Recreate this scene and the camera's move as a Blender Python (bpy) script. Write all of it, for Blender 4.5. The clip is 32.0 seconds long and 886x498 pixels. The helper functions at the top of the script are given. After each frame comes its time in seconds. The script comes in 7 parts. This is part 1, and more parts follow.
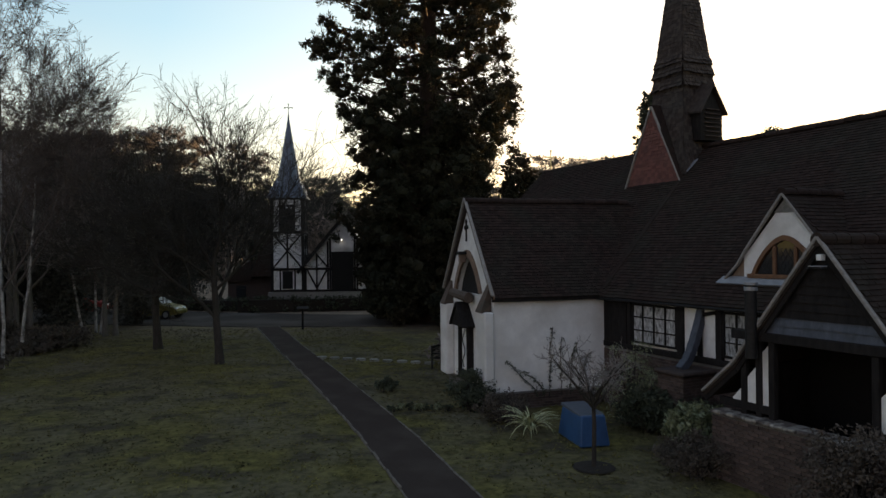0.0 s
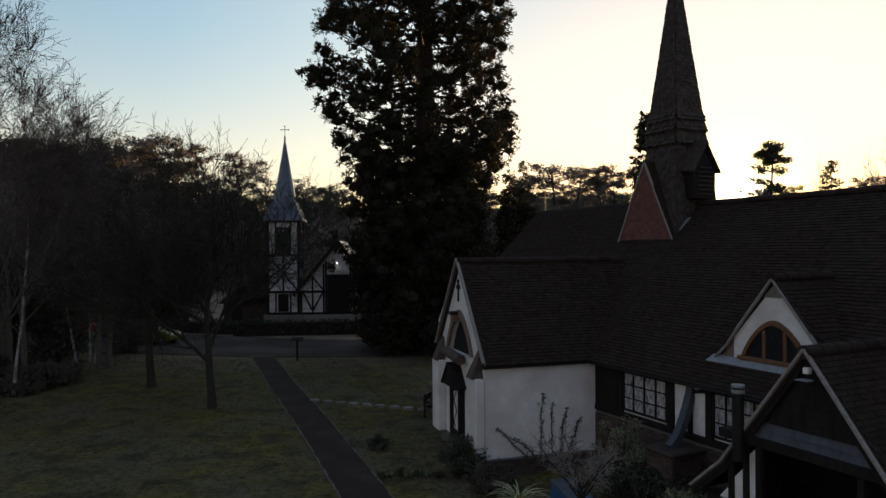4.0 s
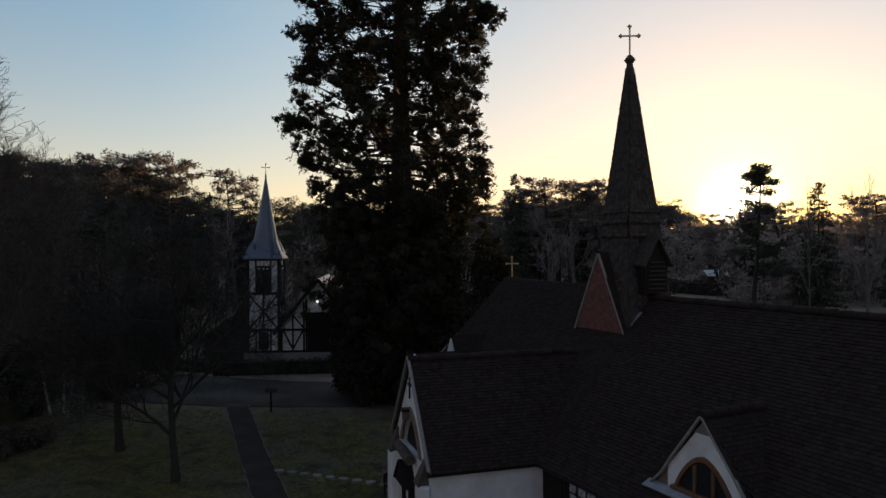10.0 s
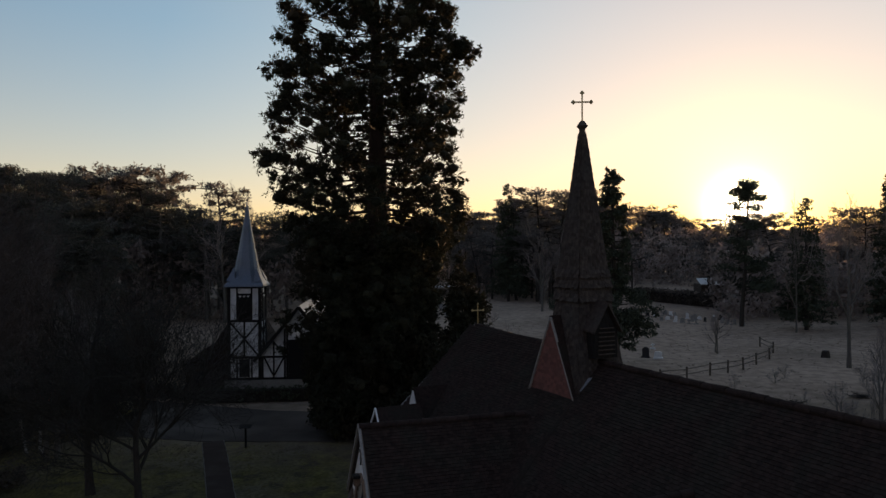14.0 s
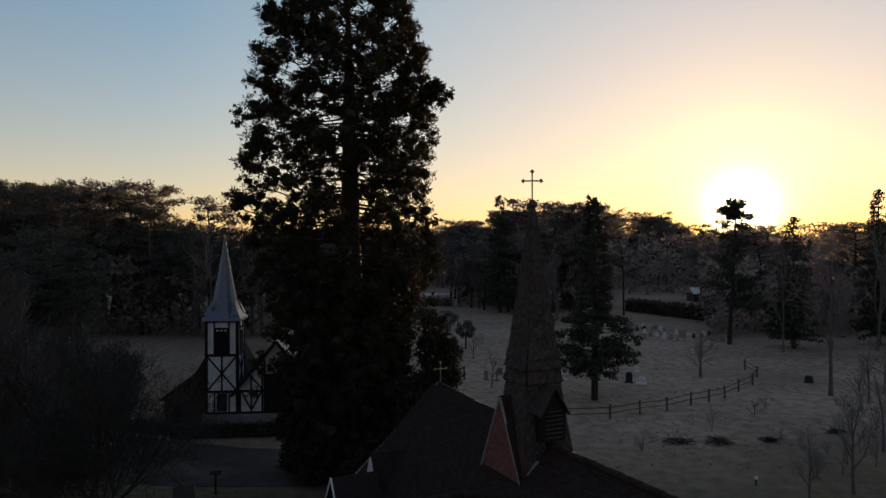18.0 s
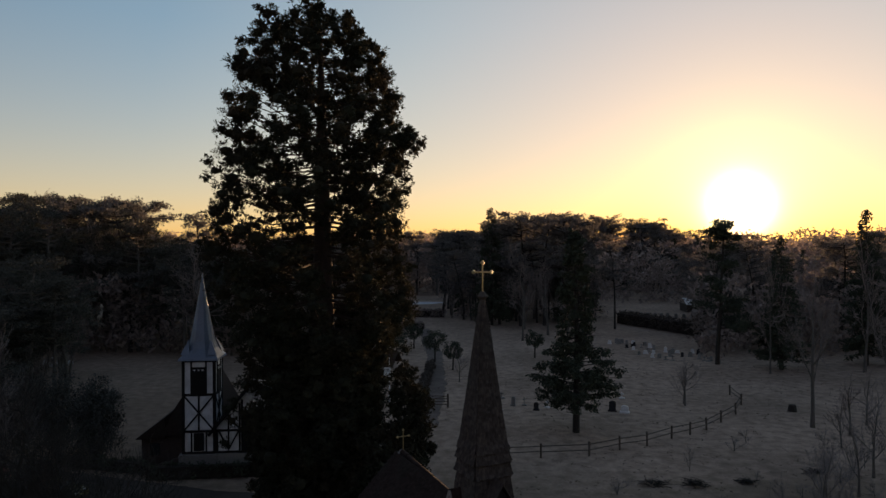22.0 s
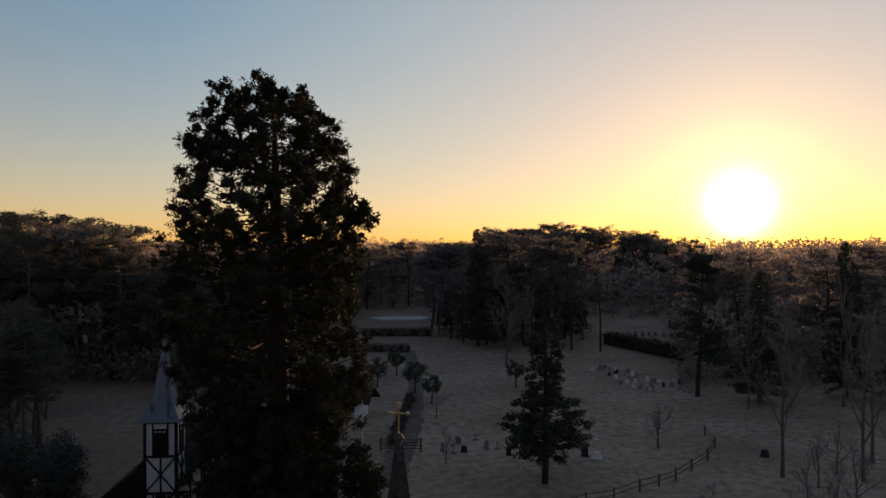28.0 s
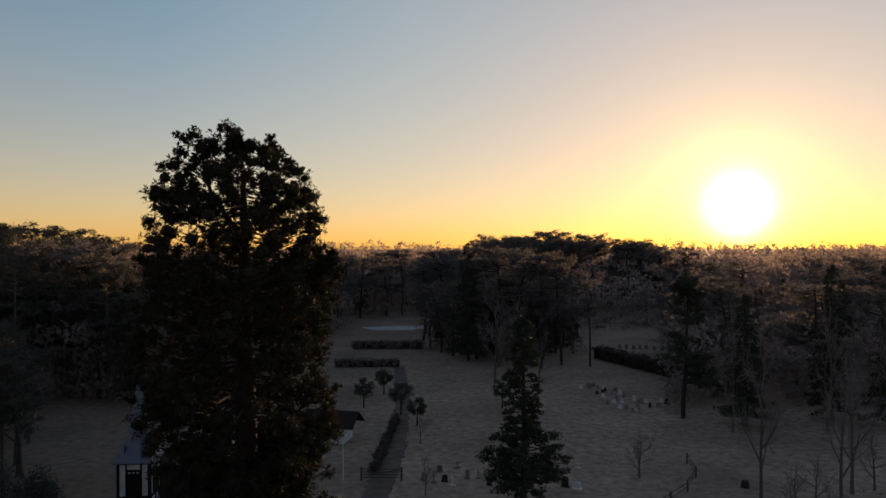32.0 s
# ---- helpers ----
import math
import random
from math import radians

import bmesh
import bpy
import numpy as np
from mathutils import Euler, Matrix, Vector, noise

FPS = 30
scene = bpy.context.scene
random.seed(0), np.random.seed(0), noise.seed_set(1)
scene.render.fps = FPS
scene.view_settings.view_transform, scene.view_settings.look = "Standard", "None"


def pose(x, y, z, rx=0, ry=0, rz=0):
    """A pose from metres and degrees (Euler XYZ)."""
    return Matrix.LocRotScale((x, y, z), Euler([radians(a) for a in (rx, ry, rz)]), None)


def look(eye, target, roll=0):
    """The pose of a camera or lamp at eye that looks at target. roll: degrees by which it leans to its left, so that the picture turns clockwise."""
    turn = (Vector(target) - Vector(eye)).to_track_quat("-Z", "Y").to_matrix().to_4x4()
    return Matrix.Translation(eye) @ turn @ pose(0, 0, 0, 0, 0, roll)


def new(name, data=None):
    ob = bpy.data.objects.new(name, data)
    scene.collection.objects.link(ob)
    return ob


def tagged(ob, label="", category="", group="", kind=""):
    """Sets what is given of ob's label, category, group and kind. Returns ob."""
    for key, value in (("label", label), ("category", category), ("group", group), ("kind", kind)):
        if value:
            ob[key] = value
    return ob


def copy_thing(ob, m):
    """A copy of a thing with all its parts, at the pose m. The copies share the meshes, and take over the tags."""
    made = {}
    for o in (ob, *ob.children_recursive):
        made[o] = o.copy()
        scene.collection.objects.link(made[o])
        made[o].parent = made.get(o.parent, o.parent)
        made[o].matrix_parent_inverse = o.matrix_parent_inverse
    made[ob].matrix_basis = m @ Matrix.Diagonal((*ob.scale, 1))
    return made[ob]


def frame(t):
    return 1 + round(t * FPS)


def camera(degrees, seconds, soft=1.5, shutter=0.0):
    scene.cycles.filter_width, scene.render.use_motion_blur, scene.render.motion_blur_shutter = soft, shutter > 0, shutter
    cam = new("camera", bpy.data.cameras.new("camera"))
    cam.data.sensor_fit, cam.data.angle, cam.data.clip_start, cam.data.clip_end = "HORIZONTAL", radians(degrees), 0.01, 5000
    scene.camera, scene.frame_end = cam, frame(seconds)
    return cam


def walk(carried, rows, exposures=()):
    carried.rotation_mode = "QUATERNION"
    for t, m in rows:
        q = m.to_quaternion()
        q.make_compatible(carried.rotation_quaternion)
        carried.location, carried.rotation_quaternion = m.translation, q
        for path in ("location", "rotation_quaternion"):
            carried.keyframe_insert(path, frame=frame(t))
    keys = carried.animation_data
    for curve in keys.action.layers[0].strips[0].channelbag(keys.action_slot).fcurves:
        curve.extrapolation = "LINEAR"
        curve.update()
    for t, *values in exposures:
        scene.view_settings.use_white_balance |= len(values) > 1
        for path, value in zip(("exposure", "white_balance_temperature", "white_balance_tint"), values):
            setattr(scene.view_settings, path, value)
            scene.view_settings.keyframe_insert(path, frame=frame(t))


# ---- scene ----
cam = camera(66.0, 32.0)
PATH = [
    (0, 1.957, -0.305, 4.689, 0.145, -0.575, 1.352),
    (1, 1.980, -0.309, 5.188, 0.133, -0.496, 1.331),
    (2, 2.014, -0.289, 5.679, 0.116, -0.428, 1.306),
    (3, 2.081, -0.271, 6.161, 0.096, -0.377, 1.278),
    (3.5, 2.133, -0.267, 6.408, 0.085, -0.357, 1.265),
    (5.5, 2.461, -0.261, 7.430, 0.042, -0.296, 1.218),
    (6, 2.575, -0.256, 7.690, 0.032, -0.284, 1.208),
    (7, 2.836, -0.242, 8.219, 0.015, -0.265, 1.192),
    (8, 3.126, -0.242, 8.766, 0.004, -0.253, 1.181),
    (9, 3.437, -0.283, 9.319, -0.003, -0.246, 1.173),
    (10, 3.766, -0.378, 9.880, -0.007, -0.243, 1.164),
    (11, 4.111, -0.493, 10.439, -0.008, -0.242, 1.154),
    (12, 4.498, -0.588, 10.989, -0.008, -0.240, 1.144),
    (13, 4.937, -0.656, 11.551, -0.011, -0.237, 1.135),
    (14, 5.404, -0.696, 12.175, -0.021, -0.231, 1.130),
    (14.5, 5.639, -0.701, 12.510, -0.030, -0.227, 1.128),
    (16.5, 6.569, -0.669, 13.950, -0.077, -0.211, 1.117),
    (17, 6.795, -0.651, 14.320, -0.093, -0.208, 1.114),
    (18, 7.229, -0.597, 15.088, -0.130, -0.203, 1.104),
    (19, 7.658, -0.548, 15.925, -0.174, -0.201, 1.091),
    (20, 8.116, -0.513, 16.776, -0.218, -0.200, 1.075),
    (21, 8.572, -0.473, 17.616, -0.255, -0.199, 1.060),
    (22, 9.024, -0.423, 18.457, -0.284, -0.198, 1.046),
    (23, 9.488, -0.381, 19.277, -0.304, -0.194, 1.035),
    (24, 9.972, -0.347, 20.095, -0.320, -0.189, 1.028),
    (25, 10.530, -0.308, 20.892, -0.333, -0.186, 1.021),
    (25.5, 10.807, -0.289, 21.302, -0.339, -0.185, 1.016),
    (27.5, 11.792, -0.187, 23.120, -0.364, -0.182, 0.987),
    (28, 12.031, -0.164, 23.544, -0.369, -0.181, 0.977),
    (29, 12.512, -0.154, 24.384, -0.378, -0.173, 0.956),
    (30, 13.035, -0.153, 25.239, -0.383, -0.153, 0.935),
    (31, 13.548, -0.103, 26.095, -0.387, -0.122, 0.917),
    (32, 14.085, -0.062, 26.907, -0.391, -0.087, 0.906),
]
EXPOSE = [(0, 2.68, 7750, 13), (3, 2.36, 7550, 14), (6, 1.96, 7050, 14), (9, 1.84, 6850, 15), (13, 1.77, 6900, 16), (19, 1.54, 6850, 16), (25, 1.42, 6850, 17), (32, 1.32, 6900, 17)]
walk(cam, [(t, pose(x, y, z, 90, 0, yaw) @ pose(0, 0, 0, pitch, 0, 0) @ pose(0, 0, 0, 0, 0, roll)) for t, x, y, z, pitch, roll, yaw in PATH], EXPOSE)

# ---- world, sun, exposure ----
SUN_AZ, SUN_EL = 22.5, 3.0
AUREOLE = ((2200, 1.4, (1.0, 0.95, 0.85)), (380, 0.3, (0.9, 0.95, 0.28)), (120, 0.05, (0.75, 0.9, 0.0)), (16, 0.04, (1.0, 0.42, 0.06)))
world = bpy.data.worlds.new("dawn_sky")
scene.world = world
world.use_nodes = True
wn = world.node_tree
wn.nodes.clear()
sky = wn.nodes.new("ShaderNodeTexSky")
sky.sky_type, sky.sun_disc = "NISHITA", False
sky.sun_elevation, sky.sun_rotation = radians(SUN_EL), radians(SUN_AZ)
sky.altitude, sky.air_density, sky.dust_density, sky.ozone_density = 60, 1.0, 0.2, 1.0
wbg = wn.nodes.new("ShaderNodeBackground")
wbg.inputs["Strength"].default_value = 0.122
wout = wn.nodes.new("ShaderNodeOutputWorld")
haze = wn.nodes.new("ShaderNodeGamma")          # mist evens the sky out
haze.inputs["Gamma"].default_value = 0.6
air = wn.nodes.new("ShaderNodeMix")
air.data_type, air.blend_type = "RGBA", "MULTIPLY"
air.inputs["Factor"].default_value = 1.0
wn.links.new(sky.outputs[0], haze.inputs["Color"])
wn.links.new(haze.outputs[0], air.inputs["A"])
wn.links.new(air.outputs["Result"], wbg.inputs["Color"])
# the sun's aureole in the misty morning air: a tight white heart and a wide warm glow, round about the sun
az, el = radians(SUN_AZ), radians(SUN_EL)
SUN_DIR = Vector((math.sin(az) * math.cos(el), math.cos(az) * math.cos(el), math.sin(el)))
wtc = wn.nodes.new("ShaderNodeTexCoord")
wdot = wn.nodes.new("ShaderNodeVectorMath")
wdot.operation = "DOT_PRODUCT"
wdot.inputs[1].default_value = SUN_DIR
wn.links.new(wtc.outputs["Generated"], wdot.inputs[0])
wmax = wn.nodes.new("ShaderNodeMath")
wmax.operation = "MAXIMUM"
wmax.inputs[1].default_value = 0.0
wn.links.new(wdot.outputs["Value"], wmax.inputs[0])
# the sky deepens and turns bluer away from the sun
deep = wn.nodes.new("ShaderNodeMapRange")
deep.inputs["From Min"].default_value, deep.inputs["From Max"].default_value = -1.0, 1.0
wn.links.new(wdot.outputs["Value"], deep.inputs[0])
fade = wn.nodes.new("ShaderNodeValToRGB")
fade.color_ramp.elements[0].position, fade.color_ramp.elements[0].color = 0.0, (0.46, 0.435, 0.61, 1)
fade.color_ramp.elements[1].position, fade.color_ramp.elements[1].color = 1.0, (1.0, 0.95, 0.98, 1)
e = fade.color_ramp.elements.new(0.84)
e.color = (0.58, 0.79, 1.0, 1)
e = fade.color_ramp.elements.new(0.94)
e.color = (0.86, 0.94, 1.02, 1)
wn.links.new(deep.outputs[0], fade.inputs[0])
# dusty warmth low along the horizon
wsep = wn.nodes.new("ShaderNodeSeparateXYZ")
wn.links.new(wtc.outputs["Generated"], wsep.inputs[0])
low = wn.nodes.new("ShaderNodeMapRange")
low.inputs["From Min"].default_value, low.inputs["From Max"].default_value = 0.01, 0.3
wn.links.new(wsep.outputs["Z"], low.inputs[0])
dust = wn.nodes.new("ShaderNodeMix")
dust.data_type = "RGBA"
dust.inputs["A"].default_value = (0.97, 0.85, 0.85, 1)
side = wn.nodes.new("ShaderNodeMapRange")        # the warmth ends where the sky faces away from the sun
side.inputs["From Min"].default_value, side.inputs["From Max"].default_value = 0.55, -0.05
wn.links.new(wdot.outputs["Value"], side.inputs[0])
away = wn.nodes.new("ShaderNodeMath")
away.operation = "MAXIMUM"
wn.links.new(low.outputs[0], away.inputs[0])
wn.links.new(side.outputs[0], away.inputs[1])
wn.links.new(away.outputs[0], dust.inputs["Factor"])
wn.links.new(fade.outputs[0], dust.inputs["B"])
wn.links.new(dust.outputs["Result"], air.inputs["B"])
last = wbg.outputs[0]
for power, strength, tint in AUREOLE:
    pw = wn.nodes.new("ShaderNodeMath")
    pw.operation = "POWER"
    pw.inputs[1].default_value = power
    wn.links.new(wmax.outputs[0], pw.inputs[0])
    st = wn.nodes.new("ShaderNodeMath")
    st.operation = "MULTIPLY"
    st.inputs[1].default_value = strength
    wn.links.new(pw.outputs[0], st.inputs[0])
    gb = wn.nodes.new("ShaderNodeBackground")
    gb.inputs["Color"].default_value = (*tint, 1)
    wn.links.new(st.outputs[0], gb.inputs["Strength"])
    ad = wn.nodes.new("ShaderNodeAddShader")
    wn.links.new(last, ad.inputs[0])
    wn.links.new(gb.outputs[0], ad.inputs[1])
    last = ad.outputs[0]
wn.links.new(last, wout.inputs["Surface"])

sun_data = bpy.data.lights.new("sun", "SUN")
sun_data.energy, sun_data.angle, sun_data.color = 2.6, radians(0.6), (1.0, 0.62, 0.32)
sun = new("sun", sun_data)
az, el = radians(SUN_AZ), radians(SUN_EL)
sun.matrix_world = look((0, 0, 60), Vector((0, 0, 60)) - Vector((math.sin(az) * math.cos(el), math.cos(az) * math.cos(el), math.sin(el))))


# ---- materials ----
def mat(name, c1, c2, scale=4.0, rough=0.85, bump=0.25, c3=None, scale3=0.4, metal=0.0, thin=0.0, vary=0.0, island=0.0, spec=0.3, stretch=(1, 1, 1), amount3=0.6):
    """A surface with fine grain from c1 to c2, broad stains of c3 and optional variation from piece to piece."""
    m = bpy.data.materials.new(name)
    m.use_nodes = True
    nt = m.node_tree
    b = nt.nodes["Principled BSDF"]
    b.inputs["Metallic"].default_value = metal
    b.inputs["Specular IOR Level"].default_value = spec
    tc = nt.nodes.new("ShaderNodeTexCoord")
    mp = nt.nodes.new("ShaderNodeMapping")
    mp.inputs["Scale"].default_value = stretch
    nt.links.new(tc.outputs["Object"], mp.inputs["Vector"])
    n1 = nt.nodes.new("ShaderNodeTexNoise")
    n1.inputs["Scale"].default_value, n1.inputs["Detail"].default_value, n1.inputs["Roughness"].default_value = scale, 6, 0.65
    nt.links.new(mp.outputs[0], n1.inputs["Vector"])
    ramp = nt.nodes.new("ShaderNodeValToRGB")
    ramp.color_ramp.elements[0].position, ramp.color_ramp.elements[1].position = 0.3, 0.7
    ramp.color_ramp.elements[0].color, ramp.color_ramp.elements[1].color = (*c1, 1), (*c2, 1)
    nt.links.new(n1.outputs["Fac"], ramp.inputs[0])
    col = ramp.outputs[0]
    if c3:
        n3 = nt.nodes.new("ShaderNodeTexNoise")
        n3.inputs["Scale"].default_value, n3.inputs["Detail"].default_value = scale3, 4
        nt.links.new(tc.outputs["Object"], n3.inputs["Vector"])
        r3 = nt.nodes.new("ShaderNodeMapRange")
        r3.inputs["From Min"].default_value, r3.inputs["From Max"].default_value = 0.45, 0.65
        r3.inputs["To Max"].default_value = amount3
        nt.links.new(n3.outputs["Fac"], r3.inputs[0])
        mx = nt.nodes.new("ShaderNodeMix")
        mx.data_type = "RGBA"
        mx.inputs["B"].default_value = (*c3, 1)
        nt.links.new(r3.outputs[0], mx.inputs["Factor"])
        nt.links.new(col, mx.inputs["A"])
        col = mx.outputs["Result"]
    if vary or island:
        if vary:
            src = nt.nodes.new("ShaderNodeObjectInfo").outputs["Random"]
        else:
            src = nt.nodes.new("ShaderNodeNewGeometry").outputs["Random Per Island"]
        k = vary or island
        r4 = nt.nodes.new("ShaderNodeMapRange")
        r4.inputs["To Min"].default_value, r4.inputs["To Max"].default_value = 1 - k, 1 + k
        nt.links.new(src, r4.inputs[0])
        hs = nt.nodes.new("ShaderNodeHueSaturation")
        nt.links.new(r4.outputs[0], hs.inputs["Value"])
        nt.links.new(col, hs.inputs["Color"])
        col = hs.outputs[0]
    nt.links.new(col, b.inputs["Base Color"])
    rr = nt.nodes.new("ShaderNodeMapRange")
    rr.inputs["To Min"].default_value, rr.inputs["To Max"].default_value = max(0.02, rough - 0.1), min(1, rough + 0.1)
    nt.links.new(n1.outputs["Fac"], rr.inputs[0])
    nt.links.new(rr.outputs[0], b.inputs["Roughness"])
    if thin:                                  # light comes through twigs and needles
        tl = nt.nodes.new("ShaderNodeBsdfTranslucent")
        nt.links.new(col, tl.inputs["Color"])
        ms = nt.nodes.new("ShaderNodeMixShader")
        ms.inputs[0].default_value = thin
        nt.links.new(b.outputs[0], ms.inputs[1])
        nt.links.new(tl.outputs[0], ms.inputs[2])
        nt.links.new(ms.outputs[0], nt.nodes["Material Output"].inputs["Surface"])
    if bump:
        bp = nt.nodes.new("ShaderNodeBump")
        bp.inputs["Strength"].default_value, bp.inputs["Distance"].default_value = bump, 0.03
        nt.links.new(n1.outputs["Fac"], bp.inputs["Height"])
        nt.links.new(bp.outputs[0], b.inputs["Normal"])
    return m


M_RENDER = mat("lime_render", (0.62, 0.62, 0.61), (0.78, 0.78, 0.76), 3, 0.9, 0.3, (0.5, 0.49, 0.46), 0.7)
M_PANEL = mat("white_panel", (0.66, 0.66, 0.65), (0.8, 0.8, 0.78), 5, 0.85, 0.2, (0.5, 0.49, 0.46), 1.2)
M_OAK = mat("black_timber", (0.009, 0.008, 0.008), (0.026, 0.023, 0.022), 10, 0.75, 0.4, stretch=(1, 1, 0.25), spec=0.12)
M_TILE = mat("clay_roof_tile", (0.02, 0.014, 0.012), (0.046, 0.03, 0.025), 7, 0.85, 0.4, (0.03, 0.028, 0.022), 0.9, island=0.22, spec=0.08)
M_TILE_P = mat("clay_roof_tile_piece", (0.02, 0.014, 0.012), (0.046, 0.03, 0.025), 7, 0.85, 0.4, (0.03, 0.028, 0.022), 0.9, vary=0.22, spec=0.08)
M_UNDER = mat("roof_underlay", (0.02, 0.014, 0.012), (0.035, 0.025, 0.02), 5, 0.95, 0.2)
M_RED = mat("red_hung_tile", (0.12, 0.05, 0.042), (0.19, 0.076, 0.062), 6, 0.85, 0.3, (0.13, 0.062, 0.052), 1.5, vary=0.22)
M_SHINGLE = mat("weathered_shingle", (0.03, 0.023, 0.02), (0.085, 0.067, 0.058), 9, 0.75, 0.6, (0.06, 0.055, 0.05), 0.8, spec=0.1, island=0.28, stretch=(1, 1, 0.4))
M_LEAD = mat("lead_sheet", (0.2, 0.21, 0.23), (0.32, 0.33, 0.35), 6, 0.5, 0.15, metal=0.3)
M_BARGE = mat("pale_mortar_verge", (0.18, 0.165, 0.15), (0.34, 0.32, 0.3), 18, 0.9, 0.4, (0.2, 0.19, 0.17), 2)
M_BRICK = mat("dark_red_brick", (0.05, 0.037, 0.033), (0.1, 0.07, 0.06), 9, 0.9, 0.4, vary=0.35)
M_BRICKJ = mat("dark_red_brick_run", (0.05, 0.037, 0.033), (0.1, 0.07, 0.06), 9, 0.9, 0.4, island=0.35)
M_MORTAR = mat("mortar", (0.1, 0.095, 0.085), (0.16, 0.15, 0.14), 20, 0.95, 0.3)
M_STONE = mat("brown_stone_band", (0.15, 0.1, 0.075), (0.25, 0.18, 0.13), 7, 0.9, 0.3, (0.16, 0.12, 0.1), 2)
M_BROWNWOOD = mat("brown_window_timber", (0.12, 0.055, 0.028), (0.2, 0.1, 0.052), 8, 0.6, 0.25, stretch=(1, 1, 0.3))
# near-black: holds the shade inside openings as a colour
M_DARKIN = mat("interior_shade_black", (0.008, 0.008, 0.008), (0.016, 0.015, 0.014), 4, 0.95, 0.1)
M_SLATE = mat("blue_grey_slate", (0.08, 0.11, 0.155), (0.125, 0.165, 0.22), 9, 0.36, 0.2, (0.08, 0.1, 0.12), 0.8, island=0.2, spec=0.55)
M_BARK = mat("dark_bark", (0.02, 0.017, 0.015), (0.052, 0.044, 0.038), 9, 0.95, 0.6, (0.032, 0.034, 0.024), 1.5, stretch=(1, 1, 0.35))
M_REDBARK = mat("fibrous_red_bark", (0.025, 0.017, 0.013), (0.055, 0.035, 0.027), 6, 0.95, 0.7, stretch=(1, 1, 0.2))
M_BIRCH = mat("birch_bark", (0.2, 0.19, 0.18), (0.42, 0.41, 0.39), 5, 0.8, 0.3, (0.04, 0.034, 0.03), 2.6, stretch=(1, 1, 2.5), amount3=0.95)
M_TWIG = mat("bare_twig", (0.13, 0.117, 0.11), (0.23, 0.205, 0.19), 3, 0.9, 0.0)
M_GREYBARK = mat("grey_lichened_bark", (0.07, 0.062, 0.055), (0.15, 0.135, 0.12), 8, 0.95, 0.5, (0.09, 0.095, 0.07), 1.2, stretch=(1, 1, 0.35))
M_TWIGB = mat("birch_twig", (0.05, 0.039, 0.036), (0.11, 0.085, 0.075), 3, 0.9, 0.0)
M_SEQ = mat("sequoia_foliage", (0.02, 0.022, 0.015), (0.045, 0.047, 0.03), 1.5, 0.95, 0.0, (0.05, 0.036, 0.023), 0.35, island=0.35, thin=0.12, spec=0.1)
# needles lightened throughout: the haze over the distant wood is in this colour
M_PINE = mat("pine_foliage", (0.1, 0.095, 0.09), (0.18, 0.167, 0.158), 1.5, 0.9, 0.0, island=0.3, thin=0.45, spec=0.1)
M_PINED = mat("dark_pine_foliage", (0.05, 0.053, 0.045), (0.1, 0.1, 0.085), 1.5, 0.9, 0.0, island=0.3, thin=0.2, spec=0.1)
M_HOLLY = mat("holly_foliage", (0.045, 0.048, 0.042), (0.1, 0.1, 0.086), 1.2, 0.8, 0.0, island=0.3, spec=0.1)
M_YEW = mat("dark_evergreen_foliage", (0.028, 0.036, 0.025), (0.066, 0.078, 0.048), 2, 0.85, 0.0, island=0.3)
M_HEDGE = mat("brown_hedge_leaf", (0.05, 0.043, 0.036), (0.1, 0.082, 0.066), 2, 0.9, 0.0, island=0.4)
# thicket colour raised to grey-mauve brown to imitate morning haze
M_WOODS = mat("haze_pale_winter_wood", (0.24, 0.185, 0.165), (0.38, 0.3, 0.265), 0.3, 0.95, 0.0, (0.15, 0.14, 0.13), 0.05, island=0.3, thin=0.65, spec=0.1)
M_FENCE = mat("weathered_fence_timber", (0.06, 0.046, 0.036), (0.12, 0.095, 0.075), 8, 0.9, 0.4, vary=0.2)
M_TARMAC = mat("tarmac_path", (0.034, 0.026, 0.022), (0.065, 0.049, 0.042), 40, 0.95, 0.3, (0.075, 0.06, 0.05), 0.8, spec=0.03)
M_ROAD = mat("car_park_tarmac", (0.045, 0.039, 0.034), (0.085, 0.073, 0.064), 30, 0.97, 0.3, (0.13, 0.112, 0.098), 0.25, spec=0.01)
M_WALK = mat("frosted_gravel", (0.07, 0.055, 0.045), (0.13, 0.1, 0.085), 18, 0.95, 0.3, (0.17, 0.14, 0.12), 0.5)
M_KERB = mat("kerb_edging", (0.09, 0.08, 0.066), (0.17, 0.15, 0.13), 15, 0.9, 0.3, vary=0.15)
M_SOIL = mat("bare_soil", (0.014, 0.011, 0.008), (0.032, 0.025, 0.02), 12, 0.95, 0.6)
M_GRAVE = mat("grey_headstone", (0.14, 0.135, 0.125), (0.27, 0.255, 0.24), 12, 0.85, 0.3, (0.2, 0.21, 0.17), 2, vary=0.3)
M_DGRAVE = mat("polished_dark_granite", (0.015, 0.015, 0.017), (0.035, 0.035, 0.04), 30, 0.15, 0.0, spec=0.5)
M_WGRAVE = mat("pale_marble", (0.55, 0.55, 0.53), (0.7, 0.69, 0.67), 4, 0.4, 0.1)
M_GOLD = mat("dull_gilded_metal", (0.42, 0.33, 0.18), (0.56, 0.44, 0.25), 12, 0.35, 0.05, metal=1.0)
M_IRON = mat("black_iron", (0.015, 0.015, 0.016), (0.03, 0.03, 0.032), 15, 0.5, 0.1, metal=0.5)
M_WHITE = mat("white_paint", (0.7, 0.7, 0.69), (0.82, 0.82, 0.8), 8, 0.5, 0.1)


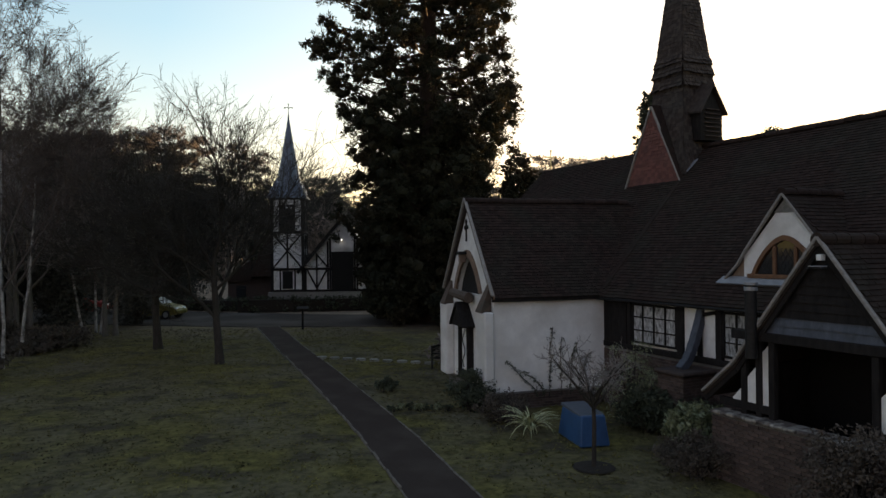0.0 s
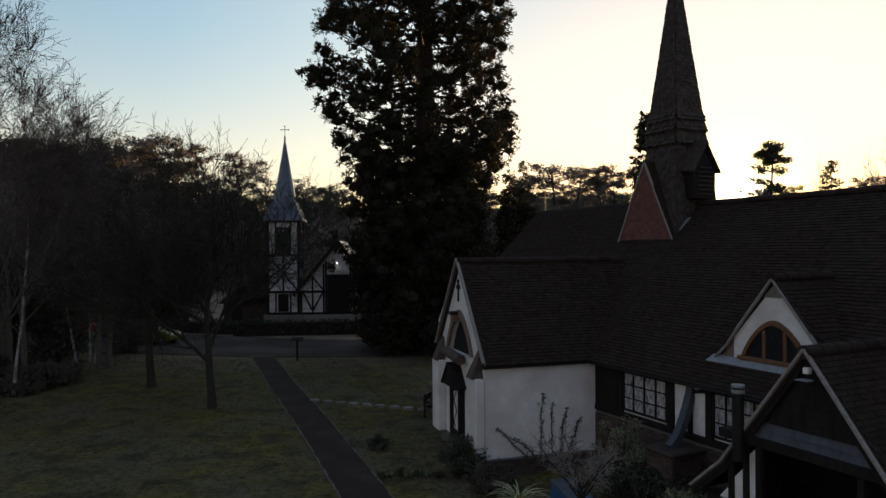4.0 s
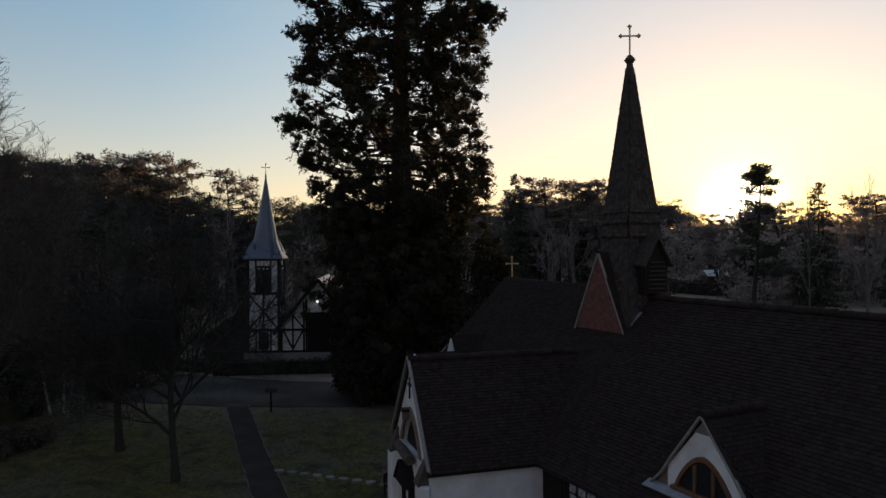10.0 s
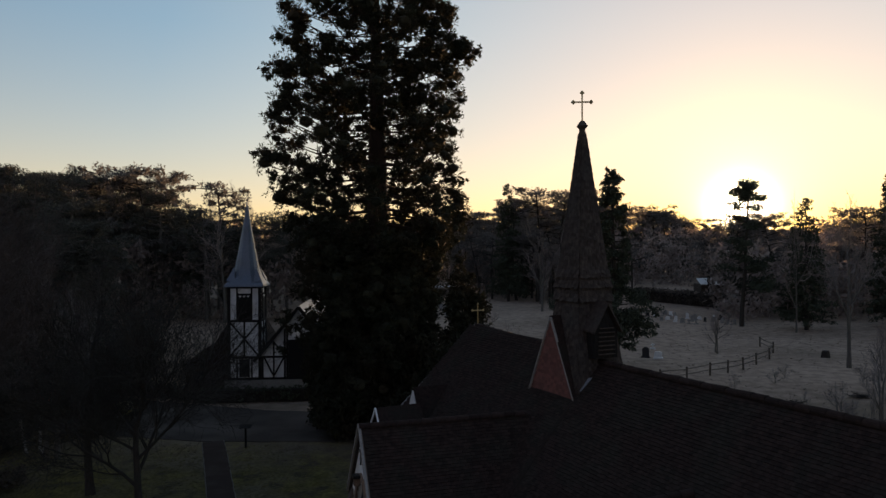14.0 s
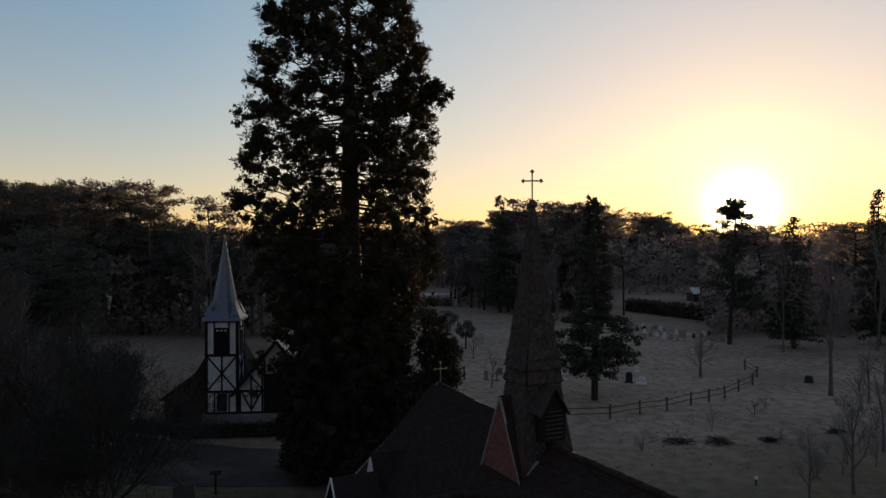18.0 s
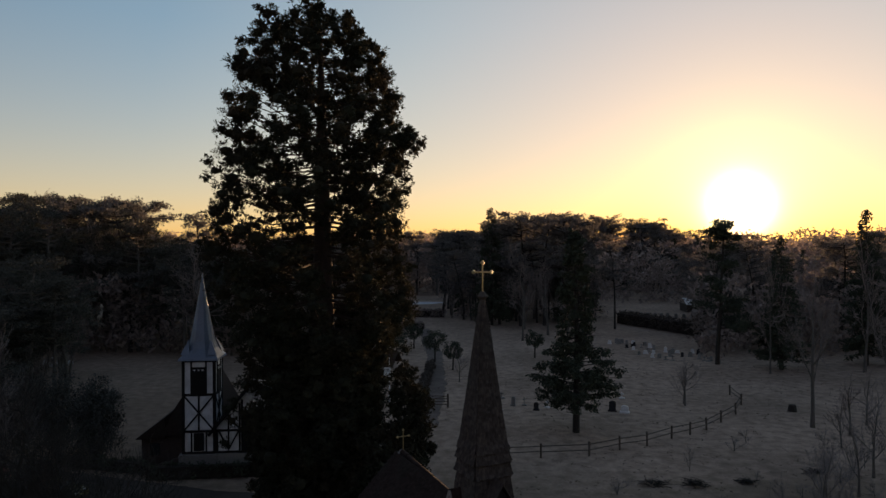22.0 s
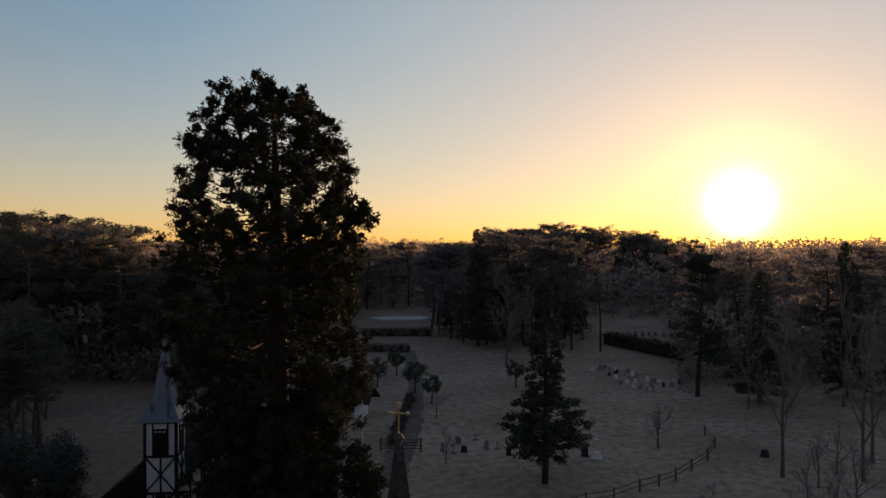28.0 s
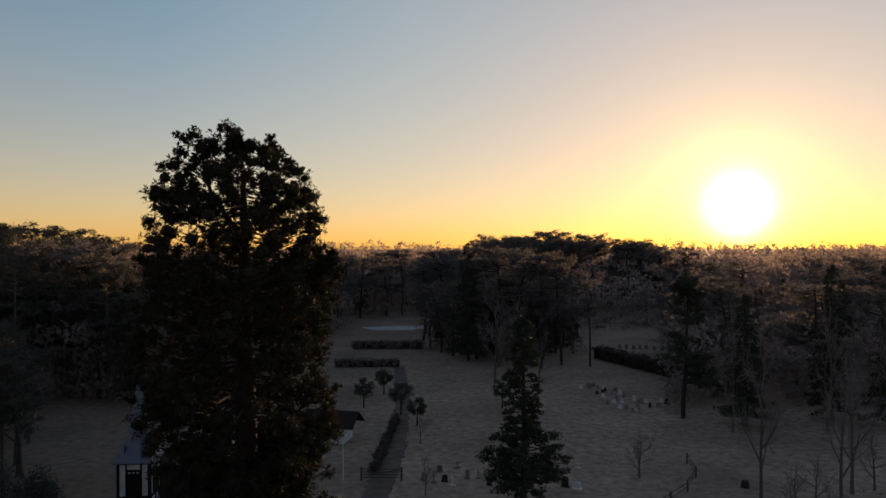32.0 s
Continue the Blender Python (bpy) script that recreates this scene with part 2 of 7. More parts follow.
def glass_mat(name, tint):
    m = bpy.data.materials.new(name)
    m.use_nodes = True
    b = m.node_tree.nodes["Principled BSDF"]
    b.inputs["Base Color"].default_value = (*tint, 1)
    b.inputs["Roughness"].default_value = 0.06
    b.inputs["Specular IOR Level"].default_value = 0.5
    n = m.node_tree.nodes.new("ShaderNodeTexNoise")
    n.inputs["Scale"].default_value = 1.3
    bp = m.node_tree.nodes.new("ShaderNodeBump")
    bp.inputs["Strength"].default_value, bp.inputs["Distance"].default_value = 0.15, 0.02
    m.node_tree.links.new(n.outputs["Fac"], bp.inputs["Height"])
    m.node_tree.links.new(bp.outputs[0], b.inputs["Normal"])
    return m


M_GLASS = glass_mat("dark_window_glass", (0.02, 0.022, 0.025))
M_CARGLASS = glass_mat("car_glass", (0.02, 0.022, 0.025))


def ground_mat():
    """Winter grass: mossy green lawn with bare and frosted patches, paler with hoar frost out on the open meadow."""
    m = mat("winter_grass", (0.062, 0.054, 0.022), (0.185, 0.16, 0.055), 1.3, 0.95, 0.0, spec=0.05)
    nt = m.node_tree
    b = nt.nodes["Principled BSDF"]
    base = b.inputs["Base Color"].links[0].from_socket
    tc = nt.nodes.new("ShaderNodeTexCoord")

    def noise_fac(scale, lo, hi, detail=5):
        n = nt.nodes.new("ShaderNodeTexNoise")
        n.inputs["Scale"].default_value, n.inputs["Detail"].default_value = scale, detail
        nt.links.new(tc.outputs["Object"], n.inputs["Vector"])
        r = nt.nodes.new("ShaderNodeMapRange")
        r.inputs["From Min"].default_value, r.inputs["From Max"].default_value = lo, hi
        nt.links.new(n.outputs["Fac"], r.inputs[0])
        return r.outputs[0], n.outputs["Fac"]

    def mixed(fac, a, colour):
        mx = nt.nodes.new("ShaderNodeMix")
        mx.data_type = "RGBA"
        nt.links.new(fac, mx.inputs["Factor"])
        nt.links.new(a, mx.inputs["A"])
        mx.inputs["B"].default_value = (*colour, 1)
        return mx.outputs["Result"]

    f1, _ = noise_fac(0.3, 0.4, 0.64, 10)
    c = mixed(f1, base, (0.13, 0.112, 0.075))
    f2, fine = noise_fac(0.8, 0.52, 0.64, 10)
    c = mixed(f2, c, (0.07, 0.058, 0.04))
    f5, _ = noise_fac(5, 0.44, 0.62, 15)
    dim = nt.nodes.new("ShaderNodeMath")
    dim.operation, dim.inputs[1].default_value = "MULTIPLY", 0.5
    nt.links.new(f5, dim.inputs[0])
    c = mixed(dim.outputs[0], c, (0.035, 0.035, 0.015))
    f6, _ = noise_fac(3.2, 0.66, 0.72, 6)
    c = mixed(f6, c, (0.02, 0.015, 0.01))
    # hoar frost out on the open meadow behind the church
    sep = nt.nodes.new("ShaderNodeSeparateXYZ")
    nt.links.new(tc.outputs["Object"], sep.inputs[0])
    ry = nt.nodes.new("ShaderNodeMapRange")
    ry.inputs["From Min"].default_value, ry.inputs["From Max"].default_value = 36, 56
    nt.links.new(sep.outputs["Y"], ry.inputs[0])
    f3, _ = noise_fac(0.9, 0.05, 0.72, 14)
    f3b, _ = noise_fac(0.07, 0.25, 0.6, 6)
    f3c, _ = noise_fac(4.5, 0.3, 0.62, 8)
    for extra, lo in ((f3b, 0.45), (f3c, 0.72)):
        lift = nt.nodes.new("ShaderNodeMapRange")
        lift.inputs["To Min"].default_value = lo
        nt.links.new(extra, lift.inputs[0])
        both = nt.nodes.new("ShaderNodeMath")
        both.operation = "MULTIPLY"
        nt.links.new(f3, both.inputs[0])
        nt.links.new(lift.outputs[0], both.inputs[1])
        f3 = both.outputs[0]
    mul = nt.nodes.new("ShaderNodeMath")
    mul.operation = "MULTIPLY"
    nt.links.new(ry.outputs[0], mul.inputs[0])
    nt.links.new(f3, mul.inputs[1])
    rx = nt.nodes.new("ShaderNodeMapRange")
    rx.inputs["From Min"].default_value, rx.inputs["From Max"].default_value = -25, 8
    rx.inputs["To Min"].default_value = 0.6
    nt.links.new(sep.outputs["X"], rx.inputs[0])
    mul2 = nt.nodes.new("ShaderNodeMath")
    mul2.operation = "MULTIPLY"
    nt.links.new(mul.outputs[0], mul2.inputs[0])
    nt.links.new(rx.outputs[0], mul2.inputs[1])
    brown = nt.nodes.new("ShaderNodeMix")
    brown.data_type = "RGBA"
    brown.inputs["B"].default_value = (0.1, 0.075, 0.055, 1)
    nt.links.new(ry.outputs[0], brown.inputs["Factor"])
    nt.links.new(c, brown.inputs["A"])
    c = mixed(mul2.outputs[0], brown.outputs["Result"], (0.5, 0.372, 0.285))
    nt.links.new(c, b.inputs["Base Color"])
    bp = nt.nodes.new("ShaderNodeBump")
    bp.inputs["Strength"].default_value, bp.inputs["Distance"].default_value = 0.8, 0.07
    _, fb = noise_fac(9, 0, 1, 8)
    nt.links.new(fb, bp.inputs["Height"])
    nt.links.new(bp.outputs[0], b.inputs["Normal"])
    return m


M_GRASS = ground_mat()
# pale glass with dark veins: a sky and twig reflection painted in
M_PANE = mat("window_pane_reflection", (0.03, 0.03, 0.03), (0.6, 0.61, 0.62), 14, 0.2, 0.1, spec=0.6, stretch=(1, 1, 0.35))
M_LAUREL = mat("variegated_leaf", (0.05, 0.075, 0.03), (0.24, 0.26, 0.15), 3, 0.45, 0.0, island=0.4, spec=0.5)
M_CORBEL = mat("dark_weathered_stone", (0.06, 0.045, 0.038), (0.13, 0.095, 0.075), 9, 0.9, 0.4, (0.05, 0.05, 0.04), 3)
M_COPING = mat("lichened_coping", (0.05, 0.04, 0.035), (0.11, 0.09, 0.08), 8, 0.9, 0.4, (0.35, 0.33, 0.29), 6, vary=0.2, amount3=0.8)
M_BLADE = mat("grass_blade", (0.045, 0.045, 0.016), (0.17, 0.15, 0.045), 0.5, 0.9, 0.0, (0.06, 0.05, 0.032), 0.16, island=0.5, amount3=0.95)
# weathered oak, with the bluish skylight on it painted into the colour
M_OAKG = mat("sky_lit_grey_oak", (0.04, 0.048, 0.062), (0.085, 0.098, 0.125), 9, 0.6, 0.3, stretch=(1, 1, 0.3))
# twigs of the farther trees and hedges, paled to imitate haze
M_TWIGW = mat("haze_pale_winter_twig", (0.17, 0.14, 0.128), (0.29, 0.245, 0.22), 3, 0.9, 0.0, thin=0.25)


# ---- helpers for building ----
def thing(name, place=None, label="", category="", group="", kind=""):
    ob = new(name)
    ob.empty_display_size = 0.2
    if place is not None:
        ob.matrix_world = place
    return tagged(ob, label, category, group, kind)


def part(name, bm, material, parent=None, label="", smooth=False):
    me = bpy.data.meshes.new(name)
    bm.to_mesh(me)
    bm.free()
    me.materials.append(material)
    if smooth:
        me.polygons.foreach_set("use_smooth", [True] * len(me.polygons))
    ob = new(name, me)
    if parent:
        ob.parent = parent
    if label:
        tagged(ob, label)
    return ob


def raw(name, verts, faces, material, parent=None, label="", smooth=False):
    me = bpy.data.meshes.new(name)
    me.from_pydata(verts if isinstance(verts, list) else verts.tolist(), [], faces if isinstance(faces, list) else faces.tolist())
    me.materials.append(material)
    if smooth:
        me.polygons.foreach_set("use_smooth", [True] * len(me.polygons))
    ob = new(name, me)
    if parent:
        ob.parent = parent
    if label:
        tagged(ob, label)
    return ob


def share(ob, m, parent=None):
    """Another object on the same mesh, at m in its parent's space."""
    o = ob.copy()
    scene.collection.objects.link(o)
    o.parent = parent or ob.parent
    o.matrix_basis = m
    return o


def box(bm, x0, x1, y0, y1, z0, z1, bevel=0.0, m=None):
    ret = bmesh.ops.create_cube(bm, size=1)
    vs = ret["verts"]
    for w in vs:
        w.co = Vector((x0 + (w.co.x + 0.5) * (x1 - x0), y0 + (w.co.y + 0.5) * (y1 - y0), z0 + (w.co.z + 0.5) * (z1 - z0)))
    if bevel:
        es = list({e for w in vs for e in w.link_edges})
        r = bmesh.ops.bevel(bm, geom=es, offset=bevel, segments=1, affect="EDGES")
        vs = list({w for f in r["faces"] for w in f.verts})
    if m is not None:
        bmesh.ops.transform(bm, matrix=m, verts=vs)
    return vs


def boxed(name, dims, material, parent=None, label="", bevel=0.015, m=None):
    bm = bmesh.new()
    box(bm, *dims, bevel=bevel, m=m)
    return part(name, bm, material, parent, label)


def beam(name, p, q, w, d, material, parent=None, out=(0, 0, 1), label="", bevel=0.012):
    """A squared timber from p to q: w wide, d deep along out."""
    p, q, out = Vector(p), Vector(q), Vector(out)
    ax = (q - p).normalized()
    side = ax.cross(out).normalized()
    o2 = side.cross(ax).normalized()
    m = Matrix((side, o2, ax)).transposed().to_4x4()
    m.translation = p
    bm = bmesh.new()
    box(bm, -w / 2, w / 2, -d / 2, d / 2, 0, (q - p).length, bevel=bevel, m=m)
    return part(name, bm, material, parent, label)


def prism(bm, pts, out):
    """A solid from a closed outline of 3D points, pushed along out."""
    out = Vector(out)
    a = [bm.verts.new(Vector(p)) for p in pts]
    b = [bm.verts.new(Vector(p) + out) for p in pts]
    n = len(pts)
    bm.faces.new(a)
    bm.faces.new(b[::-1])
    for i in range(n):
        bm.faces.new((a[i], b[i], b[(i + 1) % n], a[(i + 1) % n]))
    bmesh.ops.recalc_face_normals(bm, faces=bm.faces[:])
    return a + b


def slab(name, pts, out, material, parent=None, label=""):
    bm = bmesh.new()
    prism(bm, pts, out)
    return part(name, bm, material, parent, label)


def cyl(bm, p, q, r0, r1=None, n=12, caps=True):
    p, q = Vector(p), Vector(q)
    r1 = r0 if r1 is None else r1
    m = (q - p).to_track_quat("Z", "Y").to_matrix().to_4x4()
    m.translation = (p + q) / 2
    return bmesh.ops.create_cone(bm, cap_ends=caps, segments=n, radius1=r0, radius2=max(r1, 1e-4), depth=(q - p).length, matrix=m)["verts"]


def tile_field(o, ex, es, nx, ns, w, g, rng, keep, th=0.016, jit=0.004):
    """Overlapping tiles in courses: o a corner of the slope, ex along the eave, es up the slope. Returns vertices and faces."""
    o, ex, es = np.array(o, float), np.array(ex, float), np.array(es, float)
    up = np.cross(ex, es)
    up *= 1 if up[2] >= 0 else -1
    V, Fc = [], []
    for j in range(ns):
        off = 0.5 * w * (j % 2) + rng.uniform(-0.2, 0.2) * w * 0.3
        for i in range(-1, nx):
            c = o + ex * (i * w + off + w / 2) + es * (j * g + g / 2)
            if not keep(c):
                continue
            a, b = i * w + off + 0.004, (i + 1) * w + off - 0.004
            lo, hi = j * g + rng.normal(0, jit), (j + 1.25) * g
            h = th * 1.6 + rng.uniform(-0.004, 0.006)
            h2 = h + rng.uniform(-0.003, 0.003)
            k = len(V)
            for s, t, z in ((a, lo, 0.002), (b, lo, 0.002), (b, lo, h2), (a, lo, h), (b, hi, 0.004), (a, hi, 0.004)):
                V.append(o + ex * s + es * t + up * z)
            Fc += [(k, k + 1, k + 2, k + 3), (k + 3, k + 2, k + 4, k + 5), (k, k + 3, k + 5), (k + 1, k + 4, k + 2)]
    return np.array(V), Fc

# ---- the ground ----
rng = np.random.default_rng(7)


def build_ground():
    xs = np.concatenate([np.linspace(-2500, -120, 9), np.linspace(-100, 130, 231), np.linspace(150, 2500, 9)])
    ys = np.concatenate([np.linspace(-600, -30, 5), np.linspace(-20, 140, 161), np.linspace(150, 3500, 12)])
    X, Y = np.meshgrid(xs, ys)
    Z = 0.025 * np.sin(X * 0.16 + 1) * np.sin(Y * 0.13) - 0.035
    V = np.stack([X.ravel(), Y.ravel(), Z.ravel()], 1)
    n = len(xs)
    i, j = np.meshgrid(np.arange(n - 1), np.arange(len(ys) - 1))
    k = (j * n + i).ravel()
    F = np.stack([k, k + 1, k + n + 1, k + n], 1)
    return tagged(raw("ground", V, F, M_GRASS, smooth=True), "winter grass with moss, bare soil and hoar frost", "ground", kind="structure")


build_ground()


def ribbon(name, pts, widths, z, material, label, category, wobble=0.0):
    """A flat strip along a line of points, with slightly uneven sides."""
    r = np.random.default_rng(5)
    P, W = [], []
    for a, b, wa, wb in zip(pts, pts[1:], widths, widths[1:]):
        n = max(2, int(math.dist(a, b) / 0.6))
        for k in range(n):
            P.append((a[0] + (b[0] - a[0]) * k / n, a[1] + (b[1] - a[1]) * k / n))
            W.append(wa + (wb - wa) * k / n)
    P.append(pts[-1]), W.append(widths[-1])
    L, R = [], []
    for k, (x, y) in enumerate(P):
        a, b = P[max(0, k - 1)], P[min(len(P) - 1, k + 1)]
        d = math.dist(a, b)
        nx, ny = -(b[1] - a[1]) / d, (b[0] - a[0]) / d
        L.append((x + nx * (W[k] / 2 + r.normal(0, wobble)), y + ny * (W[k] / 2 + r.normal(0, wobble)), z))
        R.append((x - nx * (W[k] / 2 + r.normal(0, wobble)), y - ny * (W[k] / 2 + r.normal(0, wobble)), z))
    n = len(P)
    V = L + R + [(a, b, z - 0.12) for a, b, _ in L] + [(a, b, z - 0.12) for a, b, _ in R]
    F = []
    for k in range(n - 1):
        F += [(k, k + n, k + n + 1, k + 1), (k, k + 1, k + 2 * n + 1, k + 2 * n), (k + n, k + 3 * n, k + 3 * n + 1, k + n + 1)]
    ob = tagged(raw(name, V, F, material), label, category, kind="structure")
    return ob, L, R


PATH_LINE = [(3.2, 8.0), (1.6, 12.7), (0.1, 17.0), (-1.3, 20.6), (-3.6, 26.4), (-6.45, 33.2), (-8.2, 37.6), (-10.05, 42.2)]
foot_path, path_l, path_r = ribbon("path", PATH_LINE, [1.32] * 8, 0.03, M_TARMAC, "narrow dark tarmac footpath between stone edgings", "path", 0.008)
car_park, _, _ = ribbon("road", [(-75, 62), (-45, 55), (-24, 50), (-10, 46.5), (6, 45.5), (14, 46)], [12, 11, 10, 8.5, 6, 5], 0.025, M_ROAD, "grey tarmac drive and car park", "road", 0.05)


def edging(line, name):
    row = thing(name, None, "low pale stone edging sunk along the tarmac path", "kerb", "path edgings", "structure")
    bm = bmesh.new()
    box(bm, -0.025, 0.025, 0, 0.42, -0.1, 0.05, 0.012)
    first = None
    k, n = 0, 0
    while k + 1 < len(line):
        a, b = Vector(line[k]), Vector(line[k + 1])
        d = (b - a)
        m = Matrix.Translation((a.x, a.y, rng.uniform(-0.03, 0.015))) @ Matrix.Rotation(math.atan2(-d.x, d.y) + rng.uniform(-0.03, 0.03), 4, "Z") @ Matrix.Diagonal((1, d.length / 0.42 * rng.uniform(0.9, 0.98), 1, 1))
        if first is None:
            first = part("edging_stone", bm, M_KERB, row)
            first.matrix_basis = m
        else:
            share(first, m, row)
        k += 1


edging(path_l, "path_edging_west")
edging(path_r, "path_edging_east")

# ---- the church: its own frame, x towards the far side, y along the nave towards the altar ----
CH = pose(10.0, 24.24, 0, 0, 0, 27.2)
RIDGE, SL = 8.18, 0.986           # nave ridge height and roof slope
church = thing("church", CH, "small white-rendered church with dark tiled roofs and shingled spire", "church")


def nave_z(x):
    return RIDGE - SL * abs(x)


# nave and chancel roofs
def roof_slope(name, pts, th=0.12, label=""):
    a, b, c = Vector(pts[0]), Vector(pts[1]), Vector(pts[2])
    n = (b - a).cross(c - a).normalized()
    n *= -1 if n.z > 0 else 1
    return slab(name, pts, n * th, M_UNDER, church, label)


NY0, NY1 = -24.0, 9.3
roof_slope("roof", [(0, NY0, RIDGE), (0, 1.2, RIDGE), (-4.96, 1.2, nave_z(4.96)), (-4.96, NY0, nave_z(4.96))])
roof_slope("roof", [(0, NY0, RIDGE), (0, 1.2, RIDGE), (5.0, 1.2, nave_z(5)), (5.0, NY0, nave_z(5))])
roof_slope("roof", [(0.3, 1.2, 8.2), (0.72, NY1, 8.42), (-4.6, NY1, 3.6), (-4.6, 1.2, 3.6)])
roof_slope("roof", [(0.3, 1.2, 8.2), (0.72, NY1, 8.42), (5.4, NY1, 3.6), (5.2, 1.2, 3.6)])


def tiled(name, o, ex, es, nx, ns, w, g, keep, seed, label="", material=None):
    V, F = tile_field(o, ex, es, nx, ns, w, g, np.random.default_rng(seed), keep)
    ob = raw(name, V, F, material or M_TILE, church, label)
    return tagged(ob, kind="stuff")


sq = math.hypot(1, SL)
es_nave = np.array([1, 0, SL]) / sq
PR_Y, PR_Z, PE_Z, PHW = 1.43, 6.28, 3.3, 2.4   # porch ridge line, ridge height, eave height, half width
SKEW = Matrix.Translation((-8.06, PR_Y, 0)) @ Matrix.Rotation(radians(-9.0), 4, "Z") @ Matrix.Translation((8.06, -PR_Y, 0))   # the porch stands askew to the nave
UNSKEW = SKEW.inverted()


def porch_z(y):
    return PR_Z - (PR_Z - PE_Z) / PHW * abs(y - PR_Y)


def under_porch(c):
    q = UNSKEW @ Vector(c)
    return q.z < porch_z(q.y) - 0.05 and abs(q.y - PR_Y) < PHW


def keep_nave(c):
    x, y, z = c
    if x > -0.03 or y > 1.25 or y < NY0:
        return False
    if under_porch(c):
        return False
    # the gablet and the dormer stand out of this slope
    if x > -1.25 and abs(y - 0.28) < 1.3 and z < 9.6:
        return False
    if abs(y + 7.35) < 1.62 * (1 - max(0, (z - 3.95)) / 2.0) and x > -4.25:
        return False
    return True


Wt, Gt = 0.17, 0.115
tiled("roof_tiles", (-5.0, NY0, nave_z(5.0) - 0.01), (0, 1, 0), es_nave, int((1.3 - NY0) / Wt), int(5.0 * sq / Gt), Wt, Gt, keep_nave, 1)
es_ch = np.array([4.95, 0, 4.85])
es_ch /= np.linalg.norm(es_ch)
tiled("roof_tiles", (-4.6, 1.2, 3.62), (0, 1, 0), es_ch, int(8.1 / Wt), int(6.95 / Gt), Wt, Gt,
      lambda c: c[0] < 0.42 and not under_porch(c), 2)


def ridge_tiles(p, q, name="ridge_tile", r=0.13, step=0.42):
    """Half-round ridge tiles, one after another, from p to q."""
    p, q = Vector(p), Vector(q)
    d = q - p
    n = max(1, int(d.length / step))
    L = d.length / n
    me_ob = None
    rot = d.to_track_quat("Y", "Z").to_matrix().to_4x4()
    for k in range(n):
        m = Matrix.Translation(p + d * (k / n) + Vector((0, 0, rng.uniform(-0.008, 0.012)))) @ rot
        if me_ob is None:
            V, F = [], []
            for s, rr in ((0, r * 1.06), (L * 0.98, r)):
                for i in range(9):
                    a = math.pi * (i / 8) * 1.1 - 0.05 * math.pi
                    V.append((rr * math.cos(a), s, rr * math.sin(a) - 0.03))
            for i in range(8):
                F.append((i, i + 1, i + 10, i + 9))
            F.append(tuple(range(9)))
            me_ob = raw(name, V, F, M_TILE_P, church)
            me_ob.matrix_basis = m
        else:
            share(me_ob, m, church)


ridge_tiles((0, NY0 + 6, RIDGE), (0, -0.9, RIDGE))
beam("verge", (-4.6, NY1 + 0.03, 3.66), (0.72, NY1 + 0.03, 8.48), 0.1, 0.1, M_BARGE, church, (0, 1, 0))
ridge_tiles((0.33, 1.3, 8.2), (0.72, NY1, 8.42))
# worn line of paler tiles down the main slope below the gablet
slab("weathered_strip", [(-1.2, -1.12, nave_z(1.2) + 0.035), (-1.2, -0.98, nave_z(1.2) + 0.035), (-4.8, -1.28, nave_z(4.8) + 0.035), (-4.8, -1.5, nave_z(4.8) + 0.035)], (0, 0, -0.03), M_TILE_P, church)

# nave walls
for x0, x1 in ((-4.6, -4.3), (4.3, 4.6)):
    boxed("wall", (x0, x1, NY0 + 0.2, NY1 - 0.3, -0.2, 3.55), M_RENDER, church)
slab("wall", [(-4.3, NY1 - 0.5, 0), (4.6, NY1 - 0.5, 0), (4.6, NY1 - 0.5, 3.5), (0.5, NY1 - 0.5, 8.2), (-4.3, NY1 - 0.5, 3.5)], (0, 0.3, 0), M_RENDER, church)
slab("wall", [(-4.3, NY0 + 0.5, 0), (4.3, NY0 + 0.5, 0), (4.3, NY0 + 0.5, 3.5), (0, NY0 + 0.5, 8.0), (-4.3, NY0 + 0.5, 3.5)], (0, 0.3, 0), M_RENDER, church)
# fascia and gutter under the nave eave
beam("fascia", (-4.88, -24, 3.2), (-4.88, -1.15, 3.2), 0.12, 0.05, M_OAK, church, (1, 0, 0))
bm = bmesh.new()
cyl(bm, (-4.97, -24, 3.19), (-4.97, -1.2, 3.19), 0.045, n=10)
part("gutter", bm, M_IRON, church)


def cross(parent, p, h, w, t, material, trefoil=True, m=None, name="cross"):
    bm = bmesh.new()
    x, y, z = p
    box(bm, x - t, x + t, y - t, y + t, z, z + h, t * 0.3)
    zc = z + h * 0.68
    box(bm, x - t, x + t, y - w / 2, y + w / 2, zc - t, zc + t, t * 0.3)
    if trefoil:
        for yy, zz in ((y - w / 2, zc), (y + w / 2, zc), (y, z + h)):
            for dy, dz in ((t * 1.6, 0), (-t * 1.6, 0), (0, t * 1.6), (0, -t * 1.6)):
                bmesh.ops.create_icosphere(bm, subdivisions=1, radius=t * 1.7, matrix=Matrix.Translation((x, yy + dy, zz + dz)))
        bmesh.ops.create_icosphere(bm, subdivisions=1, radius=t * 1.9, matrix=Matrix.Translation((x, y, z)))
    if m is not None:
        bmesh.ops.transform(bm, matrix=m, verts=bm.verts[:])
    return part(name, bm, material, parent)


turn_x = Matrix.Rotation(radians(90), 4, "Z")
cross(church, (0, 0, 0), 0.98, 0.62, 0.021, M_GOLD, True, Matrix.Translation((0.75, NY1 - 0.05, 8.48)) @ turn_x)

# ---- spire ----
spire = part("spire", bmesh.new(), M_UNDER, church)
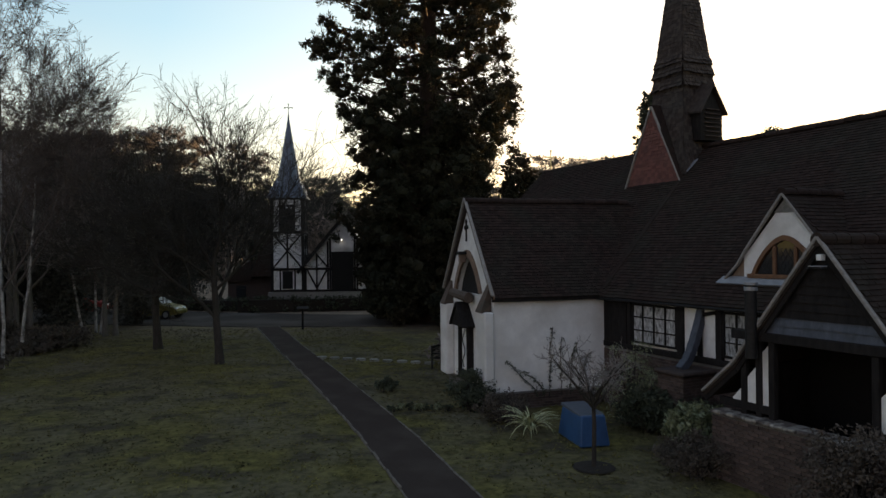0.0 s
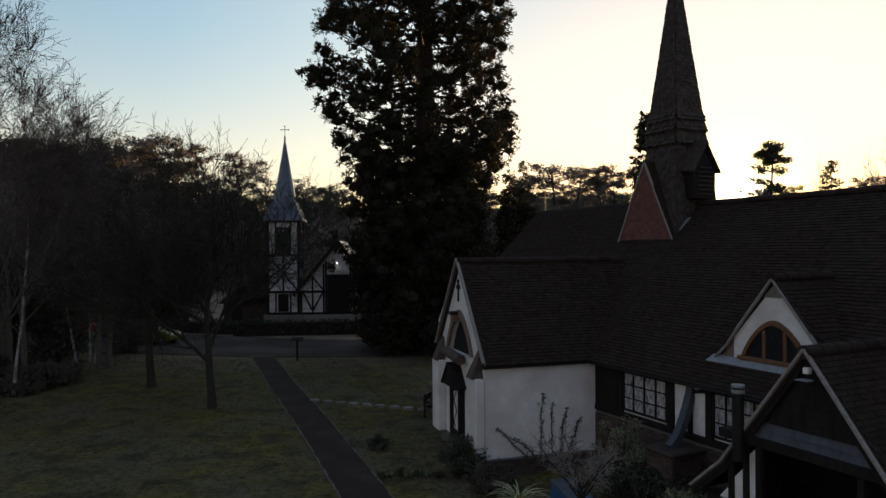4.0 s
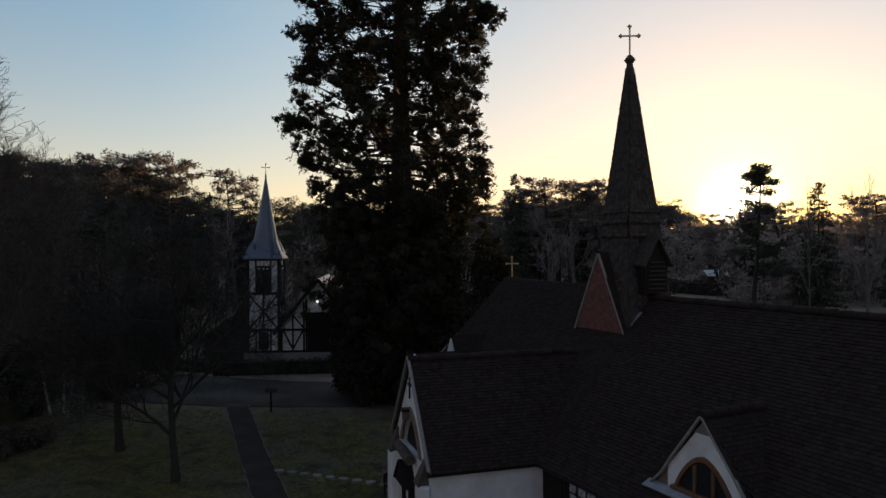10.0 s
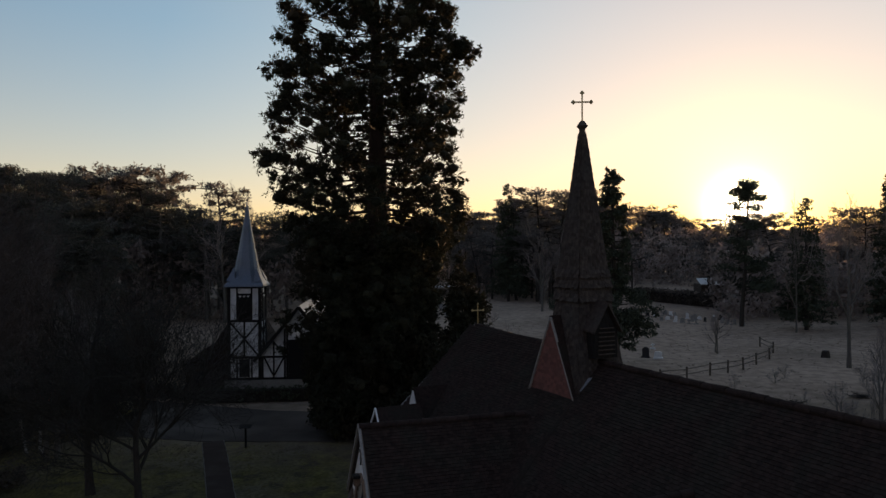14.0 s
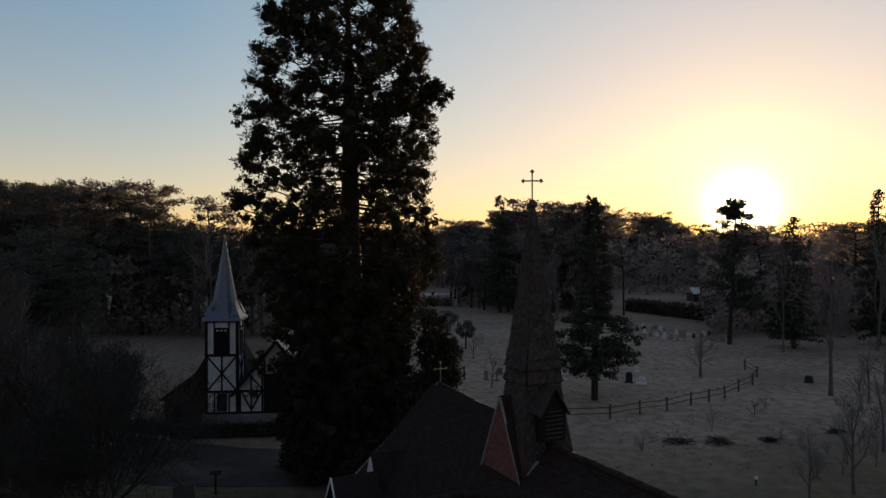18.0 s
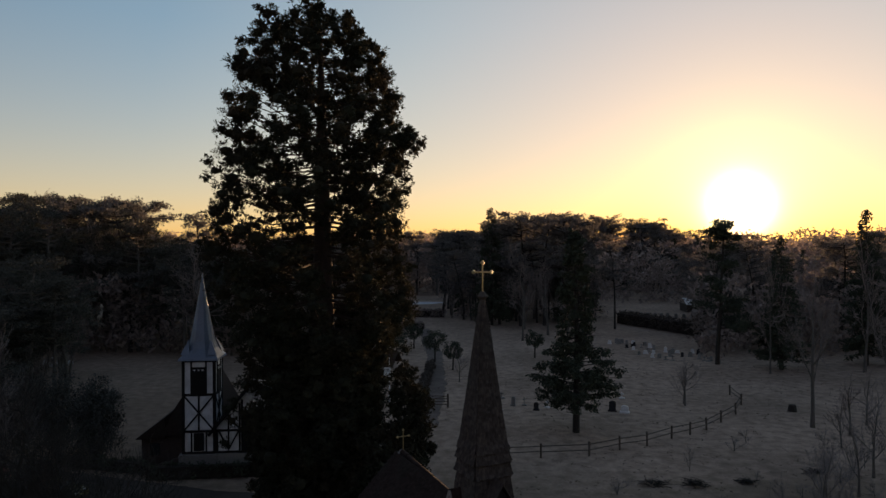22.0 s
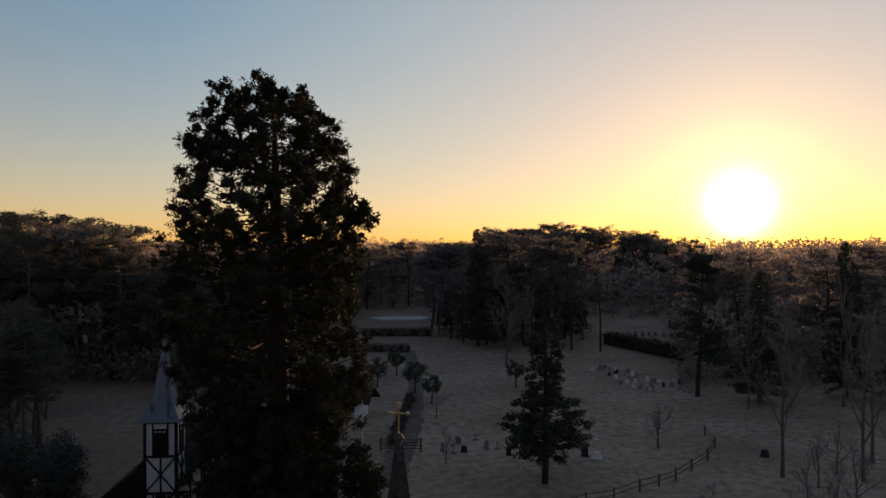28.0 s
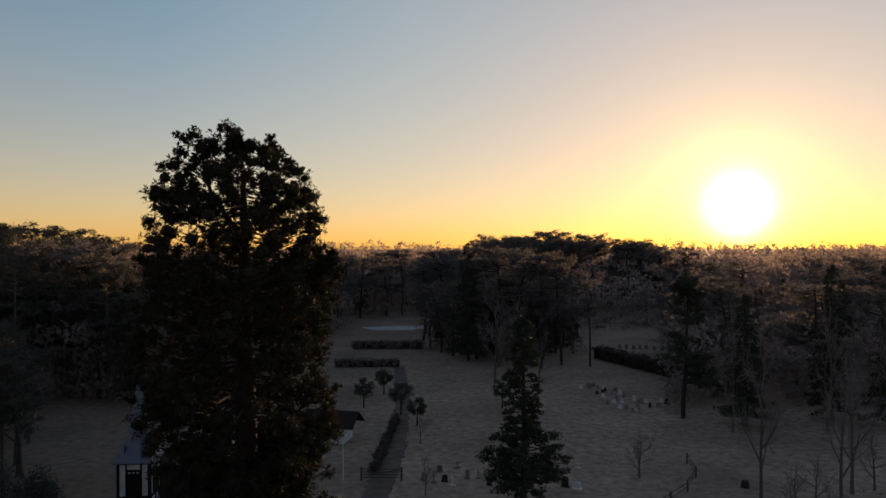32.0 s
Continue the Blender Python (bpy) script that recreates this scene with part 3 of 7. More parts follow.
LEVELS = [(7.0, 1.12), (8.4, 0.93), (9.4, 0.80), (10.3, 0.70), (10.32, 0.75), (10.75, 0.69), (10.77, 0.73), (11.2, 0.66), (11.22, 0.69), (11.45, 0.63), (13.5, 0.40), (16.0, 0.135), (16.75, 0.06)]


def spire_h(z):
    for (z0, h0), (z1, h1) in zip(LEVELS, LEVELS[1:]):
        if z0 <= z <= z1:
            return h0 + (h1 - h0) * (z - z0) / (z1 - z0)
    return 0.05


bm = bmesh.new()
rings = []
for z, h in LEVELS:
    h -= 0.03
    rings.append([bm.verts.new((sx * h, sy * h, z)) for sx, sy in ((-1, -1), (1, -1), (1, 1), (-1, 1))])
for r0, r1 in zip(rings, rings[1:]):
    for i in range(4):
        bm.faces.new((r0[i], r0[(i + 1) % 4], r1[(i + 1) % 4], r1[i]))
bm.faces.new(rings[-1])
bm.to_mesh(spire.data)
bm.free()


def shingles():
    V, F = [], []
    r = np.random.default_rng(3)
    z = 7.2
    while z < 16.2:
        g = 0.12
        h = spire_h(z)
        for side in range(4):
            ca, sa = math.cos(side * math.pi / 2), math.sin(side * math.pi / 2)
            x = -h - r.uniform(0, 0.1)
            while x < h:
                w = r.uniform(0.09, 0.17)
                a, b = max(-h, x), min(h, x + w - 0.006)
                if b - a > 0.02:
                    k = len(V)
                    flare = max([0.09 * (1 - (z - zb) / 0.3) for zb in (10.25, 10.72, 11.08) if zb - 0.01 <= z < zb + 0.3] + [0])
                    d0 = h + 0.022 + flare + r.uniform(-0.008, 0.018)
                    h1 = spire_h(min(16.6, z + g * 1.3))
                    sc = h1 / h
                    lo = z + r.normal(0, 0.012) - flare * 0.4
                    for px, py, pz in ((a, d0 - 0.02, lo), (b, d0 - 0.02, lo), (b, d0, lo), (a, d0, lo), (b * sc, h1 + 0.004, z + g * 1.3), (a * sc, h1 + 0.004, z + g * 1.3)):
                        V.append((px * ca + py * sa, -py * ca + px * sa, pz))
                    F += [(k, k + 1, k + 2, k + 3), (k + 3, k + 2, k + 4, k + 5), (k, k + 3, k + 5), (k + 1, k + 4, k + 2)]
                x += w
        z += g
    return V, F


V, F = shingles()
tagged(raw("shingles", V, F, M_SHINGLE, church), "grey-brown weathered wooden shingles", kind="stuff")
bm = bmesh.new()
for z0, h0, z1, h1 in ((15.9, 0.16, 16.5, 0.1), (16.5, 0.1, 16.62, 0.19), (16.62, 0.19, 16.8, 0.07)):
    cyl(bm, (0, 0, z0), (0, 0, z1), h0 * 1.1, h1 * 1.1, 8)
part("finial_cap", bm, M_CORBEL, church, "dark cap at the spire tip")
cross(church, (0, 0, 0), 1.05, 0.64, 0.027, M_GOLD, True, Matrix.Translation((0, 0, 16.78)) @ Matrix.Rotation(radians(60), 4, "Z"))

# louvred opening with its hood, on two faces of the spire
def louvre(turn):
    T = Matrix.Rotation(turn, 4, "Z")
    hood = part("louvre_hood", bmesh.new(), M_SHINGLE, church)
    bm = bmesh.new()
    prism(bm, [T @ Vector(p) for p in ((-0.62, -1.42, 9.22), (0, -1.42, 10.2), (0, -0.55, 10.35), (-0.62, -0.7, 9.3))], T @ Vector((0, 0, 0.07)) - Vector((0, 0, 0)))
    prism(bm, [T @ Vector(p) for p in ((0.62, -1.42, 9.22), (0, -1.42, 10.2), (0, -0.55, 10.35), (0.62, -0.7, 9.3))], Vector((0, 0, 0.07)))
    bm.to_mesh(hood.data)
    bm.free()
    bm = bmesh.new()
    prism(bm, [T @ Vector(p) for p in ((-0.5, -1.28, 8.35), (0.5, -1.28, 8.35), (0.5, -1.28, 9.3), (0, -1.28, 10.08), (-0.5, -1.28, 9.3))], T @ Vector((0, 0.6, 0)) - T @ Vector((0, 0, 0)))
    part("louvre_box", bm, M_OAK, church)
    for k in range(7):
        bm = bmesh.new()
        z = 8.48 + k * 0.15
        w = 0.34 if z < 9.3 else 0.34 * (10.08 - z) / 0.8
        box(bm, -w, w, -1.36, -1.26, z, z + 0.03, m=T @ Matrix.Translation((0, 0, 0)))
        part("louvre_slat", bm, M_SHINGLE, church)


louvre(0)
# lead soakers where the spire meets the roofs
slab("lead_flashing", [(-0.95, -1.0, nave_z(1.0) + 0.1), (-0.6, -1.05, nave_z(0.65) + 0.1), (-0.55, -1.2, nave_z(0.6) + 0.1), (-1.0, -1.15, nave_z(1.05) + 0.1)], (0, 0, 0.03), M_LEAD, church)

# ---- tile-hung gablet ----
GX, GZ0, GZ1, GY = -1.2, 6.86, 9.62, 0.28
slab("gablet_wall", [(GX, GY - 1.33, GZ0), (GX, GY + 1.33, GZ0), (GX, GY, GZ1)], (0.4, 0, 0), M_UNDER, church)
course = 0
z = GZ0
gable_tiles = thing("hung_tile_gable", None)
gable_tiles.parent = church
while z < GZ1 - 0.1:
    h = 0.125
    hw = 1.33 * (GZ1 - z - 0.06) / (GZ1 - GZ0)
    y = GY - hw - (0.09 if course % 2 else 0)
    while y < GY + hw:
        a, b = max(GY - hw, y), min(GY + hw, y + 0.175)
        if b - a > 0.04:
            bm = bmesh.new()
            box(bm, GX - 0.03 + rng.uniform(-0.006, 0.004), GX - 0.005, a, b, z + rng.uniform(-0.006, 0.006), z + h)
            for w in bm.verts:
                if w.co.z > z + h * 0.5:
                    w.co.x += 0.018
            part("hung_tile", bm, M_RED, gable_tiles)
        y += 0.18
    z += h
    course += 1
for s in (-1, 1):
    beam("verge", (GX - 0.03, GY + s * 1.4, GZ0 - 0.02), (GX - 0.03, GY, GZ1 + 0.08), 0.07, 0.08, M_BARGE, church, (1, 0, 0))
    slab("gablet_roof", [(GX - 0.06, GY + s * 1.42, GZ0), (GX - 0.06, GY, GZ1 + 0.08), (0.3, GY, GZ1 + 0.08), (0.3, GY + s * 1.42, GZ0)], (0, 0, 0.06), M_TILE_P, church)
beam("lead_apron", (GX - 0.06, GY - 1.42, GZ0 - 0.02), (GX - 0.06, GY + 1.42, GZ0 - 0.02), 0.07, 0.1, M_LEAD, church, (1, 0, 0))

# ---- porch ----
before_porch = set(church.children)
PX0 = -7.98
sp = math.hypot(PHW, PR_Z - PE_Z)
for s in (-1, 1):
    ye = PR_Y + s * PHW
    roof_slope("roof", [(PX0 - 0.09, PR_Y, PR_Z), (-1.9, PR_Y, PR_Z), (-4.2, ye, PE_Z), (PX0 - 0.09, ye, PE_Z)])
    es = np.array([0, -s * PHW, PR_Z - PE_Z]) / sp
    tiled("roof_tiles", (PX0 - 0.06, ye - s * -0.03, PE_Z - 0.02), (1, 0, 0), es, int(6.4 / Wt), int(sp / Gt), Wt, Gt,
          lambda c: c[2] > nave_z((SKEW @ Vector(c)).x) - 0.1 if c[0] > -5 else c[0] > PX0 + 0.04, 4 + s)
    # verge and bargeboard, with a bell-cast kick at the foot
    beam("verge", (PX0 - 0.11, ye + s * -0.25, PE_Z + 0.42), (PX0 - 0.11, PR_Y, PR_Z + 0.1), 0.07, 0.09, M_BARGE, church, (1, 0, 0))
    beam("verge", (PX0 - 0.11, ye + s * 0.05, PE_Z + 0.06), (PX0 - 0.11, ye + s * -0.25, PE_Z + 0.42), 0.07, 0.09, M_BARGE, church, (1, 0, 0))
    beam("bargeboard", (PX0 - 0.05, ye + s * 0.02, PE_Z - 0.02), (PX0 - 0.05, PR_Y, PR_Z - 0.08), 0.12, 0.05, M_STONE, church, (1, 0, 0))
    # side wall on its brick plinth
    yw = PR_Y + s * 2.2
    boxed("wall", (PX0, -4.3, min(yw, yw - s * 0.3), max(yw, yw - s * 0.3), 0.42, PE_Z - 0.02), M_RENDER, church, bevel=0.02)
ridge_tiles((PX0 - 0.12, PR_Y, PR_Z + 0.02), (-2.1, PR_Y, PR_Z + 0.02))
beam("fascia", (PX0 - 0.1, PR_Y - PHW + 0.04, PE_Z - 0.06), (-4.3, PR_Y - PHW + 0.04, PE_Z - 0.06), 0.14, 0.05, M_OAK, church, (0, 1, 0))


def arch_pts(cy, zs, half, rise, n=8):
    """A pointed arch: from the left springing over the point to the right one, as (y, z)."""
    R = (half * half + rise * rise) / (2 * half)
    out = []
    for k in range(n + 1):
        a = math.asin(min(1, rise / R)) * k / n
        y, z = cy - half + (R - R * math.cos(a)), zs + R * math.sin(a)
        f = (z - zs) / rise                        # drawn in towards a straight flank
        out.append((y + 0.42 * (cy - half + half * f - y), z))
    return out + [(2 * cy - y, z) for y, z in out[-2::-1]]


def arch_wall(x, cy, hw, z0, z1, apex, op_half, op_z0, op_zs, op_rise, th, material, name):
    """A gabled wall at x with one pointed opening right through it."""
    bm = bmesh.new()
    arch = arch_pts(cy, op_zs, op_half, op_rise)
    m = len(arch)
    mid = m // 2
    def poly(pts):
        prism(bm, [(x, y, z) for y, z in pts], (th, 0, 0))
    left = [(cy - hw, z0), (cy - hw, z1), (cy, apex)] + [(y, z) for y, z in arch[mid::-1]] + [(cy - op_half, op_z0), (cy - op_half, z0)]
    right = [(cy + hw, z0), (cy + hw, z1), (cy, apex)] + [(y, z) for y, z in arch[mid:]] + [(cy + op_half, op_z0), (cy + op_half, z0)]
    poly(left)
    poly(right)
    if op_z0 > z0:
        poly([(cy - op_half, z0), (cy + op_half, z0), (cy + op_half, op_z0), (cy - op_half, op_z0)])
    return part(name, bm, material, church)


def arch_band(x, cy, zs, half, rise, w, th, material, name, parent=church, label=""):
    a = arch_pts(cy, zs, half, rise)
    b = arch_pts(cy, zs, half + w, rise + w * 1.25)
    V, F = [], []
    for dx in (0, th):
        V += [(x + dx, y, z) for y, z in a] + [(x + dx, y, z) for y, z in b]
    m = len(a)
    for k in range(m - 1):
        F += [(k, k + 1, k + m + 1, k + m), (k + m, k + m + 1, k + 3 * m + 1, k + 3 * m), (k, k + 2 * m, k + 2 * m + 1, k + 1), (k + 2 * m, k + 3 * m, k + 3 * m + 1, k + 2 * m + 1)]
    F += [(0, m, 3 * m, 2 * m), (m - 1, 3 * m - 1, 4 * m - 1, 2 * m - 1)]
    return raw(name, V, F, material, parent, label)


arch_wall(PX0, PR_Y + 0.06, 2.2, 0.42, 3.4, PR_Z - 0.25, 1.14, 3.3, 3.36, 1.08, 0.3, M_RENDER, "wall")
arch_band(PX0 - 0.06, PR_Y + 0.06, 3.36, 1.14, 1.08, 0.22, 0.1, M_STONE, "arch_band", label="brown stone pointed arch")
# near-black sheet painting the shade behind the arch
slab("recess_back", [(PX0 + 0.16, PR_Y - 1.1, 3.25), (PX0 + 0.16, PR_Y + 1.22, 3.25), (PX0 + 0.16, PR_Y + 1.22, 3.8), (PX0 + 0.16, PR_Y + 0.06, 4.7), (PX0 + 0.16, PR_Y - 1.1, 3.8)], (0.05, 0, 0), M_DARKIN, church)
boxed("keystone_lamp", (PX0 - 0.3, PX0 - 0.02, PR_Y + 0.0, PR_Y + 0.34, 4.56, 4.66), M_IRON, church)
boxed("keystone_lamp", (PX0 - 0.26, PX0 - 0.04, PR_Y + 0.09, PR_Y + 0.25, 4.3, 4.56), M_STONE, church)
bm = bmesh.new()
cyl(bm, (PX0 - 0.22, 0.75, 3.2), (PX0 - 0.22, 2.45, 3.28), 0.17, 0.15, 10)
part("log_lintel", bm, M_CORBEL, church, "round weathered timber lintel")
for yy, s in ((PR_Y - 1.85, -1), (PR_Y + 1.85, 1)):
    slab("stone_corbel", [(PX0 - 0.02, yy - 0.13, 3.65), (PX0 - 0.02, yy + 0.13, 3.65), (PX0 - 0.36, yy + 0.26, 2.85), (PX0 - 0.36, yy - 0.26, 2.85)], (0.3, 0, -0.12), M_CORBEL, church)
cross(church, (0, 0, 0), 0.62, 0.22, 0.022, M_IRON, True, Matrix.Translation((PX0 - 0.03, PR_Y + 0.1, 5.02)))
# gabled wooden door hood with a glazed notice case below it
DY = 1.5
for a, b in ((DY - 0.5, DY - 0.36), (DY + 0.36, DY + 0.5)):
    boxed("door_post", (PX0 - 0.2, PX0 + 0.02, a, b, 0.5, 2.3), M_OAK, church)
boxed("door_rail", (PX0 - 0.18, PX0 + 0.02, DY - 0.36, DY + 0.36, 0.5, 0.8), M_OAK, church)
boxed("door_panel", (PX0 - 0.1, PX0 + 0.03, DY - 0.36, DY + 0.36, 0.8, 2.25), M_WHITE, church)
bm = bmesh.new()
for k in range(14):
    a = k * 0.9
    cyl(bm, (PX0 - 0.14, DY + 0.12 * math.sin(a) + 0.06, 0.9 + k * 0.1), (PX0 - 0.14, DY + 0.12 * math.sin(a + 0.9) + 0.06, 1.0 + k * 0.1), 0.018, n=5)
tagged(part("scroll_bar", bm, M_IRON, church), kind="stuff")
for s in (-1, 1):
    slab("door_hood", [(PX0 - 0.45, DY, 2.98), (PX0, DY, 2.98), (PX0, DY + s * 0.66, 2.24), (PX0 - 0.45, DY + s * 0.66, 2.24)], (0, 0, 0.06), M_OAK, church)
slab("door_hood_front", [(PX0 - 0.4, DY - 0.58, 2.26), (PX0 - 0.4, DY + 0.58, 2.26), (PX0 - 0.4, DY, 2.92)], (0.05, 0, 0), M_OAK, church)
# buttress strip beside the door
for ya, yb in ((PR_Y - 2.28, PR_Y - 1.56), (PR_Y + 1.56, PR_Y + 2.28)):
    boxed("pilaster", (PX0 - 0.3, PX0 + 0.003, ya, yb, 0.42, 2.86), M_RENDER, church, bevel=0.04)
# brick plinth of the porch
def brick_face(parent, o, ex, L, H, seed, stuff=True, bw=0.225, bh=0.075, d=0.1, limit=None):
    """Bricks in stretcher bond on the face through o along ex, outward to the left of ex."""
    ex = Vector(ex)
    nrm = Vector((ex.y, -ex.x, 0))
    r = np.random.default_rng(seed)
    V, F = [], []
    first = None
    rows = int(H / bh)
    for j in range(rows):
        s = -(bw / 2 if j % 2 else 0)
        while s < L - 0.03:
            a, b = max(0, s + 0.005), min(L, s + bw - 0.005)
            if b - a > 0.03:
                z0, z1 = j * bh + 0.005, (j + 1) * bh - 0.005
                out = r.uniform(-0.004, 0.005)
                if stuff:
                    k = len(V)
                    p0, p1 = Vector(o) + ex * a, Vector(o) + ex * b
                    for dd in (0.012 + out, -d):
                        for p, z in ((p0, z0), (p1, z0), (p1, z1), (p0, z1)):
                            q = p + nrm * dd
                            V.append((q.x, q.y, q.z + z))
                    F += [(k, k + 1, k + 2, k + 3), (k + 4, k + 7, k + 6, k + 5), (k, k + 4, k + 5, k + 1), (k + 3, k + 2, k + 6, k + 7), (k, k + 3, k + 7, k + 4), (k + 1, k + 5, k + 6, k + 2)]
                else:
                    m = Matrix.Translation(Vector(o) + ex * a + nrm * (0.012 + out) + Vector((0, 0, z0))) @ Matrix.Rotation(math.atan2(ex.y, ex.x), 4, "Z") @ Matrix.Diagonal(((b - a) / 0.215, 1, 1, 1))
                    if first is None:
                        bm = bmesh.new()
                        box(bm, 0, 0.215, 0, d, 0, 0.065, 0.006)
                        first = part("brick", bm, M_BRICK, parent)
                        first.matrix_basis = m
                    else:
                        share(first, m, parent)
            s += bw
    if stuff:
        tagged(raw("bricks", V, F, M_BRICKJ, parent), kind="stuff")


yn = PR_Y - 2.2
boxed("plinth", (PX0 - 0.02, -4.4, yn - 0.02, PR_Y + 2.2, -0.2, 0.44), M_MORTAR, church)
brick_face(church, (PX0 - 0.04, yn - 0.03, 0), (1, 0, 0), 3.6, 0.45, 11)
boxed("plinth_cap", (PX0 - 0.07, -4.5, yn - 0.07, yn, 0.43, 0.49), M_MORTAR, church)

# the whole porch turns with its own skew
porch = thing("porch", None)
porch.parent = church
porch.matrix_basis = SKEW
for ob in church.children:
    if ob not in before_porch and ob is not porch:
        ob.parent = porch

# ---- timber-framed nave wall ----
NX = -4.6
boxed("plinth", (NX - 0.1, NX + 0.05, -12.0, -1.32, -0.2, 1.72), M_MORTAR, church)
brick_face(church, (NX - 0.11, -1.32, 0), (0, -1, 0), 8.4, 1.72, 12)
beam("sill_beam", (NX - 0.08, -12, 1.8), (NX - 0.08, -1.32, 1.8), 0.16, 0.14, M_OAK, church, (1, 0, 0))
beam("wall_plate", (NX - 0.06, -12, 3.2), (NX - 0.06, -0.75, 3.2), 0.16, 0.14, M_OAK, church, (1, 0, 0))
for y, w in ((-1.8, 0.96), (-2.3, 0.06), (-2.45, 0.16), (-4.45, 0.24), (-5.1, 0.1), (-5.75, 0.2), (-7.6, 0.18), (-8.6, 0.18)):
    beam("wall_post", (NX - 0.06, y, 1.85), (NX - 0.06, y, 3.15), w, 0.12, M_OAK, church, (1, 0, 0))
for a, b in ((-2.31, -2.42), (-4.35, -5.0), (-5.2, -5.65), (-7.5, -8.6)):
    boxed("plaster_panel", (NX - 0.05, NX + 0.02, b, a, 1.88, 3.14), M_PANEL, church)
beam("wall_brace", (NX - 0.07, -5.6, 3.05), (NX - 0.07, -5.15, 2.95), 0.09, 0.12, M_OAK, church, (1, 0, 0))


def casement(x, y0, y1, z0, z1, cols, rows):
    win = thing("window", None)
    win.parent = church
    for a, b, c, d in ((y0, y1, z0, z0 + 0.06), (y0, y1, z1 - 0.06, z1), (y0, y0 + 0.06, z0, z1), (y1 - 0.06, y1, z0, z1)):
        boxed("window_frame", (x - 0.1, x + 0.02, a, b, c, d), M_OAK, win, bevel=0.006)
    for i in range(1, cols):
        y = y0 + (y1 - y0) * i / cols
        boxed("mullion", (x - 0.095, x + 0.015, y - 0.022, y + 0.022, z0 + 0.06, z1 - 0.06), M_OAK, win, bevel=0.005)
    for j in range(1, rows):
        z = z0 + (z1 - z0) * j / rows
        boxed("glazing_bar", (x - 0.09, x + 0.012, y0 + 0.06, y1 - 0.06, z - 0.016, z + 0.016), M_OAK, win, bevel=0.004)
    for i in range(cols):
        for j in range(rows):
            ya, yb = y0 + (y1 - y0) * i / cols + 0.02, y0 + (y1 - y0) * (i + 1) / cols - 0.02
            za, zb = z0 + (z1 - z0) * j / rows + 0.01, z0 + (z1 - z0) * (j + 1) / rows - 0.01
            bm = bmesh.new()
            box(bm, x - 0.055, x - 0.047, ya, yb, za, zb, m=None)
            bmesh.ops.rotate(bm, verts=bm.verts[:], cent=(x - 0.05, (ya + yb) / 2, (za + zb) / 2), matrix=Matrix.Rotation(rng.uniform(-0.02, 0.02), 3, "Y") @ Matrix.Rotation(rng.uniform(-0.02, 0.02), 3, "Z"))
            part("pane", bm, M_PANE, win)
    return win


casement(NX, -4.32, -2.55, 1.95, 3.1, 4, 3)
casement(NX, -7.5, -5.86, 1.95, 3.1, 4, 3)
# brick pier with a curved timber brace, outside the wall
pier = thing("buttress_pier", None)
pier.parent = church
boxed("pier_core", (-5.75, -4.75, -5.6, -4.75, -0.2, 1.5), M_MORTAR, pier)
brick_face(pier, (-5.76, -5.61, 0), (1, 0, 0), 1.0, 1.5, 13)
brick_face(pier, (-5.76, -4.74, 0), (0, -1, 0), 0.87, 1.5, 14)
boxed("pier_cap", (-5.85, -4.7, -5.7, -4.66, 1.5, 1.62), M_BRICK, pier, bevel=0.04)
pts = []
for k in range(7):
    s = k / 6
    pts.append((-5.4 + 0.78 * s ** 0.75, 1.62 + 1.46 * s ** 1.25))
for (xa, za), (xb, zb) in zip(pts, pts[1:]):
    # the brace wears the same painted-in skylight as the low boards
    beam("curved_brace", (xa, -5.15, za - 0.02), (xb, -5.15, zb + 0.02), 0.2, 0.22, M_OAKG, church, (0, 1, 0))

# ---- arched dormer ----
DMX, DMY, DZ0, DZ1, DH = -4.3, -7.35, 3.92, 5.9, 1.62
arch_wall(DMX, DMY, 1.15, DZ0, DZ0 + 0.55, DZ1 - 0.12, 0.92, DZ0 + 0.1, DZ0 + 0.12, 0.93, 0.12, M_PANEL, "dormer_wall")
slab("dormer_collar", [(DMX - 0.02, DMY - 0.29, DZ0 + 1.58), (DMX - 0.02, DMY + 0.29, DZ0 + 1.58), (DMX - 0.02, DMY, DZ1 - 0.1)], (0.05, 0, 0), M_GRAVE, church)
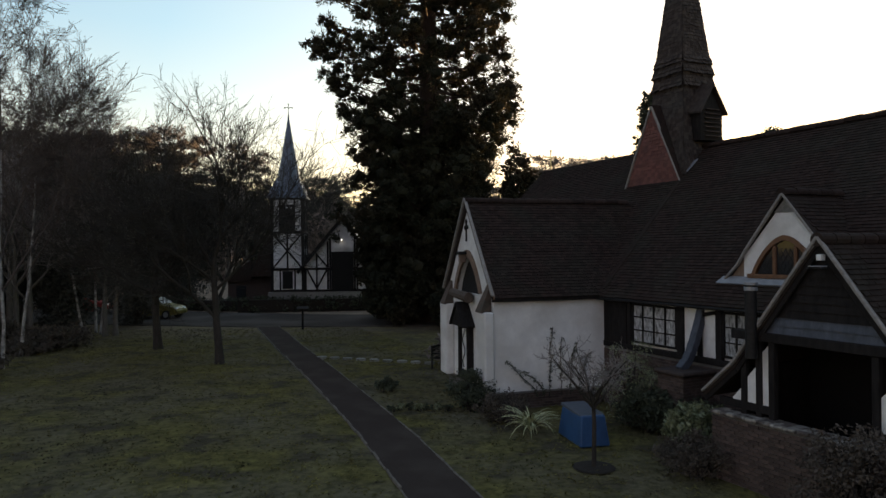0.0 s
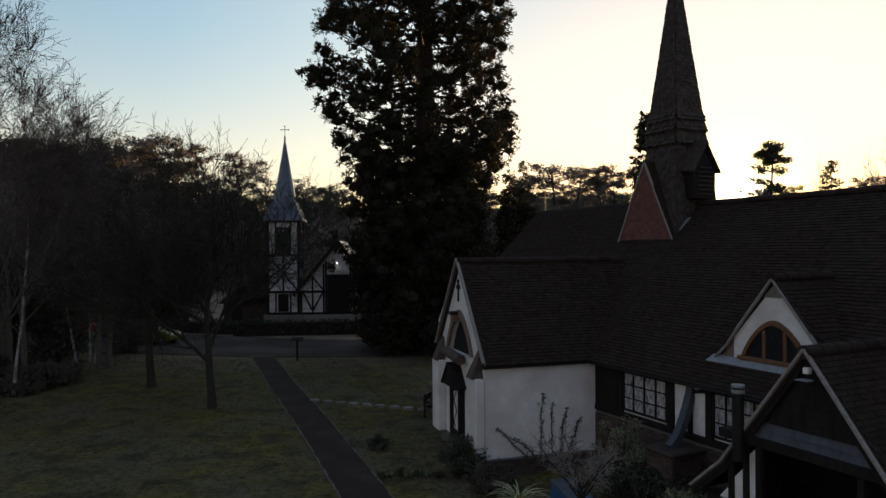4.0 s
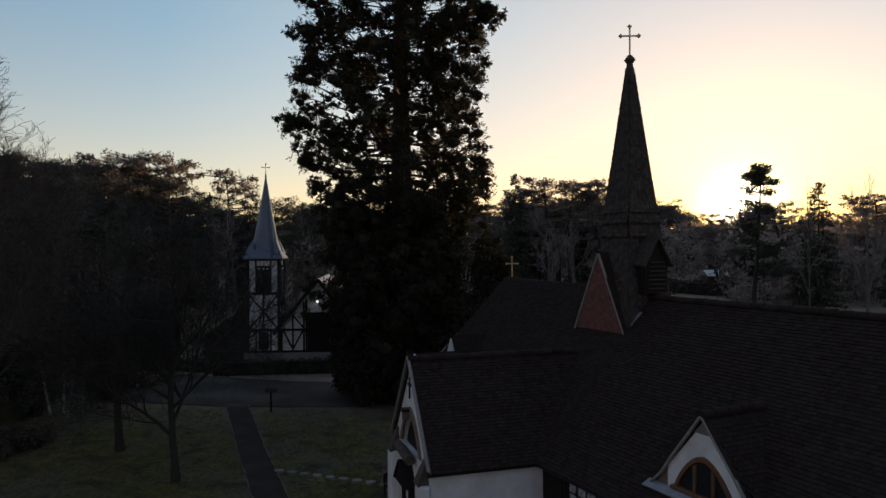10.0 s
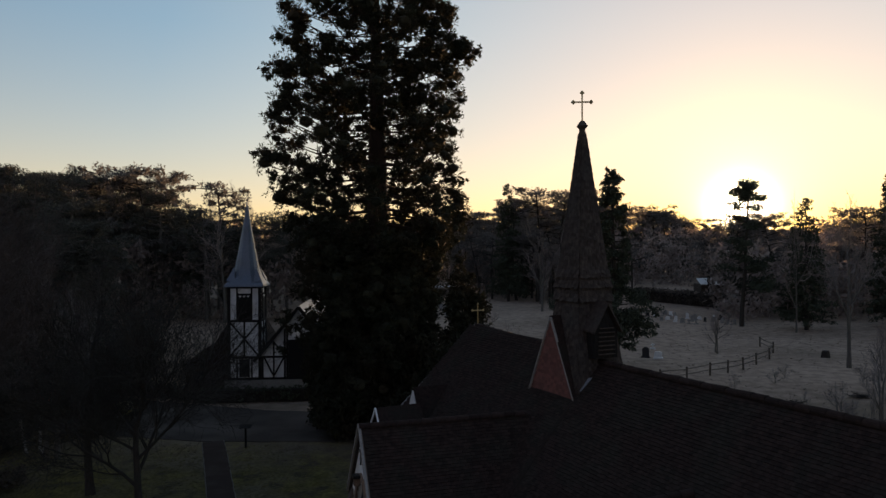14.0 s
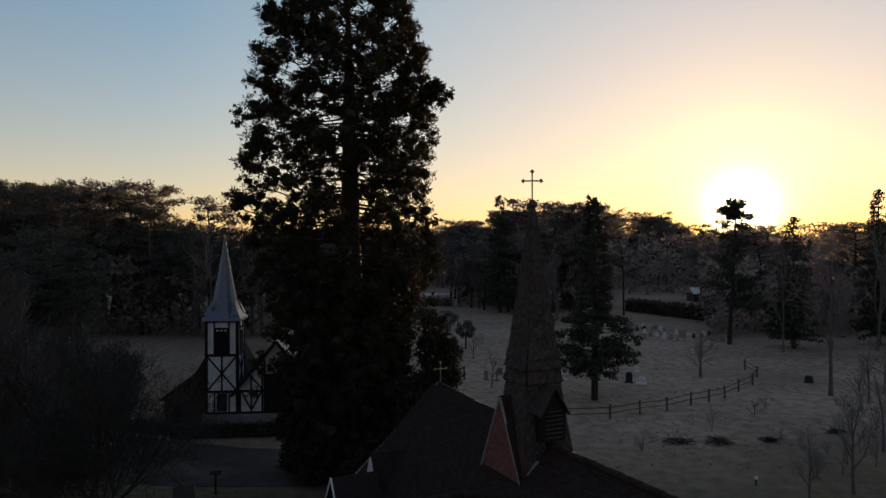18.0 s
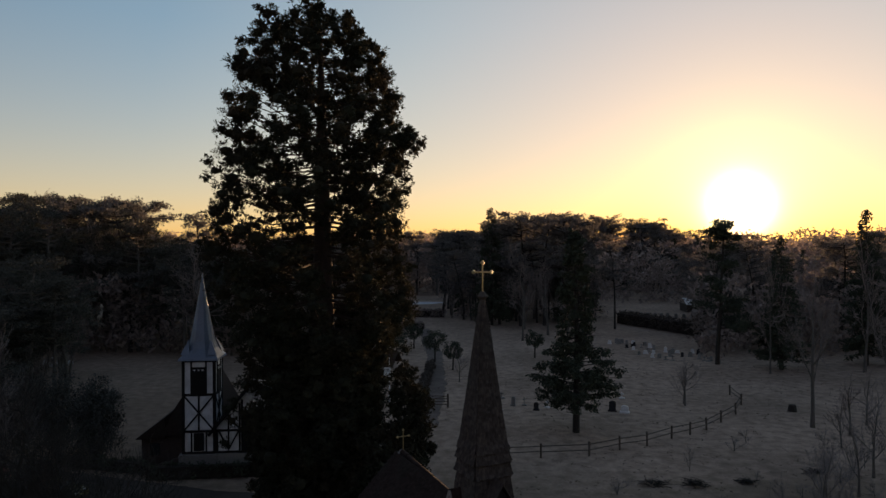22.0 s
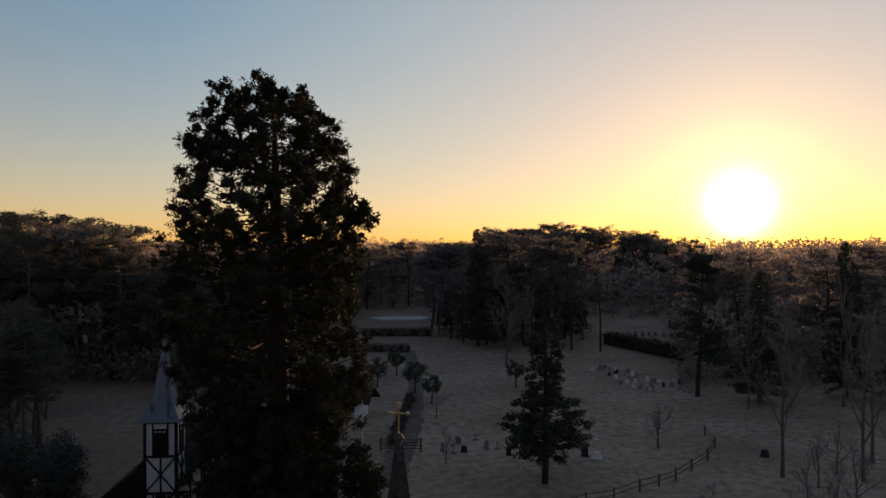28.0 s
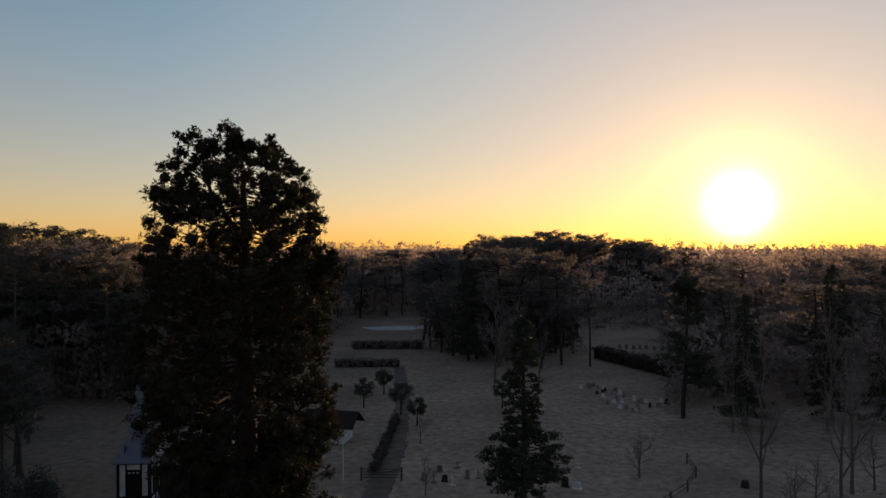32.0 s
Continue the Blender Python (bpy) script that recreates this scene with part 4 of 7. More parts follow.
for s in (-1, 1):
    slab("dormer_foot", [(DMX, DMY + s * 1.15, DZ0), (DMX, DMY + s * 1.15, DZ0 + 0.5), (DMX, DMY + s * DH * 0.97, DZ0)], (0.12, 0, 0), M_STONE, church)
    prev = None
    for y, z in ((DH + 0.05, DZ0 - 0.02), (1.3, DZ0 + 0.33), (0.95, DZ0 + 0.82), (0, DZ1 + 0.04)):
        if prev:
            beam("verge", (DMX - 0.08, DMY + s * prev[0], prev[1]), (DMX - 0.08, DMY + s * y, z), 0.06, 0.09, M_BARGE, church, (1, 0, 0))
            slab("dormer_roof", [(DMX - 0.1, DMY + s * prev[0], prev[1]), (DMX - 0.1, DMY + s * y, z), (-(RIDGE - z) / SL + 0.1, DMY + s * y, z), (-(RIDGE - prev[1]) / SL + 0.1, DMY + s * prev[0], prev[1])], (0, 0, 0.05), M_UNDER, church)
        prev = (y, z)
    es = np.array([0, -s * 0.95, DZ1 - DZ0 - 0.82])
    L = np.linalg.norm(es)
    tiled("roof_tiles", (DMX + 0.02, DMY + s * 0.97, DZ0 + 0.86), (1, 0, 0), es / L, 16, int(L / Gt), Wt, Gt, lambda c: DMX + 0.02 < c[0] < -(RIDGE - c[2]) / SL + 0.1, 21 + s)
    es = np.array([0, -s * 0.7, 0.86])
    L = np.linalg.norm(es)
    tiled("roof_tiles", (DMX + 0.02, DMY + s * 1.67, DZ0 + 0.02), (1, 0, 0), es / L, 10, int(L / Gt), Wt, Gt, lambda c: DMX + 0.02 < c[0] < -(RIDGE - c[2]) / SL + 0.1, 25 + s)
ridge_tiles((DMX - 0.12, DMY, DZ1 + 0.08), (-2.3, DMY, DZ1 + 0.08))
dormer_win = thing("window", None)
dormer_win.parent = church
arch_band(DMX - 0.05, DMY, DZ0 + 0.12, 0.81, 0.81, 0.1, 0.12, M_BROWNWOOD, "window_frame", dormer_win, "brown timber arched frame")
boxed("window_sill", (DMX - 0.1, DMX + 0.1, DMY - 1.0, DMY + 1.0, DZ0 + 0.03, DZ0 + 0.13), M_BROWNWOOD, dormer_win)
for y, h in ((-0.28, 0.68), (0.28, 0.68)):
    boxed("mullion", (DMX - 0.04, DMX + 0.05, DMY + y - 0.045, DMY + y + 0.045, DZ0 + 0.12, DZ0 + 0.12 + h), M_BROWNWOOD, dormer_win)
ap = arch_pts(DMY, DZ0 + 0.13, 0.79, 0.79)
slab("leaded_glass", [(DMX + 0.02, y, z) for y, z in ap], (0.01, 0, 0), M_GLASS, dormer_win)
bm = bmesh.new()
for k in range(-9, 10):
    for s in (-1, 1):
        y0 = DMY + k * 0.13
        p, q = Vector((DMX + 0.015, y0, DZ0 + 0.13)), Vector((DMX + 0.015, y0 + s * 0.42, DZ0 + 0.75))
        if abs(p.y - DMY) < 0.75:
            f = 1.0
            while f > 0.1 and abs(p.y + (q.y - p.y) * f - DMY) > 0.78 - 0.62 * (f ** 1.5):
                f -= 0.05
            if f > 0.15:
                cyl(bm, p, p + (q - p) * f, 0.006, n=4)
part("lead_came", bm, M_IRON, dormer_win)
slab("lead_apron", [(DMX - 0.2, DMY + 1.85, DZ0 - 0.14), (DMX - 0.02, DMY + 1.75, DZ0 + 0.03), (DMX - 0.02, DMY - 1.7, DZ0 + 0.03), (DMX - 0.2, DMY - 1.75, DZ0 - 0.14)], (-0.02, 0, 0.03), M_LEAD, church)

# ---- lean-to entrance with boarded gable, beside the nave ----
shed = thing("entrance_shelter", CH, "open timber shelter with tiled gable roof on brick wall", "shelter")
SX, SY, SZ, SHW = -7.1, -10.2, 4.82, 2.2
SE = 2.35     # height where the roof kicks out
for s in (-1, 1):
    foot = (SY + s * 1.85, SE)
    toe = (SY + s * 2.65, SE - 0.72)
    for (ya, za), (yb, zb) in (((SY, SZ), foot), (foot, toe)):
        bm = bmesh.new()
        prism(bm, [(SX - 0.05, ya, za), (-4.9, ya, za), (-4.9, yb, zb), (SX - 0.05, yb, zb)], (0, 0, -0.08))
        part("roof", bm, M_UNDER, shed)
        es = np.array([0, ya - yb, za - zb])
        L = np.linalg.norm(es)
        V, F = tile_field((SX + 0.0, yb, zb), (1, 0, 0), es / L, int(2.2 / 0.17), int(L / 0.11), 0.17, 0.11, np.random.default_rng(31), lambda c: c[0] > SX + 0.06)
        if s < 0 or za < SZ - 1:
            me_ob = raw("roof_tiles", V, F, M_TILE, shed)
            tagged(me_ob, kind="stuff")
        else:
            # the slope the camera rises past: every tile on its own
            T = V.reshape(-1, 6, 3)
            for tl in T:
                c = tl.mean(0)
                ob = raw("roof_tile", tl - c, [(0, 1, 2, 3), (3, 2, 4, 5), (0, 3, 5), (1, 4, 2)], M_TILE_P, shed)
                ob.location = c
        beam("verge", (SX - 0.08, yb, zb + 0.05), (SX - 0.08, ya, za + 0.05), 0.06, 0.08, M_BARGE, shed, (1, 0, 0))
        beam("bargeboard", (SX, yb, zb - 0.1), (SX, ya, za - 0.1), 0.16, 0.05, M_OAK, shed, (1, 0, 0))
for k in range(6):
    bm = bmesh.new()
    cyl(bm, (SX - 0.1 + k * 0.4, SY, SZ), (SX + 0.29 + k * 0.4, SY, SZ), 0.125, 0.115, 12)
    part("ridge_tile", bm, M_TILE_P, shed)
# boards of the gable; skylight on the lowest ones is put into their colour
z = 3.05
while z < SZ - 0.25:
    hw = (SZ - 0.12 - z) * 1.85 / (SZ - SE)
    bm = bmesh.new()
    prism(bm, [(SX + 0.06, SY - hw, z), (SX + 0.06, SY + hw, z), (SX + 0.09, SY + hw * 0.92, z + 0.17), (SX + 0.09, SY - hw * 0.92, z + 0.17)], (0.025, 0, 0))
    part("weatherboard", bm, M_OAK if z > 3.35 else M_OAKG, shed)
    z += 0.155
beam("tie_beam", (SX + 0.06, SY - 1.95, 2.96), (SX + 0.06, SY + 1.95, 2.96), 0.18, 0.16, M_OAK, shed, (1, 0, 0))
for y, z1 in ((SY + 1.69, 2.5), (SY + 1.34, 2.9), (SY + 1.05, 2.9), (SY - 0.93, 2.9)):
    beam("post", (SX + 0.08, y, 1.35), (SX + 0.08, y, z1), 0.13, 0.13, M_OAK, shed, (1, 0, 0))
for a, b, z1 in ((SY + 1.76, SY + 1.98, 1.9), (SY + 1.42, SY + 1.62, 2.35), (SY + 1.12, SY + 1.27, 2.82), (SY - 1.5, SY - 1.0, 2.75)):
    slab("plaster_panel", [(SX + 0.06, a, 1.62), (SX + 0.06, b, 1.62), (SX + 0.06, b, z1 - (b - a) * 1.1), (SX + 0.06, a, z1)], (0.05, 0, 0), M_PANEL, shed)
beam("sill_beam", (SX + 0.08, SY + 1.0, 1.55), (SX + 0.08, SY + 2.3, 1.55), 0.16, 0.12, M_OAK, shed, (1, 0, 0))
# inner wall coloured near-black for the shelter's dim inside
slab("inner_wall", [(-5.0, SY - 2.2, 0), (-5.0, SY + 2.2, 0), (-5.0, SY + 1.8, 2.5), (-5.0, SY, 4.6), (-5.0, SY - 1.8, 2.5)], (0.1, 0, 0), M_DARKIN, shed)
for s in (-1, 1):
    slab("side_wall", [(SX + 0.3, SY + s * 1.75, 0), (-4.7, SY + s * 1.75, 0), (-4.7, SY + s * 1.75, 2.3), (SX + 0.3, SY + s * 1.75, 2.3)], (0, s * 0.1, 0), M_OAK, shed)

garden_wall = thing("brick_wall", CH, "low dark brick wall with tile coping", "wall")
boxed("wall_core", (SX - 0.18, SX + 0.14, SY - 2.6, SY + 2.28, -0.2, 1.32), M_MORTAR, garden_wall)
brick_face(garden_wall, (SX - 0.19, SY + 2.29, 0), (0, -1, 0), 3.75, 1.32, 41, stuff=False, limit=300)
brick_face(garden_wall, (SX + 0.15, SY + 2.29, 0), (-1, 0, 0), 0.33, 1.32, 42)
for k in range(17):
    boxed("coping_tile", (SX - 0.26, SX + 0.2, SY + 2.3 - 0.28 * (k + 1), SY + 2.3 - 0.28 * k - 0.012, 1.32, 1.39), M_COPING, garden_wall, bevel=0.02, m=Matrix.Translation((0, 0, rng.uniform(-0.006, 0.012))))

flue = thing("flue_pipe", CH, "dark metal flue pipe with a pale rain cap", "flue")
bm = bmesh.new()
cyl(bm, (-7.25, -8.85, 2.55), (-7.25, -8.85, 3.95), 0.11, n=16)
part("pipe", bm, M_IRON, flue, smooth=False)
bm = bmesh.new()
cyl(bm, (-7.25, -8.85, 3.86), (-7.25, -8.85, 3.93), 0.125, n=16)
cyl(bm, (-7.25, -8.85, 3.97), (-7.25, -8.85, 4.02), 0.125, n=16)
part("rain_cap", bm, M_LEAD, flue)
flood = thing("flood_light", CH, "small white floodlight under the gable peak", "light")
boxed("lamp_box", (SX - 0.3, SX - 0.1, SY - 0.22, SY + 0.05, 4.3, 4.34), M_IRON, flood, m=None)
boxed("lamp_face", (SX - 0.31, SX - 0.09, SY - 0.2, SY + 0.03, 4.345, 4.36), M_LEAD, flood)
boxed("sensor", (SX - 0.16, SX - 0.02, SY - 0.12, SY - 0.02, 4.45, 4.56), M_WHITE, flood)

# gabled chapel on the far side of the porch
chapel = thing("side_chapel", CH, "small gabled side room with white gable end", "building")
for s in (-1, 1):
    slab("roof", [(-5.6, 6.5, 5.5), (-3.6, 6.5, 5.5), (-3.6, 6.5 + s * 1.4, 3.6), (-5.6, 6.5 + s * 1.4, 3.6)], (0, 0, 0.1), M_TILE_P, chapel)
    beam("verge", (-5.63, 6.5 + s * 1.4, 3.62), (-5.63, 6.5, 5.58), 0.08, 0.06, M_WHITE, chapel, (1, 0, 0))
    slab("gable_roof", [(-3.7, 7.0, 6.1), (-2.0, 7.0, 6.1), (-2.6, 7.0 + s * 1.3, 3.9), (-3.7, 7.0 + s * 1.3, 3.9)], (0, 0, 0.08), M_TILE_P, chapel)
slab("gable_wall", [(-3.75, 5.9, 3.8), (-3.75, 8.1, 3.8), (-3.75, 7.0, 6.06)], (0.1, 0, 0), M_RENDER, chapel)
boxed("wall", (-5.4, -3.6, 5.3, 7.7, 0, 3.7), M_RENDER, chapel)

# ---- second chapel with its half-timbered tower ----
TW = pose(-13.35, 54.9, 0, 0, 0, 6.0)
tower = thing("tower_chapel", TW, "half-timbered chapel with square tower and blue-grey spire", "chapel")
WID = 2.62


def tower_faces():
    boxed("tower_wall", (0.03, WID - 0.03, 0.03, WID - 0.03, 0.3, 9.2), M_PANEL, tower)
    boxed("plinth", (-0.25, WID + 0.25, -0.3, WID + 0.2, -0.2, 1.45), M_GRAVE, tower)
    for face in range(4):
        T = Matrix.Translation((WID / 2, WID / 2, 0)) @ Matrix.Rotation(face * math.pi / 2, 4, "Z") @ Matrix.Translation((-WID / 2, -WID / 2, 0))

        def tb(p, q, w):
            beam("timber", T @ Vector(p), T @ Vector(q), w, 0.1, M_OAK, tower, T.to_3x3() @ Vector((0, 1, 0)))
        for x in (0.09, WID - 0.09):
            tb((x, 0, 1.45), (x, 0, 9.2), 0.2)
        for z in (1.55, 3.3, 6.3, 9.08):
            tb((0, -0.012, z), (WID, -0.012, z), 0.2)
        tb((WID / 2, -0.006, 3.4), (WID / 2, -0.006, 6.2), 0.14)
        tb((0.15, 0.004, 3.4), (WID - 0.15, 0.004, 6.2), 0.13)
        tb((WID - 0.15, 0.008, 3.4), (0.15, 0.008, 6.2), 0.13)
        for x in (0.72, WID - 0.72):
            tb((x, -0.004, 6.4), (x, -0.004, 9.0), 0.12)
            tb((x, -0.004, 1.65), (x, -0.004, 3.2), 0.12)
        # near-black box on the face paints the opening's inner shade
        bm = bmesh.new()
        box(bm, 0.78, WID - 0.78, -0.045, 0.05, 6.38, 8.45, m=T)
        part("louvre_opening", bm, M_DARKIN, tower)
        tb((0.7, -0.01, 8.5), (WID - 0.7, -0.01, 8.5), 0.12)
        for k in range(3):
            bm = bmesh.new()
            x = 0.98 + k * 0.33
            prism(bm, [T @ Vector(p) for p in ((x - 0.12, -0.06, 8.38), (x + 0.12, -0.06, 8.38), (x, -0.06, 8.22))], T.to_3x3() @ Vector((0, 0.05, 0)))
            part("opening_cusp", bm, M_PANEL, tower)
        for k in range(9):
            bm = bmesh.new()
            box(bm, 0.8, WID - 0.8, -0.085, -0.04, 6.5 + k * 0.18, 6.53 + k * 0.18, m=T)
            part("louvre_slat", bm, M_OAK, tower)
        # lower opening likewise: its shade is a near-black box
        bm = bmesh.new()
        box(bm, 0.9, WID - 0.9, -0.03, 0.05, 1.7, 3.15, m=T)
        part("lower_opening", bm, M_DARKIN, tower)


tower_faces()
bm = bmesh.new()
ringz = [(9.12, 1.6), (9.28, 1.56), (10.0, 1.16), (10.6, 0.95), (12.5, 0.6), (14.5, 0.27), (16.05, 0.03)]
prev = None
for z, h in ringz:
    ring = [bm.verts.new((WID / 2 + sx * h, WID / 2 + sy * h, z)) for sx, sy in ((-1, -1), (-0.414, -1), (0.414, -1), (1, -1), (1, -0.414), (1, 0.414), (1, 1), (0.414, 1), (-0.414, 1), (-1, 1), (-1, 0.414), (-1, -0.414))]
    if z > 9.8:      # square below, eight-sided above
        for i in (0, 3, 6, 9):
            w = ring[i]
            w.co.x = WID / 2 + (w.co.x - WID / 2) * 0.76
            w.co.y = WID / 2 + (w.co.y - WID / 2) * 0.76
    if prev:
        for i in range(12):
            bm.faces.new((prev[i], prev[(i + 1) % 12], ring[(i + 1) % 12], ring[i]))
    else:
        bm.faces.new(ring[::-1])
    prev = ring
bm.faces.new(prev)
part("spire", bm, M_SLATE, tower, "slender blue-grey slate spire")
for sx in (-1, 1):
    for sy in (-1, 1):
        cx, cy = WID / 2 + sx * 1.08, WID / 2 + sy * 1.08
        bm = bmesh.new()
        cyl(bm, (cx, cy, 9.5), (cx - sx * 0.2, cy - sy * 0.2, 10.75), 0.5, 0.02, 4)
        part("broach", bm, M_SLATE, tower)
bm = bmesh.new()
cyl(bm, (WID / 2, WID / 2, 15.9), (WID / 2, WID / 2, 16.25), 0.09, 0.04, 8)
part("finial", bm, M_LEAD, tower)
cross(tower, (0, 0, 0), 0.9, 0.6, 0.022, M_IRON, True, Matrix.Translation((WID / 2, WID / 2, 16.15)) @ turn_x)

# gabled body beside the tower
GB0, GB1, GBX, GBZ = WID, 8.6, 5.75, 7.35
bm = bmesh.new()
prism(bm, [(GB0, 0.15, 0.5), (GB1, 0.15, 0.5), (GB1, 0.15, 3.4), (GBX, 0.15, GBZ - 0.25), (GB0, 0.15, 3.4)], (0, 0.3, 0))
part("gable_wall", bm, M_PANEL, tower)
boxed("plinth", (GB0, GB1 + 0.1, -0.1, 0.6, -0.2, 1.42), M_GRAVE, tower)


def gt(p, q, w=0.17, lift=0.0):
    beam("timber", (p[0], 0.12 - lift, p[1]), (q[0], 0.12 - lift, q[1]), w, 0.1, M_OAK, tower, (0, 1, 0))


for x in (2.75, 4.55, 4.75, 6.75, 6.95, 8.5):
    zt = 3.4 + (GBZ - 3.6) * (1 - abs(x - GBX) / (GB1 - GBX))
    gt((x, 1.45), (x, zt), 0.15)
for z in (1.52, 3.3):
    gt((GB0, z), (GB1, z), 0.18, 0.01)
gt((3.65, 1.5), (3.65, 4.6), 0.13, 0.005)
gt((2.9, 3.2), (3.6, 1.8), 0.13, 0.003)
gt((4.45, 3.2), (3.7, 1.8), 0.13, 0.003)
gt((3.65, 4.5), (4.6, 3.35), 0.13, 0.003)
gt((7.8, 1.5), (7.8, 4.6), 0.13, 0.005)
gt((7.0, 3.2), (7.75, 1.8), 0.13, 0.003)
gt((8.45, 3.2), (7.85, 1.8), 0.13, 0.003)
gt((7.8, 4.5), (6.85, 3.35), 0.13, 0.003)
boxed("porch_door", (4.85, 6.65, -0.02, 0.2, 1.45, 4.7), M_DARKIN, tower)
for k in range(3):
    slab("door_cusp", [(4.9 + k * 0.6, -0.03, 5.45), (5.45 + k * 0.6, -0.03, 5.45), (5.45 + k * 0.6, -0.03, 4.75), (5.17 + k * 0.6, -0.03, 5.05), (4.9 + k * 0.6, -0.03, 4.75)], (0, 0.06, 0), M_PANEL, tower)
for s, xe in ((-1, GB0 - 0.5), (1, GB1 + 0.4)):
    slab("roof", [(GBX, -0.35, GBZ), (GBX, 14, GBZ), (xe, 14, 3.1 if s > 0 else 3.0), (xe, -0.35, 3.1 if s > 0 else 3.0)], (0, 0, 0.14), M_SLATE, tower)
    beam("bargeboard", (xe, -0.38, 3.0), (GBX, -0.38, GBZ + 0.06), 0.26, 0.07, M_OAK, tower, (0, 1, 0))
boxed("wall", (GB0, GB1, 0.4, 13.5, 0, 3.2), M_PANEL, tower)
# lower wing behind, to the west of the tower
bm = bmesh.new()
prism(bm, [(-2.0, 1.2, 2.7), (-1.2, 1.2, 4.6), (0.35, 1.2, 7.0), (2.4, 1.2, 3.4), (2.4, 1.2, 2.7)], (0, 10, 0))
part("roof", bm, M_TILE_P, tower, "steep dark tiled roof of the west wing")
bm = bmesh.new()
prism(bm, [(-4.3, 1.6, 2.3), (-4.1, 1.6, 2.5), (-1.9, 1.6, 4.1), (-1.9, 1.6, 2.3)], (0, 9, 0))
part("lean_to_roof", bm, M_TILE_P, tower)
boxed("wall", (-3.9, 1.9, 1.9, 10.2, 0, 2.6), M_BRICK, tower)
boxed("wing_window", (-3.2, -2.4, 1.82, 1.95, 0.9, 1.9), M_GLASS, tower)
boxed("wall_lamp", (5.6, 5.8, -0.25, -0.02, 5.6, 5.75), M_WHITE, tower)
lamp = bpy.data.materials.new("lit_lamp")
lamp.use_nodes = True
lamp.node_tree.nodes["Principled BSDF"].inputs["Emission Color"].default_value = (1, 0.95, 0.85, 1)
lamp.node_tree.nodes["Principled BSDF"].inputs["Emission Strength"].default_value = 4
bm = bmesh.new()
bmesh.ops.create_uvsphere(bm, u_segments=12, v_segments=8, radius=0.03, matrix=Matrix.Translation((5.7, -0.3, 5.62)))
part("lamp_glass", bm, lamp, tower, "small lit lamp over the door")

# ---- trees ----
def tubes(segs):
    """Tapered tubes for (p, q, r0, r1, sides)."""
    V, F = [], []
    for p, q, r0, r1, n in segs:
        d = q - p
        L = np.linalg.norm(d)
        if L < 1e-5:
            continue
        d = d / L
        s = np.cross(d, (0.3, 0.2, 0.93) if abs(d[2]) < 0.9 else (1, 0, 0))
        s /= np.linalg.norm(s)
        t = np.cross(d, s)
        k = len(V)
        for c, r in ((p, r0), (q, r1)):
            for i in range(n):
                a = 2 * math.pi * i / n
                V.append(c + (s * math.cos(a) + t * math.sin(a)) * r)
        for i in range(n):
            j = (i + 1) % n
            F.append((k + i, k + j, k + n + j, k + n + i))
    return np.array(V), F


def unit(w):
    return w / max(1e-9, np.linalg.norm(w))


def grow(r, p, d, L, rad, level, levels, out, spread, up, kink=0.18, kids=(4, 6), ratio=0.62, droop=0.0, first=0.3):
    """One limb in bent pieces, then its side branches."""
    n = 5 if level == 0 else (4 if level < 3 else 3)
    pts, dirs = [p], [d]
    for k in range(n):
        d = unit(d + r.normal(0, kink, 3) + np.array([0, 0, up - droop * level]) * 0.25)
        p = p + d * (L / n)
        pts.append(p), dirs.append(d)
    tip = 0.55 if level < levels - 1 else 0.35
    sides = 8 if level == 0 else (6 if level == 1 else (4 if level == 2 else 3))
    rr = [rad * (1 - (1 - tip) * k / n) for k in range(n + 1)]
    for k in range(n):
        out.append((pts[k], pts[k + 1], rr[k] * (1.25 if level == 0 and k == 0 else 1), rr[k + 1], sides, level))
    if level >= levels:
        return
    m = r.integers(kids[0], kids[1] + 1)
    for i in range(m):
        s = first + (1 - first) * (i + r.uniform(0.2, 0.9)) / m if level == 0 else 0.2 + 0.8 * (i + r.uniform(0.1, 0.9)) / m
        s = min(s, 0.999)
        k = int(s * n)
        q = pts[k] + (pts[k + 1] - pts[k]) * (s * n - k)
        ax = unit(np.cross(dirs[k], r.normal(0, 1, 3)))
        ang = radians(r.uniform(spread * 0.6, spread * 1.25))
        nd = unit(dirs[k] * math.cos(ang) + ax * math.sin(ang))
        grow(r, q, nd, L * ratio * r.uniform(0.7, 1.15) * (1.15 - 0.4 * s), rr[k] * r.uniform(0.45, 0.65), level + 1, levels, out, spread, up, max(0.13, kink * 1.15), kids, ratio, droop, first)
    # the leader goes on
    if level < levels:
        grow(r, pts[-1], dirs[-1], L * ratio * 0.9, rr[-1], level + 1, levels, out, spread, up, max(0.13, kink * 1.15), kids, ratio, droop, first)


